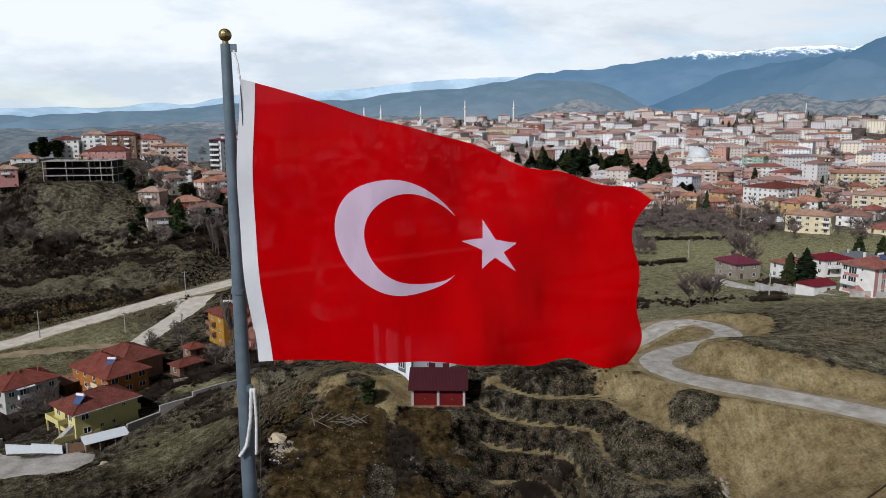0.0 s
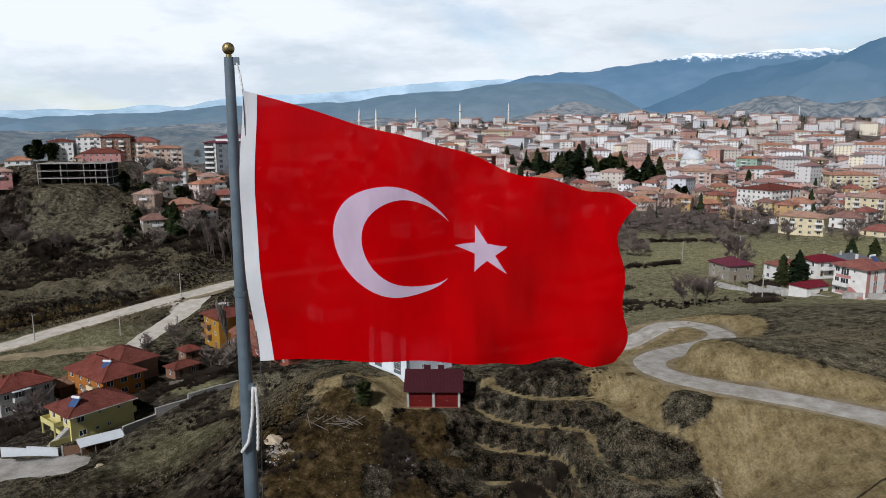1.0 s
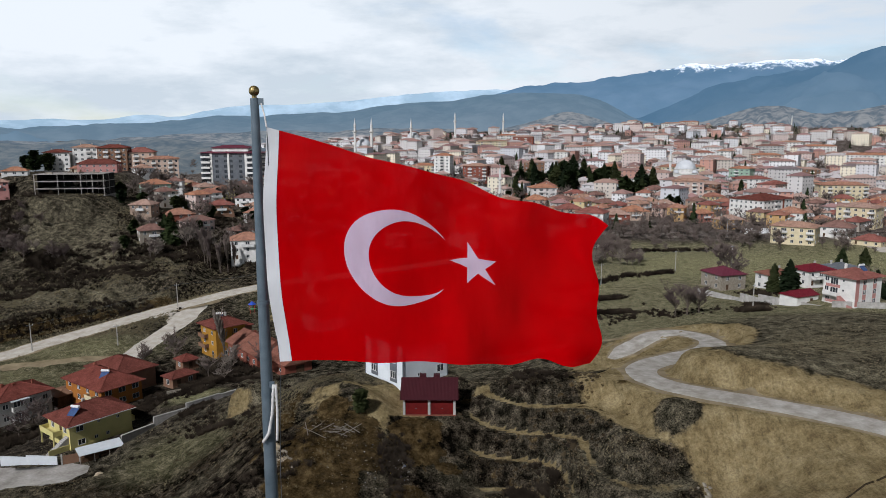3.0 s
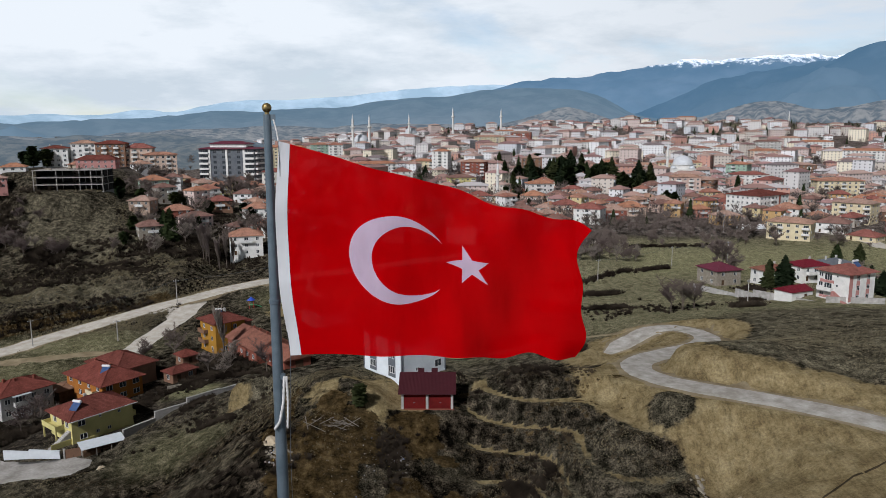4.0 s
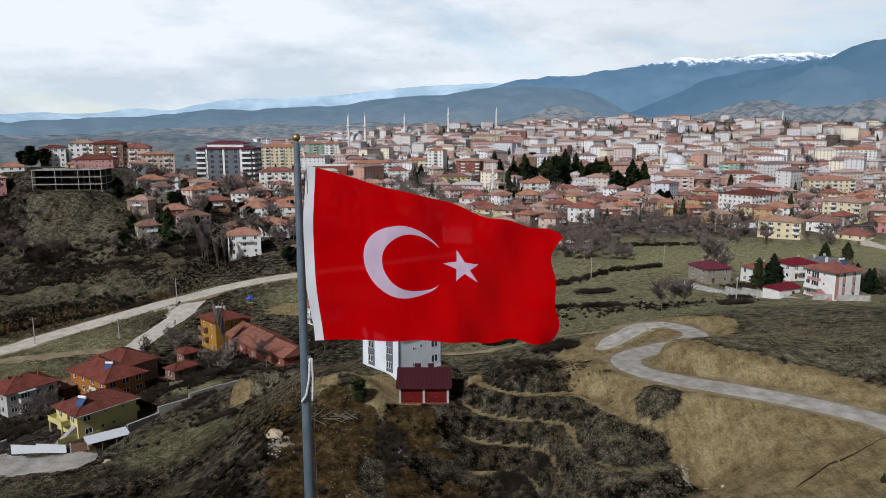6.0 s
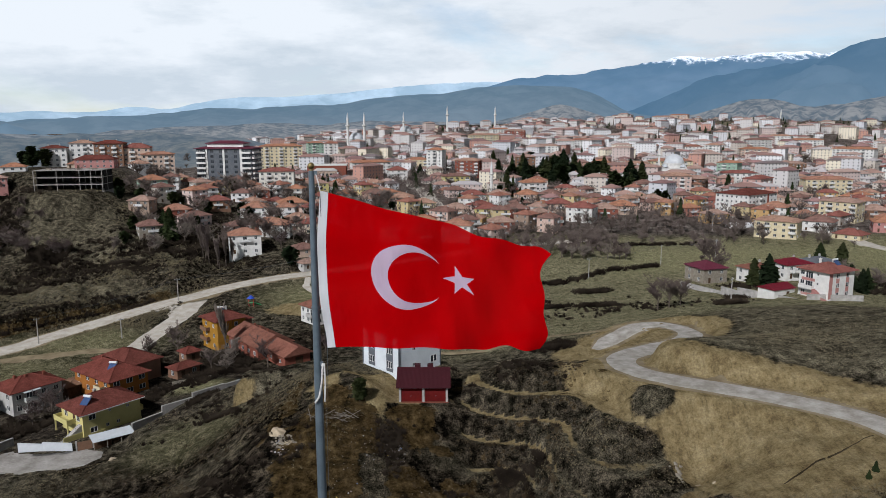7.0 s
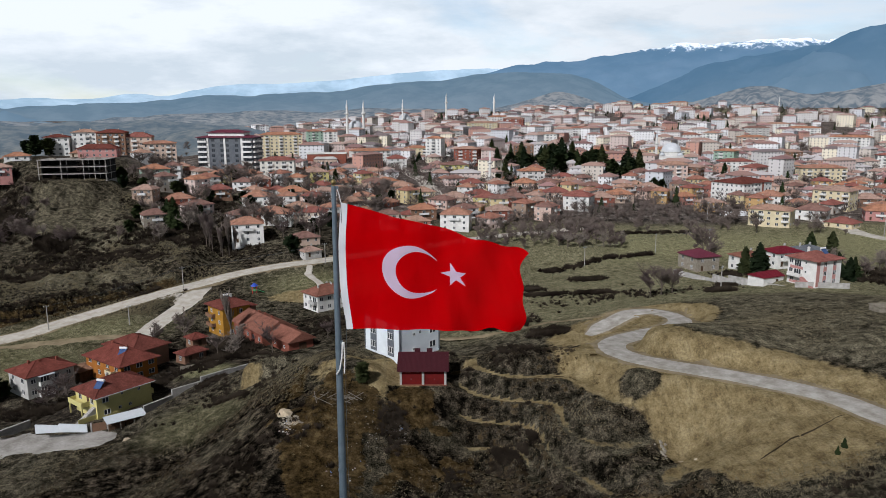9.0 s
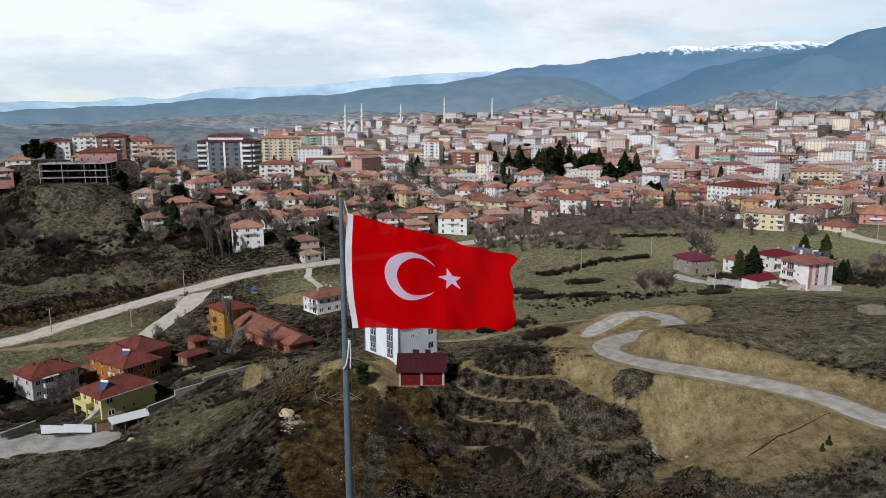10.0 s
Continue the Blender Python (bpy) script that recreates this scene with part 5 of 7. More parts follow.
def red_garage():
    """The barn at the head of the slope: two red doors under a maroon metal roof."""
    w, d, h = 9.0, 6.5, 2.9
    g = thing("garage", pose(-1.0, 101.6, 41.5, 0, 0, 1), "red garage with maroon sheet-metal roof and two doors", "garage")
    part("wall", boxes((-w / 2, w / 2, -d / 2 + 0.3, d / 2, -1.5, h), (-w / 2 - 0.1, w / 2 + 0.1, -d / 2 - 0.1, d / 2 + 0.1, -2.5, -0.02)), PLASTER["brick"], g)
    for x in (-w / 2 + 0.2, 0, w / 2 - 0.2):
        part("pillar", boxes((x - 0.2, x + 0.2, -d / 2, -d / 2 + 0.4, 0, h)), CONCRETE, g)
    part("lintel", boxes((-w / 2, w / 2, -d / 2 + 0.02, -d / 2 + 0.36, h - 0.3, h + 0.02)), CONCRETE, g)
    for x in (-w / 4, w / 4):
        bm = boxes((x - 1.9, x + 1.9, -d / 2 + 0.2, -d / 2 + 0.28, 0.02, h - 0.32))
        door = part("garage_door", bm, PLASTER["red"], g, "dark red ribbed metal door")
        for k in range(9):
            part("rib", boxes((x - 1.85 + k * 0.45, x - 1.77 + k * 0.45, -d / 2 + 0.16, -d / 2 + 0.2, 0.05, h - 0.35)), PLASTER["red"], door)
        part("handle", boxes((x - 0.15, x + 0.15, -d / 2 + 0.1, -d / 2 + 0.16, 1.1, 1.16)), GALVANISED, door)
    bm = bmesh.new()
    for x0 in (-w / 2 - 0.5,):
        rows = [(-d / 2 - 0.6, h - 0.05), (0.9, h + 2.3), (d / 2 + 0.5, h + 0.9)]
        for (y0, z0), (y1, z1) in zip(rows, rows[1:]):
            v = [bm.verts.new(p) for p in ((x0, y0, z0), (-x0, y0, z0), (-x0, y1, z1), (x0, y1, z1))]
            u = [bm.verts.new((q.co.x, q.co.y, q.co.z + 0.09)) for q in v]
            bm.faces.new(v[::-1])
            bm.faces.new(u)
            for k in range(4):
                bm.faces.new((v[k], v[(k + 1) % 4], u[(k + 1) % 4], u[k]))
    top = part("roof", bm, MAROON, g, "maroon ribbed metal roof")
    for k in range(22):
        x = -w / 2 - 0.3 + k * (w + 0.6) / 21
        part("rib", tube(bmesh.new(), (x, -d / 2 - 0.6, h + 0.05), (x, 0.9, h + 2.4), 0.035, 0.035, 4), MAROON, top)
    for x in (-w / 2, w / 2 - 0.15):
        gab = bmesh.new()
        a = [gab.verts.new(p) for p in ((x, -d / 2, h), (x, d / 2, h), (x, d / 2, h + 0.9), (x, 0.9, h + 2.25))]
        b = [gab.verts.new((v.co.x + 0.15, v.co.y, v.co.z)) for v in a]
        gab.faces.new(a)
        gab.faces.new(b[::-1])
        for k in range(4):
            gab.faces.new((a[k], b[k], b[(k + 1) % 4], a[(k + 1) % 4]))
        part("gable_wall", gab, PLASTER["brick"], g)
    for x in (-1.2, 1.2):
        part("vent_box", boxes((x - 0.55, x + 0.55, 1.0, 1.9, h + 1.9, h + 2.8)), MAROON, g)


def pink_white_house():
    w, d, h = 11.4, 10.4, 8.7
    house = thing("house", pose(120.4, 194.8, 38.7, 0, 0, 27), "white three-storey house with pink bands and hipped tile roof", "house")
    part("wall", walls(w, d, h, 2), PLASTER["white"], house)
    part("roof", hip_roof(w, d, 2.1, 0.9), TOWN_TILES, house).matrix_basis = pose(0, 0, h)
    for s in (-1.9, 2.6, -5.0):
        band = part("pink_band", boxes((-0.75, 0.75, -0.04, 0.02, 0.1, h - 0.25)), PLASTER["pink"], house, "pink painted band with windows")
        band.matrix_basis = on_face("front", w, d, s, 0)
        if s > -4:
            for f in range(3):
                part("window", window_mesh(1.2, 1.35), None, band).matrix_basis = pose(0, -0.045, f * 2.9 + 0.9)
    for f in (1, 2):
        part("window", window_mesh(0.6, 0.6, 1), None, house).matrix_basis = on_face("left", w, d, 1.3, f * 2.9 + 1.4)
        part("window", window_mesh(1.3, 1.3), None, house).matrix_basis = on_face("left", w, d, -4.0, f * 2.9 + 0.9)
    part("window", window_mesh(1.3, 1.3), None, house).matrix_basis = on_face("left", w, d, -3.6, 0.8)
    part("balcony", balcony_mesh(4.6, 1.5), PLASTER["white"], house).matrix_basis = on_face("left", w, d, -2.0, 2.9)
    for z in (2.95, 5.85):
        part("balcony_door", window_mesh(2.4, 2.1, 3), None, house).matrix_basis = on_face("left", w, d, -1.6, z)
    for z in (4.9, 7.7):
        part("pink_panel", boxes((-2.3, 2.3, -0.05, 0.02, 0, 0.9)), PLASTER["pink"], house).matrix_basis = on_face("left", w, d, -2.0, z - 4.6 if z < 5 else z - 2.6)
    part("outside_stair", stair(15, 0.3, 0.193, 1.3), PLASTER["pink"], house, "pink outside stair to the first floor").matrix_basis = on_face("left", w, d, 4.9, 0) @ pose(0, -0.66, 0, 0, 0, 90)
    solar_heater(house, 2.2, -2.4, h + 1.3, 0, 40)
    chimney(house, -1.2, 1.6, h + 1.6, 1.3, PLASTER["white"])
    chimney(house, 3.2, 0.4, h + 1.2, 1.0)


def east_cluster():
    """The other houses and walls round the pink and white house."""
    small_house(pose(101, 246.5, 32.3, 0, 0, 19), "stone-walled house with plum metal roof", 10.6, 11.4, 2, PLASTER["stone"], PLUM, 2.3, (2, 2), balcony=False, chimneys=0)
    small_house(pose(119, 243, 32.6, 0, 0, 20), "small white house with clay tile roof among firs", 11, 9, 2, PLASTER["white"], CLAY_TILES, 1.8, (3, 2))
    villa = small_house(pose(134, 248, 33.5, 0, 0, 20), "white villa with crimson roof and terraces", 12, 9, 2, PLASTER["white"], CRIMSON, 1.8, (3, 2), name="villa")
    part("balcony", balcony_mesh(9, 1.8), PLASTER["white"], villa).matrix_basis = on_face("front", 12, 9, 0, 3.0)
    black = small_house(pose(146, 252, 33.5, 0, 0, 20), "white villa with dark roof and long balcony", 11, 9, 2, PLASTER["white"], PLASTER["slate"], 1.6, (3, 2), name="villa", chimneys=2)
    part("balcony", balcony_mesh(10, 1.8), PLASTER["white"], black).matrix_basis = on_face("front", 11, 9, 0, 3.0)
    shed = thing("shed", pose(107.5, 200, 37.3, 0, 0, 26), "low white shed with crimson metal roof", "shed")
    part("wall", boxes((-4.5, 4.5, -3.2, 3.2, -2, 3.0)), PLASTER["white"], shed)
    part("roof", hip_roof(9, 6.4, 1.3, 0.35, 0.1, True), CRIMSON, shed).matrix_basis = pose(0, 0, 3.0)
    part("door", boxes((-0.6, 0.6, -0.07, 0.02, 0, 2.1)), WOOD_DARK, shed).matrix_basis = on_face("front", 9, 6.4, 1.5, 0)
    garden = tagged(new("garden_wall"), "long grey concrete garden wall along the hill", "wall")
    runs = [((88, 235), (97, 219)), ((97, 219), (103, 205)), ((98, 207), (112, 189)), ((112, 189), (128, 187))]
    for (ax, ay), (bx, by) in runs:
        length, ang = math.hypot(bx - ax, by - ay), math.degrees(math.atan2(by - ay, bx - ax))
        z = (spot(ax, ay) + spot(bx, by)) / 2
        bm = boxes((-length / 2, length / 2, -0.15, 0.15, -3.0, 1.7), (-length / 2, length / 2, -0.2, 0.2, 1.7, 1.8))
        part("wall_panel", bm, CONCRETE, garden).matrix_basis = pose((ax + bx) / 2, (ay + by) / 2, z, 0, 0, ang)
    tank = thing("concrete_cistern", pose(99, 119.5, spot(99, 119.5) - 0.3, 0, 0, 8), "broken pale concrete cistern lying on the grass", "cistern")
    part("shell", boxes((-3.2, 3.2, -1.6, -1.3, 0, 1.4), (-3.2, 3.2, 1.3, 1.6, 0, 1.5), (-3.2, -2.9, -1.3, 1.3, 0, 1.4), (2.9, 3.2, -1.3, 1.3, 0, 1.1)), LIME, tank)
    part("cover_slab", boxes((-3.3, 0.6, -1.7, 1.7, 1.52, 1.75)), LIME, tank)


def west_yard():
    """Walls, sheds and the gate round the yellow house."""
    fence = tagged(new("yard_wall"), "low pale blue-white metal and concrete yard wall", "wall")
    runs = [((-87.5, 113.5), (-82, 113.2)), ((-82, 113.2), (-75.5, 112.8))]
    for (ax, ay), (bx, by) in runs:
        length, ang = math.hypot(bx - ax, by - ay), math.degrees(math.atan2(by - ay, bx - ax))
        part("wall_panel", boxes((-length / 2, length / 2, -0.1, 0.1, -1.0, 1.75), (-length / 2, length / 2, -0.15, 0.15, 1.75, 1.85)), PALE_SHEET, fence).matrix_basis = \
            pose((ax + bx) / 2, (ay + by) / 2, spot((ax + bx) / 2, (ay + by) / 2), 0, 0, ang)
    gate = thing("gate", pose(-73.0, 113.2, spot(-73, 113.2), 0, 0, 30), "rusty brown metal yard gate between posts", "gate")
    part("leaf", boxes((-1.4, 0, -0.04, 0.04, 0.05, 1.9), (-1.4, 0, -0.07, -0.04, 0.9, 1.0)), PLASTER["brown"], gate)
    part("leaf", boxes((0.02, 1.4, -0.04, 0.04, 0.05, 1.9), (0.02, 1.4, -0.07, -0.04, 0.9, 1.0)), PLASTER["brown"], gate)
    for x in (-1.6, 1.6):
        part("post", boxes((x - 0.15, x + 0.15, -0.15, 0.15, -0.5, 2.2)), CONCRETE, gate)
    rubble = tagged(new("stone_wall"), "weathered stone boundary wall", "wall")
    for (ax, ay), (bx, by), hgt, mat in (((-112, 122), (-104, 117), 1.6, CONCRETE), ((-104, 117), (-96, 112), 1.6, CONCRETE), ((-96, 112), (-92, 119), 1.4, CONCRETE),
                                         ((-66, 120), (-62, 126.5), 1.5, CONCRETE), ((-62, 126.5), (-57, 132), 1.4, CONCRETE), ((-57, 132), (-51.5, 138.5), 1.4, CONCRETE), ((-51.5, 138.5), (-46, 145), 1.2, CONCRETE),
                                         ((-70, 152), (-60, 158), 0.7, PLASTER["stone"])):
        length, ang = math.hypot(bx - ax, by - ay), math.degrees(math.atan2(by - ay, bx - ax))
        z = (spot(ax, ay) + spot(bx, by)) / 2
        part("wall_panel", boxes((-length / 2, length / 2, -0.2, 0.2, -2.0, hgt), (-length / 2 + .02, length / 2 - .02, -0.24, 0.24, hgt, hgt + 0.1)), mat, rubble).matrix_basis = \
            pose((ax + bx) / 2, (ay + by) / 2, z, 0, 0, ang)
    small_house(pose(-88, 170, 22.6, 0, 0, 50), "old grey cottage with rusty red roof", 8, 7, 1, PLASTER["grey"], RED_TILES, 1.8, (2, 2), balcony=False)
    small_house(pose(-75, 178, 22.7, 0, 0, 48), "small hut with red pyramid roof", 4.5, 4.5, 1, PLASTER["brown"], RED_TILES, 1.4, (1, 1), balcony=False, chimneys=0, name="hut")
    small_house(pose(-97, 153, 22.0, 0, 0, 56), "weathered timber shed with flat roof", 6, 6, 1, WOOD_DARK, PLASTER["brown"], 0.5, (1, 1), balcony=False, chimneys=0, name="shed")
    small_house(pose(-71, 163, 23.2, 0, 0, 54), "low outbuilding with maroon roof", 7, 4.5, 1, PLASTER["brown"], RED_TILES, 1.2, (2, 1), balcony=False, chimneys=0, name="outbuilding")


yellow_house()
awning()
red_tile_house()
grey_house()
ochre_house()
long_red_house()
white_house()
new_building()
red_garage()
pink_white_house()
east_cluster()
west_yard()

# ---- the town ----
TAKEN = [(-76, 128), (-86, 153), (-104, 144), (-69, 192), (-53, 187), (-41, 213), (-6, 114), (120, 195), (101, 246), (119, 243), (134, 248), (146, 252), (-202, 342)]
TAKEN += [(-59 + 51 * k / 20 + side, 678 - 227 * k / 20 - 6) for k in range(21) for side in (-7, 7)]
TONES = {"white": "white", "cool": "cool", "yellow": "yellow", "red": "brick", "brown": "brown", "green": "green", "stone": "stone", "peach": "peach", "brick": "brick",
         "grey": "grey", "cream": "cream", "pink": "pink"}
TONE_WORDS = {"white": "white", "cool": "pale blue-white", "yellow": "lemon yellow", "red": "brick-red", "brown": "brown", "green": "pale green", "stone": "rubble stone",
              "peach": "peach", "brick": "brick-red", "grey": "grey", "cream": "cream", "pink": "pink"}
FLOOR_WORDS = {1: "low", 2: "two-storey", 3: "three-storey", 4: "four-storey", 5: "five-storey", 6: "six-storey", 7: "seven-storey", 8: "eight-storey", 9: "nine-storey"}
turn_of_dice = random.Random(11)


def town_house(x, y, turn, w, floors, tone, z=None):
    TAKEN.append((x, y))
    base = spot(x, y) - 0.2 if z is None else z
    small_house(pose(x, y, base, 0, 0, turn), "%s plastered %s house with clay tile roof" % (TONE_WORDS[tone], FLOOR_WORDS[floors]), w, w * 0.82, floors,
                PLASTER[TONES[tone]], TOWN_TILES, w * 0.20, (3 if w > 9 else 2, 2), group="houses of the town", balcony=floors > 1, sink=4)


def town_block(x, y, turn, w, floors, tone, z=None):
    TAKEN.append((x, y))
    base = spot(x, y) - 0.3 if z is None else z
    n = max(3, int(w / 4.2))
    block(pose(x, y, base, 0, 0, turn), "%s %s apartment block with clay tile roof" % (TONE_WORDS[tone], FLOOR_WORDS[floors]), w, min(14, w * 0.7), floors,
          PLASTER[TONES[tone]], TOWN_TILES, 2.2, (n, 2), "apartment blocks of the town", tuple(range(1, n, 3)))


town_block(-162, 653, 14, 39, 9, "cream")
town_block(-153, 770, 21, 18, 8, "green")
town_block(-133, 756, 10, 15, 8, "white")
town_house(-144, 418, 28, 12, 2, "yellow")
town_house(-118, 414, 20, 12, 2, "red")
town_house(-130, 372, 23, 13, 2, "brown")
town_house(-144, 348, 31, 14, 1, "red")
town_house(-171, 383, 38, 14, 3, "green")
town_house(-138, 302, 33, 12, 2, "stone")
town_house(-107, 367, 6, 15, 2, "white")
town_house(-92, 390, 23, 16, 2, "peach")
town_house(-80, 350, 8, 16, 2, "brick")
town_house(-83, 316, 6, 14, 2, "white")
town_house(-64, 357, 15, 10, 2, "grey")
town_house(-151, 602, 34, 16, 1, "peach")
town_house(-91, 454, 21, 16, 3, "yellow")
town_house(-82, 476, 20, 13, 2, "white")
town_house(-64, 288, 32, 11, 1, "peach")
town_house(-59, 274, 42, 8, 1, "grey")
town_house(-51, 453, 12, 16, 2, "brick")
town_house(-51, 396, 16, 13, 2, "cream")
town_house(-32, 446, -6, 16, 2, "peach")
town_house(-17, 430, 17, 14, 2, "cream")
town_block(-78, 656, 22, 37, 4, "white")
town_block(-16, 674, -18, 16, 7, "white")
town_block(3, 566, 10, 22, 3, "yellow")
town_block(15, 631, -16, 22, 5, "brick")
town_house(16, 484, 11, 16, 2, "white")
town_house(34, 484, -13, 16, 2, "cream")
town_house(24, 417, -20, 14, 2, "yellow")
town_house(4, 415, 5, 16, 2, "peach")
town_house(-14, 366, 13, 14, 2, "brown")
town_house(5, 340, -8, 15, 3, "white")
town_house(29, 366, 3, 14, 2, "brick")
town_house(41, 416, 4, 16, 2, "brick")
town_house(54, 483, -15, 16, 2, "peach")
town_block(66, 626, -5, 18, 6, "brown")
town_house(70, 564, 4, 16, 2, "white")
town_house(71, 484, -27, 16, 2, "cream")
town_house(71, 440, 2, 16, 2, "peach")
town_block(110, 834, -17, 31, 4, "white")
town_house(80, 405, -25, 16, 3, "white")
town_house(96, 420, -3, 16, 2, "brick")
town_house(111, 435, 2, 16, 2, "peach")
town_house(122, 556, -11, 16, 3, "cool")
town_house(142, 666, -1, 16, 3, "peach")
town_block(172, 658, -23, 27, 3, "white")
town_block(207, 663, -6, 39, 4, "cream")
town_house(152, 544, 1, 16, 2, "white")
town_block(174, 521, 3, 27, 3, "peach")
town_house(138, 465, -7, 14, 2, "brick")
town_block(189, 532, -33, 16, 4, "brown")
town_block(251, 608, -6, 29, 3, "white")
town_block(263, 663, -40, 19, 4, "green")
town_block(340, 708, -14, 29, 3, "brown")
town_block(296, 598, -15, 16, 3, "grey")
town_block(293, 541, -6, 34, 4, "cream")
town_house(309, 514, -17, 16, 2, "brown")
town_block(236, 407, -47, 21, 4, "cream")
town_house(261, 417, -19, 16, 2, "brown")
town_house(207, 374, -36, 16, 2, "white")
town_block(178, 360, -35, 21, 3, "cream")
town_house(210, 347, -50, 14, 1, "cream")
town_house(242, 369, -22, 16, 2, "pink")
town_house(205, 427, -35, 16, 2, "white")
town_house(222, 474, -13, 16, 2, "peach")
town_house(240, 540, -12, 16, 2, "brick")
town_block(442, 778, -46, 42, 6, "white")
town_block(465, 942, -15, 42, 4, "white")
town_block(389, 908, -10, 31, 5, "grey")
town_block(352, 827, -12, 31, 4, "peach")
town_block(452, 990, -34, 31, 4, "white")
town_block(430, 818, -11, 17, 4, "cream")
town_block(308, 838, -29, 17, 5, "white")
town_block(288, 850, -8, 21, 4, "white")
town_block(415, 662, -20, 18, 4, "white")
town_block(322, 1242, -14, 27, 5, "white")
town_block(436, 1516, -5, 42, 5, "white")
town_block(518, 1672, -27, 42, 5, "peach")
town_block(166, 925, 1, 30, 4, "white")
town_block(90, 1056, -12, 30, 5, "brick")
town_block(41, 1012, 10, 42, 4, "cream")
town_block(73, 1145, 5, 36, 4, "white")
town_block(-2, 890, 11, 28, 4, "grey")
town_block(-37, 851, 13, 24, 5, "white")
town_block(-36, 705, -7, 23, 3, "cream")
town_house(-49, 612, 17, 16, 3, "white")
town_house(-91, 291, 18, 14, 3, "white")
# the row of blocks on the western plateau
block(pose(-257, 438, 66.3, 0, 0, 20), "white four-storey block with brown ground floor and red roof", 15, 12, 4, PLASTER["white"], RED_TILES, 1.8, (4, 2), "plateau blocks", (1,))
block(pose(-242, 446, 66.3, 0, 0, 16), "tall white gabled block with loggias", 15, 12, 5, PLASTER["white"], TOWN_TILES, 2.0, (4, 2), "plateau blocks", (2,))
block(pose(-224, 446, 66.0, 0, 0, 12), "brown and slate block with plum roof", 18, 12, 5, PLASTER["brown"], RED_TILES, 2.0, (5, 2), "plateau blocks", (1, 3))
block(pose(-209, 452, 63.0, 0, 0, 14), "peach gabled block with narrow loggias", 17, 12, 5, PLASTER["peach"], TOWN_TILES, 3.0, (4, 2), "plateau blocks", (1,))
block(pose(-192, 444, 59.0, 0, 0, 22), "peach five-storey block with brown panels", 20, 13, 5, PLASTER["peach"], TOWN_TILES, 1.6, (6, 2), "plateau blocks", (1, 4))
small_house(pose(-221, 420, 66.3, 0, 0, 10), "long pink two-storey house with red tile roof", 23, 10, 2, PLASTER["pink"], RED_TILES, 2.6, (6, 2), group="plateau blocks", balcony=False, sink=4)
small_house(pose(-254, 388, 63.5, 0, 0, 25), "white two-storey house with clay tile roof", 13, 10, 2, PLASTER["white"], TOWN_TILES, 2.2, (3, 2), group="plateau blocks", sink=4)
small_house(pose(-251, 366, 58.5, 0, 0, 30), "pink two-storey house with clay tile roof", 11, 9, 2, PLASTER["pink"], TOWN_TILES, 2.0, (3, 2), group="plateau blocks", sink=4)
TAKEN.extend(((-257, 438), (-242, 446), (-224, 446), (-209, 452), (-192, 444), (-221, 420), (-254, 388), (-251, 366)))


def tower_block():
    """Eight storeys of white balconies between slate bands, under a stepped plum roof."""
    w, d, floors = 40.0, 18.0, 8
    storey = 3.55
    h = floors * storey
    b = thing("apartment_block", pose(-155.5, 477, 48.6, 0, 0, -6), "tall slate apartment block with white balconies and plum roof", "apartment block")
    part("wall", walls(w, d, h, 4), PLASTER["slate"], b)
    for s in (-12.4, 0, 12.4):
        part("white_band", boxes((-0.7, 0.7, -0.5, 0.05, 0, h - 0.25)), PLASTER["white"], b, "white vertical band").matrix_basis = on_face("front", w, d, s, 0)
    rail = mesh_of("balcony", balcony_mesh(6.6, 1.6, 1.15), PLASTER["white"])
    for f in range(floors):
        for s in (-16, 16.5):
            part("balcony", rail, None, b).matrix_basis = on_face("front", w, d, s, f * storey + 0.2)
            part("balcony_door", window_mesh(5.6, 2.1, 4), None, b).matrix_basis = on_face("front", w, d, s, f * storey + 0.3)
        for s in (-8.5, -2.2, 1.8, 8.5):
            part("window", window_mesh(2.3, 1.9, 2, PLASTER["slate"]), None, b).matrix_basis = on_face("front", w, d, s, f * storey + 0.7)
        for s in (-5, 3):
            part("balcony", rail, None, b).matrix_basis = on_face("right", w, d, s, f * storey + 0.2)
            part("balcony_door", window_mesh(5.0, 2.1, 4), None, b).matrix_basis = on_face("right", w, d, s, f * storey + 0.3)
    part("roof", hip_roof(w, d, 2.0, 1.2), PLUM, b).matrix_basis = pose(0, 0, h)
    part("attic_wall", boxes((-13, 13, -6, 6, 0, 2.4)), PLASTER["white"], b).matrix_basis = pose(0, 0, h + 1.0)
    part("upper_roof", hip_roof(26, 12, 1.8, 1.0), PLUM, b).matrix_basis = pose(0, 0, h + 3.4)
    TAKEN.append((-150, 477))


def school():
    w, d, floors = 31, 24, 4
    s = block(pose(195, 448, 35.6, 0, 0, 35), "white four-storey school with red tile roof", w, d, floors, PLASTER["white"], RED_TILES, 3.0, (8, 7), "", (3,), "school")
    part("red_band", boxes((-0.7, 0.7, -0.3, 0.02, 0, 12)), PLASTER["brick"], s).matrix_basis = on_face("front", w, d, 5.5, 0)
    TAKEN.append((195, 448))


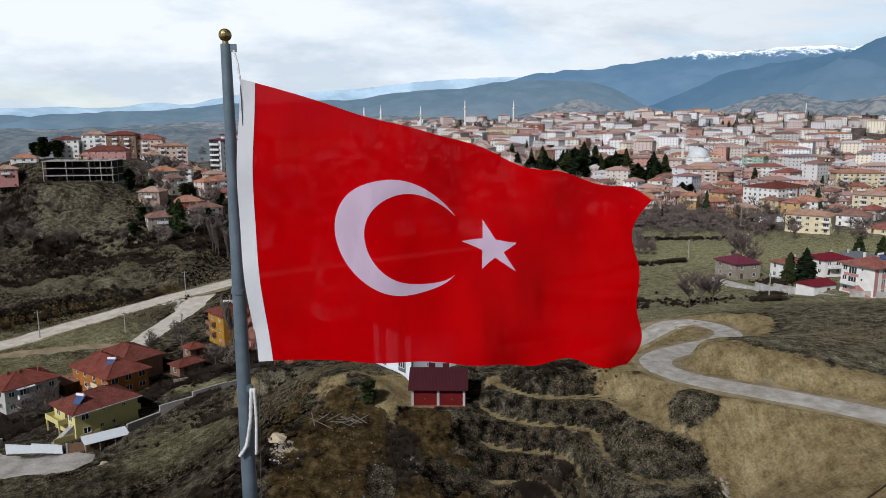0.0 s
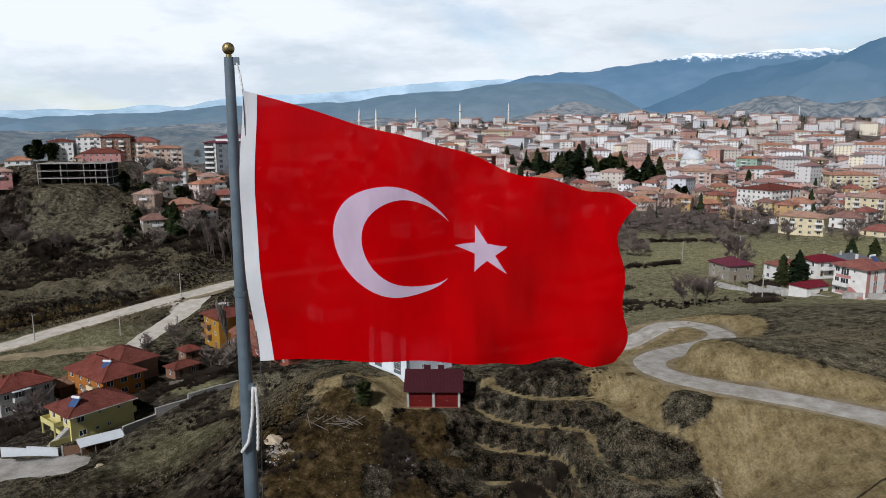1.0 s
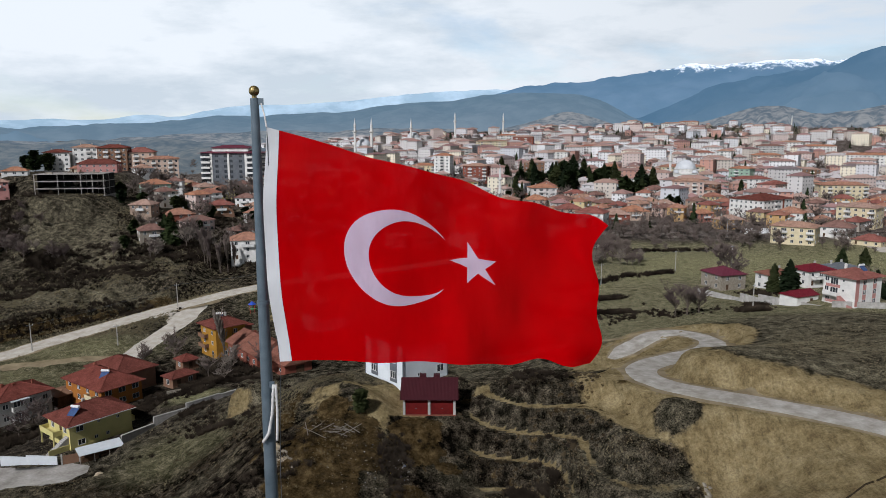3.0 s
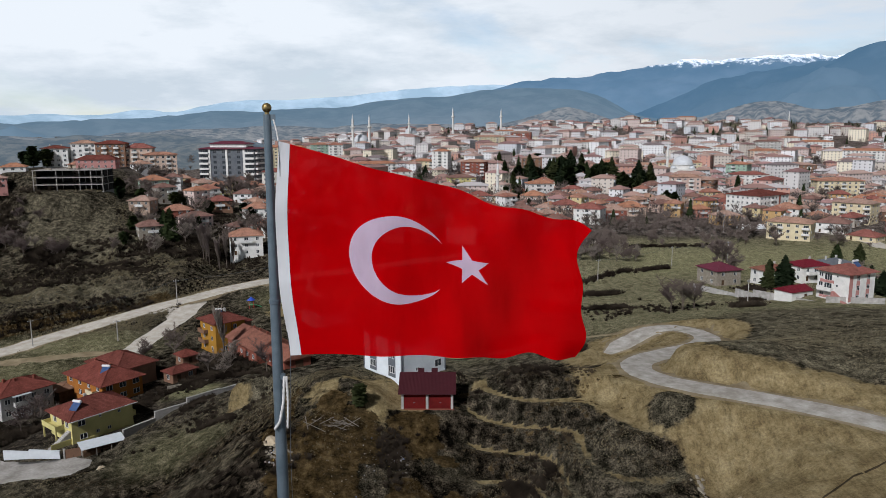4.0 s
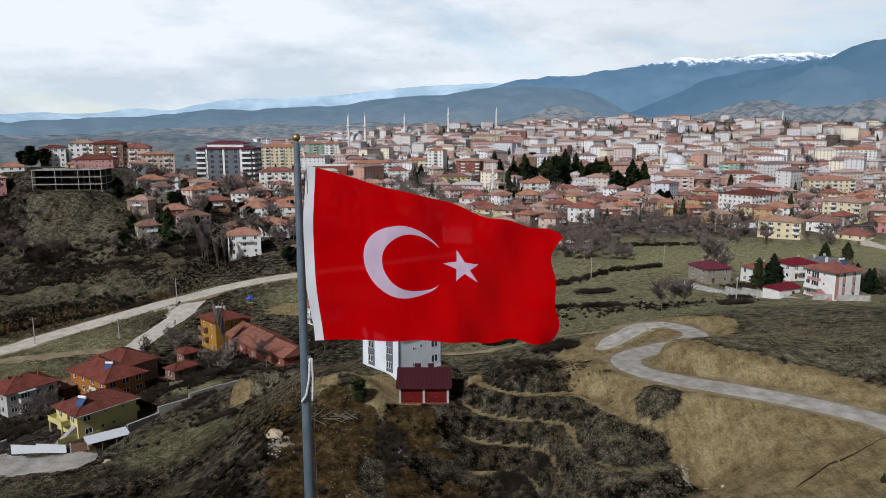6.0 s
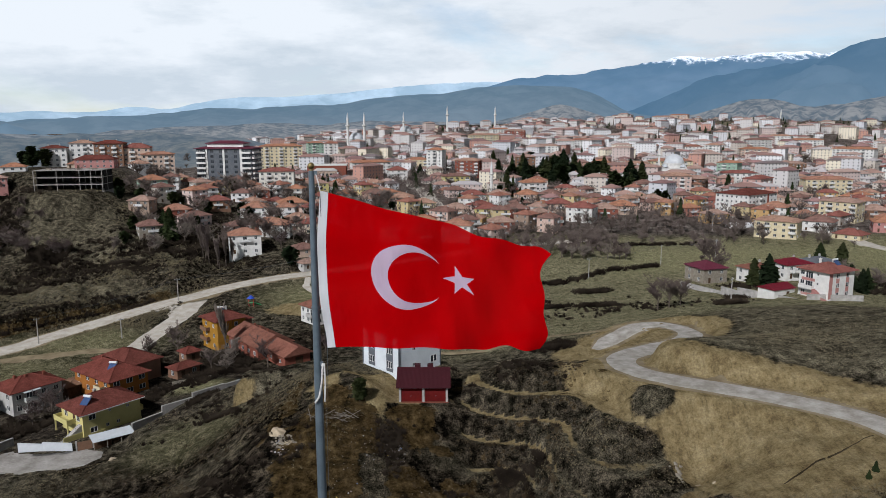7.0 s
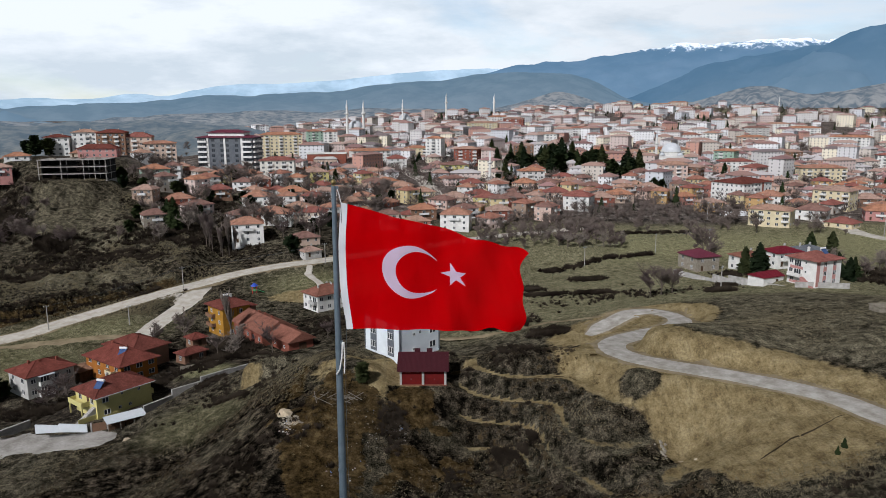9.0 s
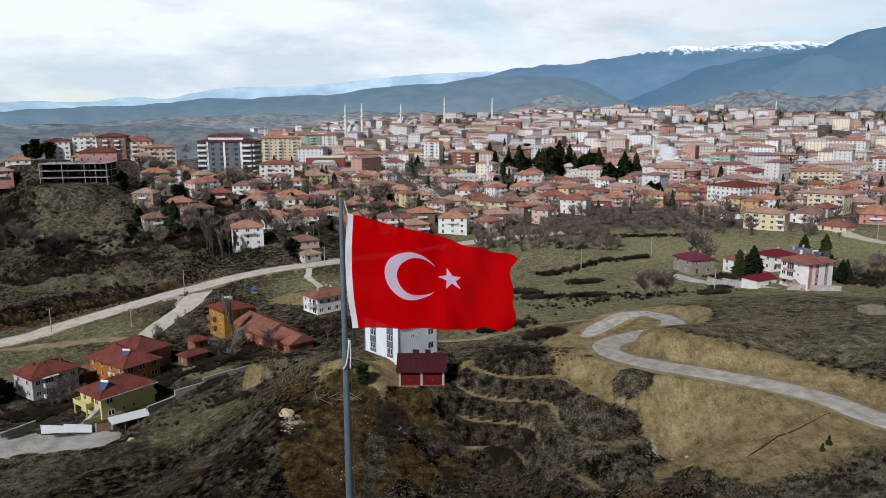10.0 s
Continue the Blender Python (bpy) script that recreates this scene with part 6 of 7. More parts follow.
def brick_hall():
    b = thing("public_hall", pose(-111, 611, spot(-111, 611), 0, 0, 6), "red brick hall with arched front and white roof edge", "hall")
    part("wall", boxes((-17, 17, -8, 8, -3, 12)), PLASTER["brick"], b)
    part("roof_edge", boxes((-17.4, 17.4, -8.4, 8.4, 12, 13)), PLASTER["white"], b)
    part("porch", boxes((-11, 9, -13, -8, -3, 8)), PLASTER["peach"], b)
    part("porch_roof", hip_roof(20, 5, 2, 0.6), PLASTER["grey"], b).matrix_basis = pose(-1, -10.5, 8)
    for k in range(6):
        part("window", window_mesh(1.8, 4.4, 2), None, b).matrix_basis = pose(-9.5 + 3.4 * k, -13, 1.2)
    TAKEN.extend(((-111, 611), (-122, 608), (-100, 606), (-112, 590)))


def unfinished_frame():
    """A bare concrete frame of three storeys on the edge of the bluff."""
    w, d = 34.0, 18.0
    b = thing("unfinished_building", pose(-199, 351, 58.6, 0, 0, 10), "unfinished bare concrete building frame, three open storeys", "building site")
    for f in range(4):
        part("floor_slab", boxes((-w / 2, w / 2, -d / 2, d / 2, -0.3, 0)), OLD_CONCRETE, b).matrix_basis = pose(0, 0, f * 3.7)
    part("footing", boxes((-w / 2, w / 2, -d / 2, d / 2, -6, -0.31)), OLD_CONCRETE, b)
    for f in range(3):
        for i in (0, 2, 4, 5, 6):
            for j in range(3):
                x, y = -w / 2 + 0.3 + i * (w - 0.6) / 6, -d / 2 + 0.3 + j * (d - 0.6) / 2
                part("column", boxes((-0.16, 0.16, -0.16, 0.16, 0, 3.4)), OLD_CONCRETE, b).matrix_basis = pose(x, y, f * 3.7)
        # rear and side walls added near black, so the storeys' shade is painted in
        part("infill_wall", boxes((-w / 2, w / 2, d / 2 - 0.5, d / 2 - 0.3, 0, 3.4)), INSIDE_SHADE, b).matrix_basis = pose(0, 0, f * 3.7)
        for x in (-w / 2 + 0.3, w / 2 - 0.5):
            part("gable_wall", boxes((x, x + 0.2, -d / 2 + 4, d / 2 - 0.5, 0, 3.4)), INSIDE_SHADE, b).matrix_basis = pose(0, 0, f * 3.7)
    for x, y in ((-11, -3), (-3, 2), (4, -4), (9, 1), (12, -4)):
        part("stacked_formwork", boxes((-1.4, 1.4, -0.6, 0.6, 0, 0.7)), WOOD_GREY, b).matrix_basis = pose(x, y, 11.1, 0, 0, x * 17)


def minaret(parent, x, y, z, h, r=1.5):
    m = part("minaret", turned([(r * 1.7, -3), (r * 1.7, 5), (r, 8), (r * 0.92, h * 0.62), (r * 1.75, h * 0.645), (r * 1.8, h * 0.67), (r * 0.85, h * 0.672), (r * 0.8, h * 0.80),
                                (r * 0.95, h * 0.81), (r * 0.9, h * 0.82)], 12), STONE_WHITE, parent, "white stone minaret")
    m.matrix_basis = pose(x, y, z)
    part("spire", turned([(r * 0.9, h * 0.82), (r * 0.55, h * 0.89), (0.06, h)], 12), LEAD, m, "grey lead spire")


def mosque(x, y, turn, r, minarets, h):
    z = spot(x, y)
    m = thing("mosque", pose(x, y, z, 0, 0, turn), "white mosque with grey dome and slim minarets", "mosque")
    a = r * 1.25
    part("prayer_hall", boxes((-a, a, -a, a, -4, r * 1.15), (-a - 0.3, a + 0.3, -a - 0.3, a + 0.3, r * 1.15, r * 1.15 + 0.6)), STONE_WHITE, m)
    part("drum", turned([(r * 1.05, r * 1.15), (r * 1.05, r * 1.6), (r * 1.1, r * 1.62), (r * 1.1, r * 1.68)], 20), STONE_WHITE, m)
    part("dome", turned([(r * math.cos(k * math.pi / 22) + 0.01, r * 1.68 + r * 0.92 * math.sin(k * math.pi / 22)) for k in range(12)], 24), LEAD, m, "grey lead-covered dome")
    part("finial", turned([(0.25, r * 2.58), (0.35, r * 2.68), (0.05, r * 2.9)], 8), BRASS, m)
    for sx, sy in ((-1, -1), (1, -1), (1, 1), (-1, 1)):
        part("small_dome", turned([(r * 0.3 * math.cos(k * math.pi / 12) + 0.01, r * 1.3 + r * 0.3 * math.sin(k * math.pi / 12)) for k in range(7)], 12), LEAD, m).matrix_basis = pose(sx * r * 0.9, sy * r * 0.9, 0)
    for k in range(4):
        for face in ("front", "left", "right"):
            part("window", window_mesh(r * 0.22, r * 0.5, 1), None, m).matrix_basis = on_face(face, 2 * a, 2 * a, (k - 1.5) * a * 0.45, r * 0.35)
    for mx, my in minarets:
        minaret(m, mx, my, 0, h, max(1.1, h / 30))
    TAKEN.append((x, y))


tower_block()
school()
brick_hall()
unfinished_frame()
mosque(199, 624, -15, 8.6, [(-13, -4)], 33)
TAKEN.extend(((196, 606), (192, 592), (205, 606), (188, 612)))
mosque(-134, 960, 8, 9.5, [(-11, -18), (11, -20)], 52)
mosque(-75, 1080, 8, 9, [(-4, -14)], 44)
for mx, my, mh in ((30, 505, 28), (-14, 1250, 48), (74, 1330, 46), (640, 1420, 34), (-215, 800, 34)):
    lone = thing("mosque_tower", pose(mx, my, spot(mx, my) - 1), "single white minaret rising over roofs", "minaret")
    minaret(lone, 0, 0, 0, mh, max(1.1, mh / 28))


def free_place(x, y, gap):
    return all((x - a) ** 2 + (y - b) ** 2 > gap * gap for a, b in TAKEN)


def in_town(x, y):
    """Whether houses stand here: the slopes above the valley road and the plain beyond the fields."""
    if y > 530 or abs(x) > 0.66 * y + 40:
        return False
    if x > 25:
        return y > (368 if x < 62 else 385) and not (62 < x < 150 and y < 420)
    if x > -30:
        return y > 330
    return y > 330 and not (x < -165 and y < 420)


def fill_town():
    protos = [
        small_house(pose(-45, 352, 30), "peach plastered two-storey house with clay tile roof", 11, 9, 2, None, None, 2.4, (3, 2), group="houses of the town", sink=4),
        small_house(pose(-20, 365, 30), "plastered one-storey cottage with clay tile roof", 11, 9, 1, None, None, 2.3, (3, 2), group="houses of the town", balcony=False, sink=4),
        small_house(pose(10, 372, 30), "square two-storey house with pyramid tile roof", 11, 11, 2, None, None, 2.6, (2, 2), group="houses of the town", sink=4),
        small_house(pose(-70, 340, 30), "long two-storey house with gabled tile roof", 14, 9.5, 2, None, None, 2.4, (4, 2), group="houses of the town", gable=False, sink=4, chimneys=2),
        small_house(pose(30, 392, 30), "narrow three-storey house with clay tile roof", 10, 10, 3, None, None, 2.3, (2, 2), group="houses of the town", sink=4),
        block(pose(60, 500, 30), "plastered four-storey block with clay tile roof", 18, 12, 4, None, None, 2.2, (4, 2), "apartment blocks of the town", (1,)),
        block(pose(170, 520, 30), "plastered five-storey block with red roof", 22, 13, 5, None, None, 2.2, (5, 2), "apartment blocks of the town", (1, 3)),
    ]
    for p in protos:
        x, y = p.location.x, p.location.y
        p.matrix_basis = pose(x, y, spot(x, y) - 0.3, 0, 0, turn_of_dice.uniform(-25, 35))
        TAKEN.append((x, y))
    made = 0
    rows = []
    y = 335.0
    while y < 530:
        x = -0.66 * y
        while x < 0.66 * y + 30:
            rows.append((x + turn_of_dice.uniform(-6, 6), y + turn_of_dice.uniform(-6, 6)))
            x += 15 + 0.006 * y
        y += 13.5 + 0.006 * y
    for x, y in rows:
        if not in_town(x, y) or not free_place(x, y, 14.2) or turn_of_dice.random() < 0.12:
            continue
        tall = turn_of_dice.random() < (0.03 if y < 480 else 0.13)
        p = turn_of_dice.choice(protos[5:]) if tall else turn_of_dice.choice(protos[:5])
        copy_thing(p, pose(x, y, spot(x, y) - 0.4, 0, 0, turn_of_dice.uniform(-50, 60)))
        TAKEN.append((x, y))
        made += 1
    return made


fill_town()


def box_into(lists, m, x0, x1, y0, y1, z0, z1):
    k = len(lists[0])
    lists[0].extend((m @ Vector((x, y, z)))[:] for z in (z0, z1) for y in (y0, y1) for x in (x0, x1))
    lists[1].extend(tuple(k + i for i in q) for q in ((0, 2, 3, 1), (4, 5, 7, 6), (0, 1, 5, 4), (1, 3, 7, 5), (3, 2, 6, 7), (2, 0, 4, 6)))


def mesh_from(name, lists, material):
    me = bpy.data.meshes.new(name)
    me.from_pydata(lists[0], [], lists[1])
    me.materials.append(material)
    return me


def far_town():
    """The farther quarters, too many and too far to count: bodies, roofs and window rows."""
    dice = random.Random(5)
    body, tops, glass = ([], []), ([], []), ([], [])
    n = 0
    while n < 1300:
        y = 455 + 1400 * dice.random() ** 1.15
        x = dice.uniform(-0.33, 0.72) * y
        if y < 530 and not in_town(x, y):
            continue
        if y > 1500 and not 0.08 < x / y < 0.5:
            continue
        dense = rough(np.array([x]), np.array([y]), 160.0, 2)[0]
        if y > 1100 and dense < -0.12 or x < -0.22 * y and y > 900 and dice.random() < 0.6:
            continue
        if x > 0.45 * y and y > 950 and dice.random() < 0.75:
            continue
        if not free_place(x, y, 12.5):
            continue
        TAKEN.append((x, y))
        tall = dice.random() < (0.12 if y < 700 else 0.30)
        w, d, floors = (dice.uniform(14, 26), dice.uniform(10, 14), dice.choice((3, 4, 4, 5, 5, 6))) if tall else (dice.uniform(9, 13), dice.uniform(8, 11), dice.choice((1, 2, 2, 3)))
        h = floors * 2.9
        m = pose(x, y, spot(x, y) - 0.3, 0, 0, 10 + dice.uniform(-55, 55))
        box_into(body, m, -w / 2, w / 2, -d / 2, d / 2, -3, h)
        cols = max(2, int(w / 3.4))
        for f in range(floors):
            for c in range(cols):
                sx = (c + 0.5) / cols * w - w / 2
                box_into(glass, m, sx - 0.55, sx + 0.55, -d / 2 - 0.05, -d / 2 + 0.1, f * 2.9 + 1.0, f * 2.9 + 2.2)
            for c in range(2):
                sy = (c + 0.5) / 2 * d - d / 2
                box_into(glass, m, -w / 2 - 0.05, -w / 2 + 0.1, sy - 0.5, sy + 0.5, f * 2.9 + 1.0, f * 2.9 + 2.2)
                box_into(glass, m, w / 2 - 0.1, w / 2 + 0.05, sy - 0.5, sy + 0.5, f * 2.9 + 1.0, f * 2.9 + 2.2)
        a, b, rise = w / 2 + 0.6, d / 2 + 0.6, dice.uniform(1.8, 2.8)
        run = min(a, b)
        k = len(tops[0])
        rim = ((-a, -b), (a, -b), (a, b), (-a, b))
        tops[0].extend((m @ Vector(p))[:] for p in [(*q, h) for q in rim] + [(*q, h - 0.25) for q in rim] + [(-a + run, 0, h + rise), (a - run, 0, h + rise)])
        tops[1].extend(tuple(k + q for q in f) for f in ((0, 1, 9, 8), (2, 3, 8, 9), (1, 2, 9), (3, 0, 8), (4, 5, 1, 0), (5, 6, 2, 1), (6, 7, 3, 2), (7, 4, 0, 3)))
        if dice.random() < 0.5:
            box_into(body, m, w * 0.15, w * 0.15 + 0.8, 0.5, 1.3, h, h + rise + 0.6)
        n += 1
    # wall and roof tones are greyed: distance haze put into the colours
    s = Surface("far_plaster_hazed", 0.9)
    s.colour(s.ramp(s.island(), [(0.0, (0.54, 0.52, 0.51)), (0.2, (0.50, 0.45, 0.40)), (0.35, (0.64, 0.64, 0.65)), (0.5, (0.48, 0.39, 0.36)), (0.62, (0.52, 0.51, 0.52)),
                                 (0.75, (0.45, 0.25, 0.20)), (0.85, (0.66, 0.60, 0.48)), (0.93, (0.50, 0.51, 0.54))], True))
    r = Surface("far_tiles_hazed", 0.9)
    r.colour(r.ramp(r.island(), [(0.0, (0.31, 0.20, 0.165)), (0.18, (0.25, 0.15, 0.13)), (0.40, (0.35, 0.25, 0.215)), (0.58, (0.20, 0.115, 0.11)), (0.70, (0.29, 0.17, 0.16)), (0.80, (0.40, 0.37, 0.37)), (0.92, (0.16, 0.13, 0.13))], True))
    quarter = tagged(new("far_quarter", mesh_from("far_quarter", body, s.m)), "distant crowded houses and blocks of the town", "houses", "", "stuff")
    part("far_roofs", mesh_from("far_roofs", tops, r.m), None, quarter, "clay tile roofs")
    part("far_windows", mesh_from("far_windows", glass, GLASS_FAR), None, quarter, "dark window rows")


far_town()

# ---- trees, scrub, grass and stones ----


def bare_tree_meshes(seed, high=9.5, spread=0.55, slim=False, limbs=11):
    """A leafless tree: a trunk with limbs, and a crown of branchlets and twigs."""
    dice = random.Random(seed)
    trunk, crown = bmesh.new(), bmesh.new()

    def limb(a, d, length, r, depth):
        bend = Vector((dice.uniform(-1, 1), dice.uniform(-1, 1), dice.uniform(-0.1, 0.7))) * 0.28
        mid = a + d * length * 0.5
        d2 = (d + bend).normalized()
        end = mid + d2 * length * 0.5
        if depth <= 1:
            tube(trunk, a, mid, r, r * 0.75, 5, 0, False)
            tube(trunk, mid, end, r * 0.75, r * 0.5, 5, 0, False)
        elif depth == 2:
            tube(crown, a, end, r, r * 0.45, 3, 0, False)
        else:
            u = d2.orthogonal() * max(r, 0.07)
            w = d2.cross(u).normalized() * max(r, 0.07)
            v = [crown.verts.new(p) for p in (a + u, a - u * 0.5 + w, end)]
            crown.faces.new(v)
            v = [crown.verts.new(p) for p in (a - u, a + w * 0.9, end)]
            crown.faces.new(v)
        if depth < 3:
            n = limbs if depth == 0 else (7 if depth == 1 else 6)
            for k in range(n):
                t = dice.uniform(0.35 if depth == 0 else 0.2, 1.0)
                p = a.lerp(mid, t * 2) if t < 0.5 else mid.lerp(end, t * 2 - 1)
                ang = dice.uniform(0, 2 * math.pi)
                out = Vector((math.cos(ang), math.sin(ang), 0))
                up = dice.uniform(0.25, 0.9) if not slim else dice.uniform(1.6, 3.0)
                nd = (out * (spread * 1.8 if not slim else 0.5) + Vector((0, 0, up)) + d2 * 0.45).normalized()
                limb(p, nd, length * dice.uniform(0.42, 0.68) * (1.0 if not slim else 0.72), r * 0.5, depth + 1)

    limb(Vector((0, 0, -0.4)), Vector((0, 0, 1)), high * (0.55 if not slim else 0.95), high * 0.022, 0)
    return mesh_of("trunk", trunk, BARK), mesh_of("crown", crown, TWIG)


def conifer_meshes(seed, high=10.0, wide=3.7, bushy=False):
    """A fir or cypress: whorls of drooping sprays of needles with gaps between them."""
    dice = random.Random(seed)
    trunk, crown = bmesh.new(), bmesh.new()
    tube(trunk, (0, 0, -0.5), (0, 0, high * 0.92), high * 0.022, 0.03, 6)
    n = 1500
    for k in range(n):
        t = (k + dice.random()) / n
        z = high * (0.08 + 0.92 * t)
        reach = wide * ((0.06 + 0.94 * (1 - t) ** 0.75) * min(1, 0.55 + 2.2 * t) if not bushy else math.sin(math.pi * min(1, 0.12 + 0.86 * t)) ** 0.7) * dice.uniform(0.5, 1.08)
        ang = k * 2.39996 + dice.uniform(-0.3, 0.3)
        reach *= 0.82 + 0.26 * math.sin(2 * ang + 7 * t + seed) + 0.16 * math.sin(5 * ang - 17 * t + 2 * seed)
        out = Vector((math.cos(ang), math.sin(ang), dice.uniform(-0.45, 0.15) if not bushy else dice.uniform(-0.1, 0.6)))
        tip = Vector((0, 0, z)) + out * reach
        root = Vector((0, 0, z + 0.1 * reach)) + out * reach * 0.35
        side = out.cross(Vector((0, 0, 1))).normalized() * (0.22 + 0.13 * reach) * dice.uniform(0.7, 1.3)
        lift = Vector((0, 0, 0.18 * reach * dice.uniform(-1, 1)))
        mid = root.lerp(tip, 0.55)
        v = [crown.verts.new(p) for p in (root, mid + side + lift, tip, mid - side - lift)]
        crown.faces.new(v[:3])
        crown.faces.new((v[0], v[2], v[3]))
    return mesh_of("trunk", trunk, BARK), mesh_of("crown", crown, NEEDLE)


def tree_of(meshes, name, label, group, x, y, scale, turn, tall=1.0):
    t = thing(name, on_ground(x, y, turn, 0.1) @ Matrix.Diagonal((scale, scale, scale * tall, 1)), label, "tree", group)
    part("trunk", meshes[0], None, t)
    part("crown", meshes[1], None, t)
    return t


BARE = [bare_tree_meshes(s, 10.0, sp) for s, sp in ((1, 0.55), (2, 0.7), (3, 0.6), (4, 0.5), (5, 0.75))]
POPLAR = [bare_tree_meshes(s, 11.0, 0.4, True, 36) for s in (21, 22)]
FIR = [conifer_meshes(s) for s in (31, 32, 33)]
PINE = [conifer_meshes(s, 8.0, 3.2, True) for s in (41, 42)]
grow = random.Random(77)


FAR_WOODS = []


def bare(x, y, size=1.0):
    if y > 318:    # past the orchard's near rows the trees run together
        k = size * grow.uniform(1.15, 1.7)
        FAR_WOODS.append((grow.choice(BARE), on_ground(x, y, grow.uniform(0, 360), 0.1) @ Matrix.Scale(k, 4)))
        return
    tree_of(grow.choice(BARE), "bare_tree", "leafless grey-brown tree with fine twigs", "bare trees", x, y, size * grow.uniform(1.15, 1.7), grow.uniform(0, 360))


def fir(x, y, size=1.0, tall=1.0):
    tree_of(grow.choice(FIR), "fir_tree", "dark green pointed fir tree", "conifers", x, y, size * grow.uniform(0.9, 1.1), grow.uniform(0, 360), tall)


def pine(x, y, size=1.0):
    tree_of(grow.choice(PINE), "pine_tree", "dark green broad pine tree", "conifers", x, y, size * grow.uniform(0.9, 1.1), grow.uniform(0, 360))


def poplar(x, y, size=1.0):
    tree_of(grow.choice(POPLAR), "poplar_tree", "slim leafless grey poplar", "poplars", x, y, size * grow.uniform(0.9, 1.1), grow.uniform(0, 360))


# trees that stand out
pine(-12.2, 95, 0.55)
pine(-113, 134, 1.3)
fir(-128, 299, 1.7)
fir(-132, 302, 1.4)
pine(-66, 272, 1.0)
pine(-265, 425, 1.7)
pine(-258, 428, 1.5)
pine(-272, 428, 1.3)
fir(57.6, 59.3, 0.15)
fir(59.1, 60.5, 0.16)
pine(-110, 138, 0.6)
for x, y, s in ((116, 226, 1.25), (119, 231, 1.2), (113, 231, 1.0), (152, 262, 1.35), (163, 266, 1.1), (138, 206, 1.0), (133, 204, 0.9), (143, 212, 0.9)):
    fir(x, y, s)
poplar(-64, 178, 1.0)
for x, y, s in ((70, 188, 1.1), (66, 186, 0.8), (74, 190, 0.7), (108, 262, 1.2), (114, 266, 1.0), (123, 300, 0.9)):
    bare(x, y, s)
for k in range(10):
    poplar(-101 + grow.uniform(-5, 9), 279 + grow.uniform(-4, 3), 0.9)
# orchard on the plain
for k in range(130):
    bare(grow.uniform(16, 86), grow.uniform(296, 362), 0.55)
for k in range(150):    # hedged gardens at the town's edge
    x, y = grow.uniform(58, 215), grow.gauss(372, 24)
    if y > 322 and free_place(x, y, 8):
        bare(x, y, grow.uniform(0.35, 0.75))
# wooded slope of the western quarter
for k in range(260):
    x, y = grow.uniform(-200, -30), grow.uniform(268, 450)
    if y > 255 - 0.2 * (x + 40) and free_place(x, y, 7) and not (x < -150 and y < 345) and not (x > -125 and y < 292):
        (bare if grow.random() < 0.80 else pine)(x, y, grow.uniform(0.7, 1.15))
for k in range(40):
    bare(grow.gauss(-210, 12), min(318, grow.gauss(290, 18)), 0.6)
for k in range(8):
    bare(grow.gauss(-176, 5), grow.gauss(281, 4), 0.55)
# gardens round the valley houses
for x, y, s in ((-64, 165, 0.7), (-60, 172, 0.7), (-58, 160, 0.6), (-48, 165, 0.7), (-92, 134, 0.6), (-96, 138, 0.6), (-28, 190, 0.7), (-24, 182, 0.6), (-20, 196, 0.7), (-33, 172, 0.5), (-81, 184, 0.7), (-88, 178, 0.6), (-95, 131, 0.5), (-31, 203, 0.6)):
    bare(x, y, s)
# trees among the town's houses
count = 0
while count < 70:
    y = 340 + 520 * grow.random()
    x = grow.uniform(-0.62, 0.66) * y
    if (in_town(x, y) or y > 530) and free_place(x, y, 8.0):
        bare(x, y, grow.uniform(0.7, 1.15))
        count += 1
for k in range(22):
    bare(grow.uniform(150, 200), grow.uniform(218, 252), grow.uniform(0.4, 0.6))
# the dark grove in the middle of the town
for k in range(85):
    x, y = grow.gauss(94, 30), grow.gauss(592, 36)
    if free_place(x, y, 7):
        (fir if grow.random() < 0.4 else pine)(x, y, grow.uniform(1.2, 2.5))
for x, y, s in ((143, 470, 1.3), (150, 473, 1.1), (147, 466, 1.2), (44, 500, 1.2), (52, 498, 1.3), (36, 502, 1.1), (47, 440, 1.0), (285, 560, 1.2), (292, 566, 1.1), (230, 575, 1.1), (-95, 470, 1.2), (-88, 466, 1.2), (-80, 470, 1.1),
                (-100, 462, 1.0), (-178, 400, 1.1), (-30, 640, 1.1), (-36, 644, 1.0)):
    (fir if grow.random() < 0.5 else pine)(x, y, s)


def join_woods(name, which, material):
    co, loops, starts, base, count = [], [], [], 0, 0
    for meshes, m in FAR_WOODS:
        me = meshes[which]
        v = np.empty(len(me.vertices) * 3, np.float32)
        me.vertices.foreach_get("co", v)
        a = np.array(m)
        co.append(v.reshape(-1, 3) @ a[:3, :3].T + a[:3, 3])
        q = np.empty(len(me.loops), np.int32)
        me.loops.foreach_get("vertex_index", q)
        p = np.empty(len(me.polygons), np.int32)
        me.polygons.foreach_get("loop_start", p)
        loops.append(q + base)
        starts.append(p + count)
        base, count = base + len(me.vertices), count + len(q)
    co, loops, starts = np.concatenate(co), np.concatenate(loops), np.concatenate(starts)
    out = bpy.data.meshes.new(name)
    out.vertices.add(len(co))
    out.vertices.foreach_set("co", co.ravel().astype(np.float32))
    out.loops.add(len(loops))
    out.loops.foreach_set("vertex_index", loops)
    out.polygons.add(len(starts))
    out.polygons.foreach_set("loop_start", starts)
    out.update(calc_edges=True)
    out.materials.append(material)
    return out


woods = tagged(new("bare_woods", join_woods("branches", 1, TWIG)), "leafless grey-brown trees among houses and orchards", "trees", "", "stuff")
part("trunks", join_woods("trunks", 0, BARK), None, woods)


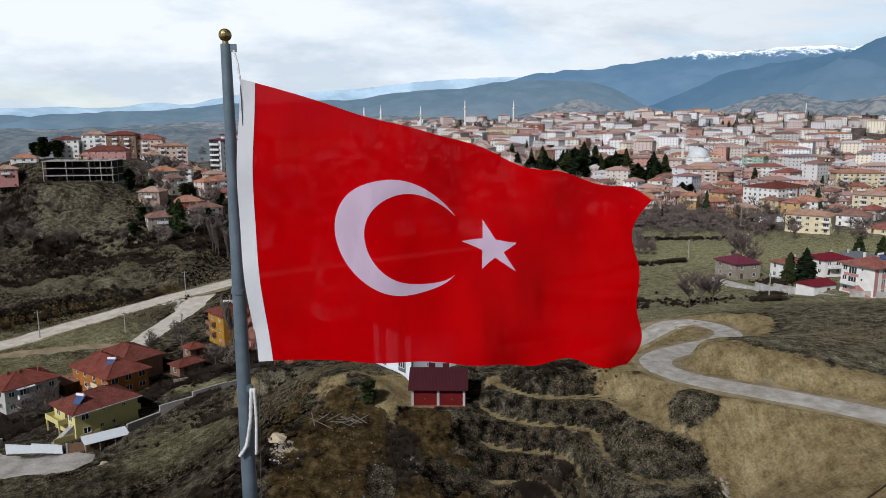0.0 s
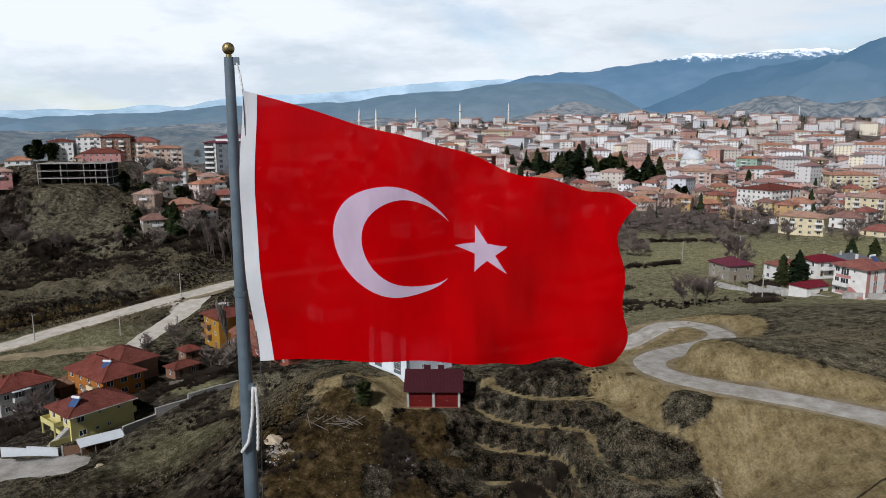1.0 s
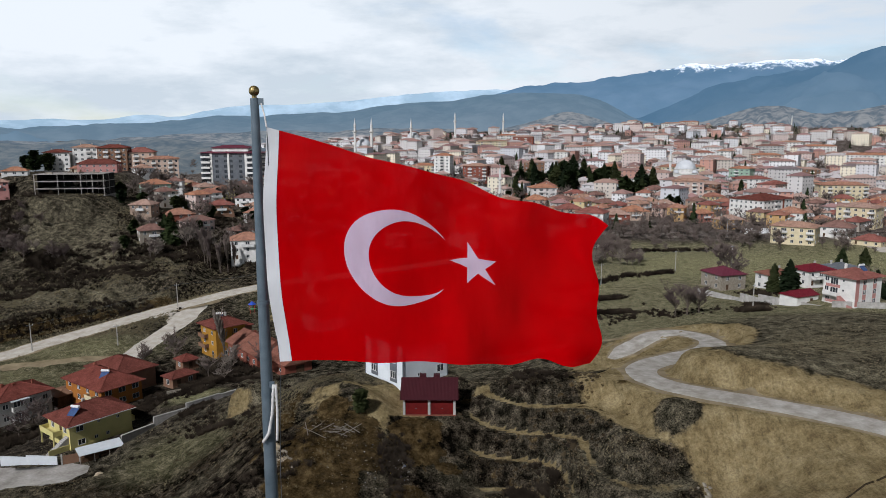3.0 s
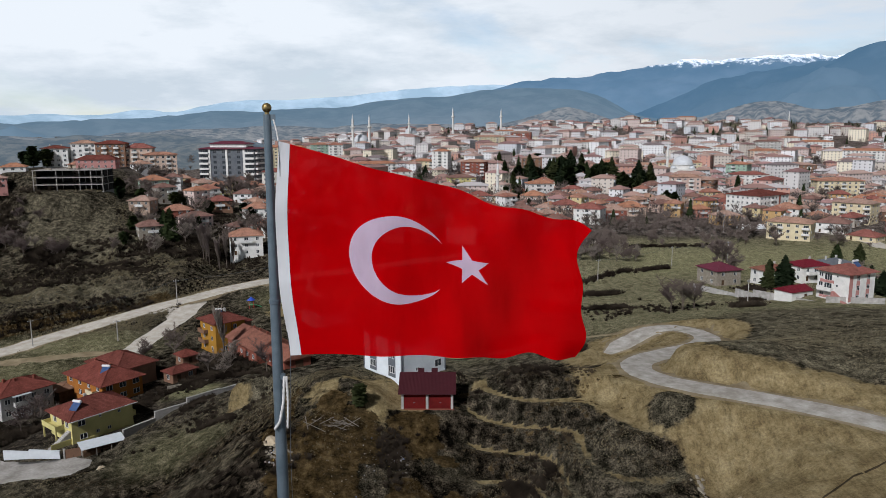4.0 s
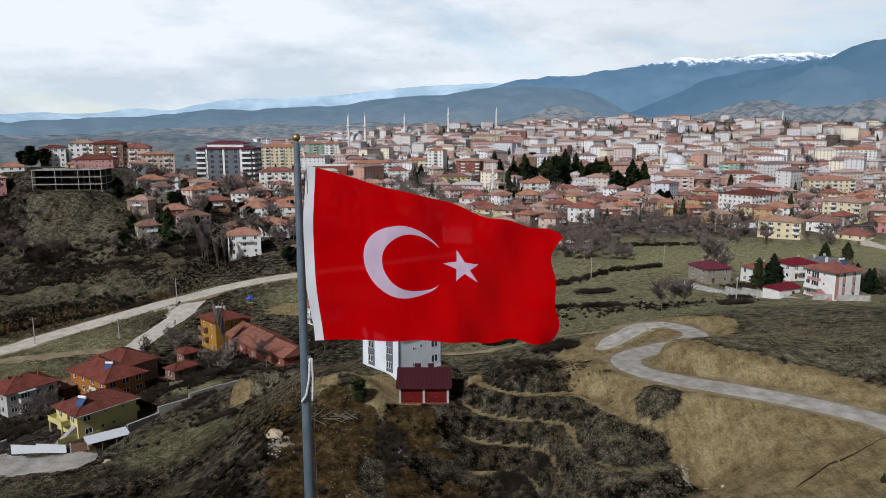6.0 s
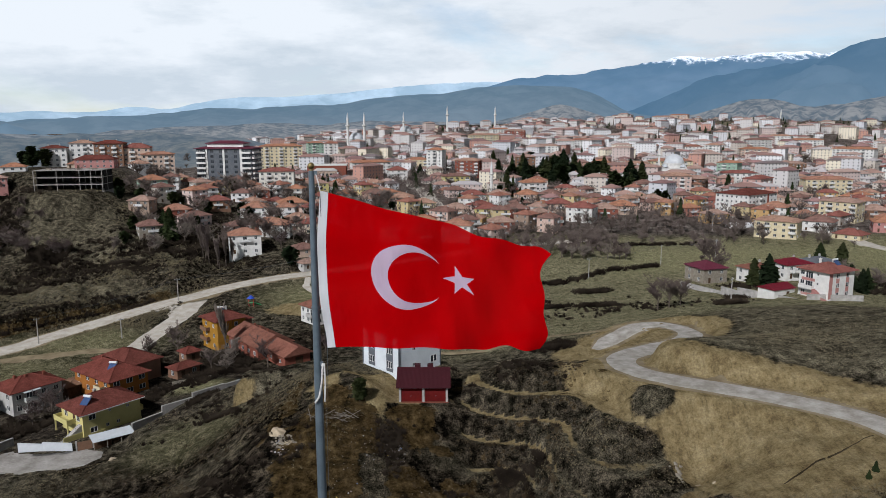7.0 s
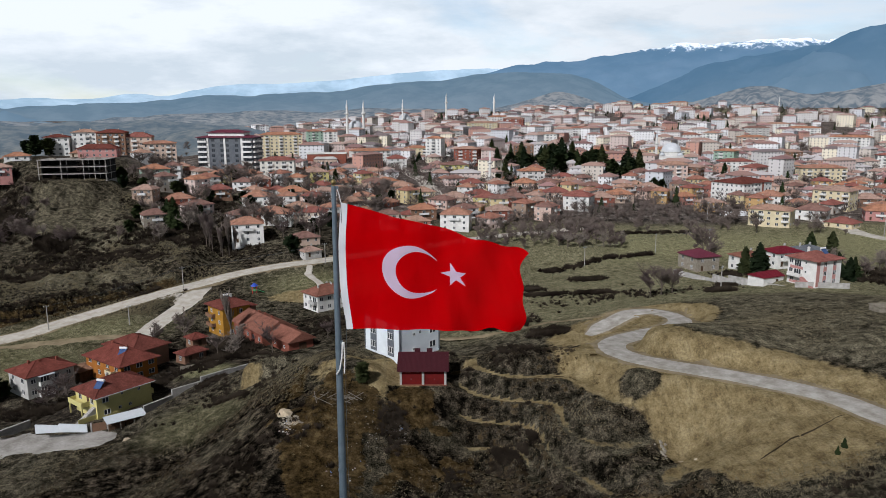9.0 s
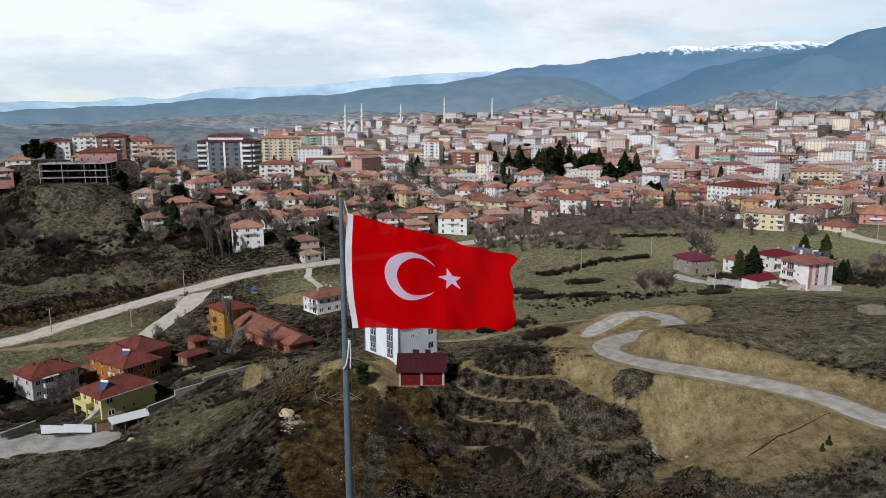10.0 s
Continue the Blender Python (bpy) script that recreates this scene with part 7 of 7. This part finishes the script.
def scatter(n, place, make, seed):
    """One mesh of many small clumps."""
    dice = random.Random(seed)
    pts = [place(dice) for k in range(n)]
    xs, ys = np.array([p[0] for p in pts]), np.array([p[1] for p in pts])
    clear = np.min([along(r, xs, ys)[0] for r in ROADWAYS], axis=0) > 4.6
    clear &= (knoll_at(xs, ys) < 0.3) | ((bench_at(xs, ys) > 0.40) & (bench_at(xs, ys) < 0.97))
    clear &= (np.hypot((xs - 56) / 17, (ys - 73) / 15) > 1) & ((along(HILL_ROAD[4:16], xs, ys)[0] > 13) | (knoll_at(xs, ys) > 0.5) & (np.hypot(xs - 34, ys - 95) > 10))    # the new fill is bare
    clear &= np.hypot((xs + 10) / 13, (ys - 101) / 8) > 1    # the trodden ledge before the garage
    if make is bush_clump:
        clear &= ((ys > 112) | (rough(xs, ys, 6.0, 2) > -0.03)) & ((np.abs(ys - 117.5) > 3.0) | (np.abs(xs + 40) > 5))
    pts = [p for p, free in zip(pts, clear) if free]
    z = height(xs, ys)[clear]
    verts, faces = [], []
    for (x, y, size), h in zip(pts, z):
        make(dice, x, y, float(h), size, verts, faces)
    me = bpy.data.meshes.new("clumps")
    me.from_pydata(verts, [], faces)
    return me


ROADWAYS = (HILL_ROAD, VALLEY_ROAD, SIDE_ROAD, YARD)


def bush_clump(dice, x, y, z, size, verts, faces):
    """A low leafless bush: thin twigs that spray up and out."""
    for k in range(64):
        a, lean = dice.uniform(0, 6.283), dice.uniform(0.1, 1.15)
        r0 = size * 0.35 * dice.random()
        bx, by = x + r0 * math.cos(a * 3.1), y + r0 * math.sin(a * 3.1)
        length = size * dice.uniform(0.5, 1.1)
        tx, ty, tz = bx + length * math.sin(lean) * math.cos(a), by + length * math.sin(lean) * math.sin(a), z + length * math.cos(lean) * 0.8
        w = 0.018 + 0.035 * size * dice.random()
        i = len(verts)
        verts.extend(((bx - w * math.sin(a), by + w * math.cos(a), z - 0.15), (bx + w * math.sin(a), by - w * math.cos(a), z - 0.15), (tx + w, ty, tz), (tx - w, ty + w * 0.5, tz - w)))
        faces.append((i, i + 1, i + 2, i + 3))


def grass_clump(dice, x, y, z, size, verts, faces):
    for k in range(6):
        a = dice.uniform(0, 6.283)
        ox, oy = dice.uniform(-0.5, 0.5) * size, dice.uniform(-0.5, 0.5) * size
        i = len(verts)
        w = 0.10 * size
        verts.extend(((x + ox - w, y + oy, z - 0.08), (x + ox + w, y + oy + w, z - 0.08), (x + ox + 0.5 * size * math.cos(a), y + oy + 0.5 * size * math.sin(a), z + size * dice.uniform(0.3, 0.8))))
        faces.append((i, i + 1, i + 2))


def stone_lump(dice, x, y, z, size, verts, faces):
    i = len(verts)
    for px, py, pz in ((1, 0, 0.1), (0.3, 0.9, 0), (-0.8, 0.55, 0.1), (-0.7, -0.6, 0), (0.35, -0.95, 0.1), (0.45, 0.1, 0.75), (-0.4, 0.25, 0.85), (-0.1, -0.45, 0.7)):
        verts.append((x + px * size * dice.uniform(0.7, 1.2), y + py * size * dice.uniform(0.7, 1.2), z + (pz - 0.1) * size * dice.uniform(0.7, 1.1)))
    for f in ((0, 1, 5), (1, 6, 5), (1, 2, 6), (2, 3, 6), (3, 7, 6), (3, 4, 7), (4, 0, 7), (0, 5, 7), (5, 6, 7)):
        faces.append(tuple(i + q for q in f))


def in_patch(patches, spread=1.0):
    def place(dice):
        x0, y0, rx, ry, lo, hi = dice.choice(patches)
        x, y = x0 + rx * dice.gauss(0, 0.45), y0 + ry * dice.gauss(0, 0.45)
        return x, y, dice.uniform(lo, hi)
    return place


def stuff(name, me, material, label, category):
    me.materials.append(material)
    tagged(new(name, me), label, category, "", "stuff")


SCRUB_BROWN = worn("scrub_twigs", (0.011, 0.0085, 0.0065), (0.050, 0.039, 0.029), 0.15, 0.95)
SCRUB_GREY = worn("grey_brush", (0.075, 0.062, 0.052), (0.13, 0.11, 0.09), 0.12, 0.95)
SCRUB_OLIVE = worn("dry_thorn_scrub", (0.026, 0.019, 0.012), (0.098, 0.074, 0.044), 0.15, 0.95)
STRAW = worn("straw_grass", (0.22, 0.185, 0.115), (0.12, 0.105, 0.068), 0.10, 0.95)


def cut_place(dice):
    t, over = dice.random(), dice.uniform(6.5, 13)
    return -245 + 140 * t - 0.68 * over, 100 + 131 * t + 0.73 * over, dice.uniform(0.6, 1.7)


stuff("scrub", scatter(2400, in_patch([(17, 86, 9, 8, 0.5, 1.3), (14, 106, 10, 8, 0.5, 1.2), (-30, 80, 12, 10, 0.6, 1.4), (-6, 88, 3, 5, 0.5, 1.2), (3, 79, 5, 6, 0.4, 1.0),
                                       (62, 50, 14, 6, 0.4, 0.9), (20, 70, 16, 10, 0.3, 0.8), (-45, 112, 8, 6, 0.6, 1.3), (-66, 168, 14, 10, 0.8, 2.0), (-58, 174, 12, 10, 0.8, 2.0), (-80, 172, 10, 6, 0.8, 1.8), (-96, 130, 10, 6, 0.8, 1.8), (-72, 145, 5, 10, 0.7, 1.6), (-64, 152, 6, 8, 0.6, 1.5), (-60, 160, 10, 6, 0.8, 1.8), (-54, 132, 3, 8, 0.6, 1.3), (-40, 118, 12, 8, 0.4, 1.1), (-50, 100, 12, 10, 0.4, 1.2), (-112, 128, 6, 8, 0.8, 1.8), (-34, 190, 10, 8, 0.8, 1.8), (-118, 230, 24, 4, 0.7, 1.5)]),
                       bush_clump, 1), SCRUB_BROWN, "dark leafless scrub over the foreground slope", "scrub")
stuff("hill_brush", scatter(3000, in_patch([(-176, 281, 9, 8, 1.6, 3.6), (-140, 268, 16, 4, 1.2, 2.6), (-210, 292, 16, 30, 1.5, 3.6), (-212, 288, 14, 26, 1.2, 3.4), (-216, 300, 12, 30, 1.2, 3.4), (-112, 282, 24, 8, 1.0, 2.6), (-135, 284, 18, 10, 1.0, 2.4), (-120, 300, 20, 14, 1.0, 2.6), (-126, 258, 16, 4, 0.7, 1.6), (-100, 290, 26, 18, 0.8, 2.2), (-130, 320, 20, 16, 0.9, 2.4), (60, 196, 30, 14, 0.5, 1.2),
                                            (52, 206, 8, 3, 0.8, 1.8), (36, 212, 8, 3, 0.8, 1.6), (84, 176, 4, 3, 1.0, 2.2), (20, 168, 8, 5, 0.8, 2.0), (30, 150, 6, 4, 0.8, 1.8), (-160, 250, 40, 8, 0.5, 1.2)]),
                            bush_clump, 2), SCRUB_BROWN, "dark brown brush over the western hillside", "scrub")




def in_field(x0, x1, y0, y1, lo, hi, size, keep, seed_x=0.0):
    """A place in a rectangle where the growth is thick; growth runs in drifts of the given size."""
    dots = np.random.RandomState(int(seed_x) + 3).rand(60000, 3)
    xs, ys = x0 + (x1 - x0) * dots[:, 0], y0 + (y1 - y0) * dots[:, 1]
    thick = rough(xs + seed_x, ys, size, 3) - keep > 0.16 * dots[:, 2]
    thick &= np.hypot((xs + 185) / 27, (ys - 314) / 34) > 0.5 + 0.5 * dots[:, 2]    # the bluff's face is bare
    spots = itertools.cycle(zip(xs[thick].tolist(), ys[thick].tolist()))

    def place(dice):
        x, y = next(spots)
        return x, y, dice.uniform(lo, hi)
    return place


def tuft_clump(dice, x, y, z, size, verts, faces):
    """A knee-high tussock or dwarf shrub: a dense ragged tuft of short blades."""
    for k in range(15):
        a, r = dice.uniform(0, 6.283), size * dice.uniform(0.1, 0.75)
        ox, oy = r * math.cos(a), r * math.sin(a)
        top = size * (1.0 - 0.75 * r / size) * dice.uniform(0.5, 1.0)
        w = size * dice.uniform(0.10, 0.2)
        i = len(verts)
        verts.extend(((x + ox - w * math.sin(a), y + oy + w * math.cos(a), z - 0.1), (x + ox + w * math.sin(a), y + oy - w * math.cos(a), z - 0.1),
                      (x + ox * 1.35 + dice.uniform(-w, w), y + oy * 1.35 + dice.uniform(-w, w), z + top)))
        faces.append((i, i + 1, i + 2))


stuff("dwarf_shrubs", scatter(9000, in_field(-72, 44, 50, 118, 0.14, 0.42, 7, 0.06), tuft_clump, 21), SCRUB_OLIVE, "dark knee-high shrubs dotted over the foreground slope", "scrub")
stuff("grey_tussocks", scatter(12000, in_field(-90, 80, 45, 125, 0.12, 0.34, 12, -0.05, 60), tuft_clump, 22), STRAW, "dry grey-brown grass tussocks on the foreground slope", "grass")
stuff("terrace_scrub", scatter(1400, in_field(2, 42, 58, 114, 0.22, 0.6, 8, -0.10, 30), bush_clump, 23), SCRUB_OLIVE, "dark thorny scrub along old field terraces", "scrub")
stuff("hollow_scrub", scatter(150, in_patch([(15.7, 86.0, 4.0, 2.2, 0.7, 1.5)]), bush_clump, 24), SCRUB_BROWN, "black thicket in a hollow of the slope", "scrub")
stuff("bluff_scrub", scatter(2300, in_field(-262, -90, 232, 372, 0.7, 2.3, 22, 0.10, 15), bush_clump, 25), SCRUB_BROWN, "dark thickets in drifts over the western bluff", "scrub")
stuff("flank_thicket", scatter(1500, in_patch([(-246, 330, 16, 34, 1.6, 3.8), (-238, 312, 14, 26, 1.6, 3.6), (-228, 296, 14, 20, 1.4, 3.2)]), bush_clump, 26), SCRUB_BROWN, "black leafless thicket on the shaded flank of the bluff", "scrub")
stuff("bluff_tussocks", scatter(9000, in_field(-250, -88, 205, 345, 0.35, 1.0, 14, -0.08, 90), tuft_clump, 27), STRAW, "dry grass tussocks over the western hillside", "grass")
stuff("road_cut_scrub", scatter(900, cut_place, bush_clump, 28), SCRUB_BROWN, "dark scrub on the bank above the valley road", "scrub")
stuff("garden_thicket", scatter(420, in_patch([(150, 212, 12, 9, 0.8, 2.0), (166, 226, 14, 10, 0.9, 2.2), (108, 232, 5, 6, 0.6, 1.4), (97, 205, 3, 3, 0.9, 1.8)]), bush_clump, 29), SCRUB_BROWN, "dark leafless thicket behind the garden walls", "scrub")
stuff("mound_brush", scatter(170, in_patch([(38, 88, 5.5, 4.5, 0.10, 0.28)]), bush_clump, 12), SCRUB_GREY, "low grey brush on a small round mound", "scrub")


def far_crown(dice, x, y, z, size, verts, faces):
    """A distant leafless crown: a haze of fine sprays round a short trunk."""
    for k in range(64):
        a, e, r = dice.uniform(0, 6.283), dice.uniform(-0.2, 1.45), size * dice.uniform(0.15, 1.0)
        cx, cy, cz = x + r * math.cos(a) * math.cos(e), y + r * math.sin(a) * math.cos(e), z + size * 0.8 + r * math.sin(e) * 1.1
        w = size * 0.06
        i = len(verts)
        verts.extend(((cx - w, cy - w * dice.random(), cz - 2.4 * w), (cx + w * dice.random(), cy + w * dice.uniform(-1, 1), cz - 1.6 * w),
                      (cx + w * 2 * math.cos(a), cy + w * 2 * math.sin(a), cz + 2.6 * w)))
        faces.append((i, i + 1, i + 2))


def far_fir(dice, x, y, z, size, verts, faces):
    """A distant evergreen: a ragged dense cone of boughs."""
    tall = size * dice.uniform(1.8, 3.0)
    for k in range(52):
        t = (k + dice.random()) / 52
        a, r = k * 2.4 + dice.random(), size * 0.8 * (1.05 - t) * dice.uniform(0.6, 1.1)
        cx, cy, cz = x + r * math.cos(a), y + r * math.sin(a), z + 0.2 * size + tall * t
        w = size * 0.34 * (1.1 - 0.7 * t)
        i = len(verts)
        verts.extend(((cx - w * math.sin(a), cy + w * math.cos(a), cz - 0.4 * w), (cx + w * math.sin(a), cy - w * math.cos(a), cz - 0.5 * w),
                      (x + 0.2 * r * math.cos(a), y + 0.2 * r * math.sin(a), cz + 1.1 * w)))
        faces.append((i, i + 1, i + 2))


def town_spot(dice):
    y = 380 + 1350 * dice.random() ** 0.9
    return dice.uniform(-0.36 if y > 520 else -0.2, 0.7) * y, y, dice.uniform(2.0, 4.8)


TOWN_TWIG = worn("town_tree_twigs", (0.085, 0.066, 0.060), (0.17, 0.135, 0.122), 0.05, 0.95)
stuff("town_trees", scatter(7600, town_spot, far_crown, 8), TOWN_TWIG, "distant leafless trees between the town's houses", "trees")
stuff("town_evergreens", scatter(420, town_spot, far_fir, 9), NEEDLE, "distant dark evergreens between the town's houses", "trees")


def hedge(dice):
    (ax, ay), (bx, by) = dice.choice((((41, 262), (92, 284)), ((41, 262), (92, 284)), ((89, 334), (130, 341)), ((50, 234), (60, 233)), ((28, 222), (36, 221))))
    t = dice.random()
    return ax + (bx - ax) * t + dice.gauss(0, 1.2), ay + (by - ay) * t + dice.gauss(0, 1.2), dice.uniform(1.2, 2.4)


stuff("hedgerow", scatter(420, hedge, bush_clump, 3), SCRUB_BROWN, "dark leafless hedgerows between the fields", "hedge")
stuff("dry_grass", scatter(14000, in_patch([(22, 80, 18, 14, 0.15, 0.3), (75, 118, 30, 24, 0.2, 0.45), (-20, 108, 20, 14, 0.2, 0.45), (60, 58, 24, 14, 0.25, 0.6), (-110, 215, 50, 24, 0.3, 0.7), (-130, 260, 40, 40, 0.3, 0.8)]),
                           grass_clump, 4), STRAW, "tufts of dry straw-coloured grass", "grass")
s_litter = Surface("scattered_litter", 0.8)
s_litter.colour(s_litter.ramp(s_litter.island(), [(0.0, (0.33, 0.33, 0.33)), (0.25, (0.22, 0.175, 0.16)), (0.5, (0.11, 0.10, 0.09)), (0.74, (0.27, 0.25, 0.22)), (0.86, (0.10, 0.16, 0.30)), (0.94, (0.50, 0.36, 0.08))], True))
stuff("litter", scatter(170, in_patch([(-5.2, 87, 2.2, 2.2, 0.07, 0.30), (-5.2, 87, 1.6, 1.4, 0.07, 0.34), (-9, 84, 2.5, 5, 0.05, 0.16), (-13, 75, 3, 2.5, 0.06, 0.24), (-24, 84, 1.5, 3, 0.06, 0.24), (-26, 112, 12, 8, 0.05, 0.14)]), stone_lump, 6), s_litter.m, "scattered rubbish and broken plaster on the slope", "litter")
stuff("rock_pile", scatter(90, in_patch([(42.5, 71, 2.2, 4.5, 0.25, 0.9), (40, 76, 1.5, 2.5, 0.2, 0.6)]), stone_lump, 31), LIME, "grey broken rocks heaped at the foot of the fill", "rocks")
stuff("rubble", scatter(280, in_patch([(-13, 84, 5, 9, 0.05, 0.15), (41.5, 74, 2, 2.5, 0.15, 0.6), (42, 69, 1.5, 5, 0.2, 0.6), (-24, 86, 2, 2, 0.12, 0.4), (4, 78, 8, 8, 0.05, 0.16), (30, 106, 12, 8, 0.08, 0.2)]),
                        stone_lump, 5), LIME, "pale stones and rubble on the slope", "stones")


TAN_ROCK = worn("tan_broken_rock", (0.46, 0.38, 0.27), (0.30, 0.245, 0.175), 0.9, 0.95, 0, 5.0, 0.6)


def boulder(x, y, size, turn, flat=0.6):
    dice = random.Random(int(x * 7 + y))
    verts, faces = [], []
    stone_lump(dice, 0, 0, 0, size, verts, faces)
    me = bpy.data.meshes.new("boulder")
    me.from_pydata(verts, [], faces)
    bm = bmesh.new()
    bm.from_mesh(me)
    for v in bm.verts:
        v.co.z *= flat
    bmesh.ops.subdivide_edges(bm, edges=bm.edges[:], cuts=2, use_grid_fill=True, fractal=0.5 * size, seed=int(abs(x)))
    bm.to_mesh(me)
    bm.free()
    me.materials.append(TAN_ROCK)
    ob = tagged(new("boulder", me), "large pale broken limestone boulder", "boulder", "boulders")
    ob.matrix_basis = on_ground(x, y, turn, 0.2)


boulder(-25.2, 88.3, 1.9, 20, 0.75)
boulder(-23.0, 85.8, 1.1, 70)
boulder(41, 73, 0.8, 10)
boulder(43, 71.5, 0.6, 50)
boulder(-63, 105, 1.2, 0)


def utility_pole(x, y, high=9.0, arm=True):
    p = thing("utility_pole", on_ground(x, y, grow.uniform(0, 60), 0.2), "grey concrete utility pole with cross arm", "utility pole", "utility poles")
    bm = bmesh.new()
    tube(bm, (0, 0, 0), (0, 0, high), 0.19, 0.11, 8)
    part("shaft", bm, CONCRETE, p)
    if arm:
        part("cross_arm", boxes((-0.9, 0.9, -0.06, 0.06, high - 0.7, high - 0.56)), GALVANISED, p)
        for k in (-0.8, 0, 0.8):
            part("insulator", turned([(0.05, high - 0.56), (0.08, high - 0.45), (0.03, high - 0.3)], 8), TANK_WHITE, p).matrix_basis = pose(k, 0, 0)


for x, y, h in ((-100, 234, 9), (-131, 195, 9), (-104, 196, 7), (84, 176, 8), (123, 298, 10), (60, 268, 9), (96, 290, 9), (-50, 262, 9), (-62, 300, 8), (215, 318, 10), (178, 352, 9),
                (-30, 330, 9), (20, 345, 9), (150, 380, 10), (-108, 105, 7)):
    utility_pole(x, y, h)


OLD_BOARD = worn("rotten_grey_boards", (0.13, 0.112, 0.095), (0.23, 0.205, 0.175), 2.0)


def timber_pile():
    pile = thing("timber_pile", on_ground(-17, 90.5, 0, 0.1), "heap of old grey boards and broken branches", "timber")
    dice = random.Random(3)
    for k in range(16):
        bm = boxes((-dice.uniform(0.8, 2.1), dice.uniform(0.8, 2.1), -0.06, 0.06, -0.03, 0.04))
        part("board", bm, OLD_BOARD, pile).matrix_basis = pose(dice.uniform(-2.5, 4.5), dice.uniform(-1.2, 1.2), 0.15 + 0.05 * k, dice.uniform(-8, 8), dice.uniform(-24, 24), dice.uniform(-60, 60))
    part("upright_stake", boxes((-0.06, 0.06, -0.06, 0.06, -0.5, 2.2)), OLD_BOARD, pile).matrix_basis = pose(-3.0, -0.6, 0, 6, -8, 0)


def play_tower():
    """Children's climbing frame on the green."""
    play = thing("play_tower", on_ground(-71, 229, 20, 0), "bright blue and green plastic climbing frame with slide", "playground")
    blue, green_, red = (worn("%s_plastic" % n, c, tuple(0.8 * q for q in c), 2.0, 0.4) for n, c in (("blue", (0.03, 0.08, 0.45)), ("green", (0.03, 0.30, 0.10)), ("red", (0.45, 0.04, 0.03))))
    for x in (-0.8, 0.8):
        for y in (-0.8, 0.8):
            part("post", boxes((x - 0.07, x + 0.07, y - 0.07, y + 0.07, 0, 3.0)), red, play)
    part("deck", boxes((-0.9, 0.9, -0.9, 0.9, 1.3, 1.4)), green_, play)
    part("roof", turned([(1.5, 3.0), (1.45, 3.1), (0.05, 4.2)], 8), blue, play)
    slide = bmesh.new()
    v = [slide.verts.new(q) for q in ((0.9, -0.4, 1.4), (0.9, 0.4, 1.4), (3.6, 0.4, 0.2), (3.6, -0.4, 0.2))]
    u = [slide.verts.new(q.co + Vector((0, 0, 0.12))) for q in v]
    slide.faces.new(v[::-1])
    slide.faces.new(u)
    for k in range(4):
        slide.faces.new((v[k], v[(k + 1) % 4], u[(k + 1) % 4], u[k]))
    part("slide", slide, green_, play, "green plastic slide")


def hangar(x, y, turn, length, r):
    """A white polytunnel with a round back."""
    h = thing("polytunnel", on_ground(x, y, turn, 0.2), "long white polytunnel greenhouse at the field's edge", "greenhouse")
    bm = bmesh.new()
    rows = [[bm.verts.new((s, r * math.cos(k * math.pi / 14), r * 0.8 * math.sin(k * math.pi / 14))) for k in range(15)] for s in (-length / 2, length / 2)]
    for k in range(14):
        bm.faces.new((rows[0][k], rows[0][k + 1], rows[1][k + 1], rows[1][k])).smooth = True
    bm.faces.new(rows[0][::-1])
    bm.faces.new(rows[1])
    bmesh.ops.recalc_face_normals(bm, faces=bm.faces)
    part("cover", bm, TANK_WHITE, h)
    part("door", boxes((-0.05, 0.02, -1, 1, 0, 2.2)), GALVANISED, h).matrix_basis = pose(-length / 2, 0, 0)


def wire(a, b, sag):
    bm = bmesh.new()
    pts = [Vector(a).lerp(Vector(b), k / 10) - Vector((0, 0, sag * 4 * (k / 10) * (1 - k / 10))) for k in range(11)]
    side = (pts[-1] - pts[0]).cross(Vector((0, 0, 1))).normalized() * 0.022
    rings = [[bm.verts.new(p + o) for o in (side, Vector((0, 0, 0.03)), -side)] for p in pts]
    for lo, hi in zip(rings, rings[1:]):
        for k in range(3):
            bm.faces.new((lo[k], lo[(k + 1) % 3], hi[(k + 1) % 3], hi[k]))
    tagged(new("power_line", mesh_of("power_line", bm, ROPE_DARK)), "thin dark overhead power line between poles", "power line", "power lines")


timber_pile()
play_tower()
hangar(172, 388, 5, 22, 3.2)
for (ax, ay, ah), (bx, by, bh) in (((-131, 195, 8.4), (-100, 234, 8.4)), ((-100, 234, 8.4), (-50, 262, 8.4)), ((60, 268, 8.4), (96, 290, 8.4)), ((96, 290, 8.4), (123, 298, 9.4))):
    for off in (-0.5, 0.5):
        wire((ax + off, ay, spot(ax, ay) + ah), (bx + off, by, spot(bx, by) + bh), 0.9)
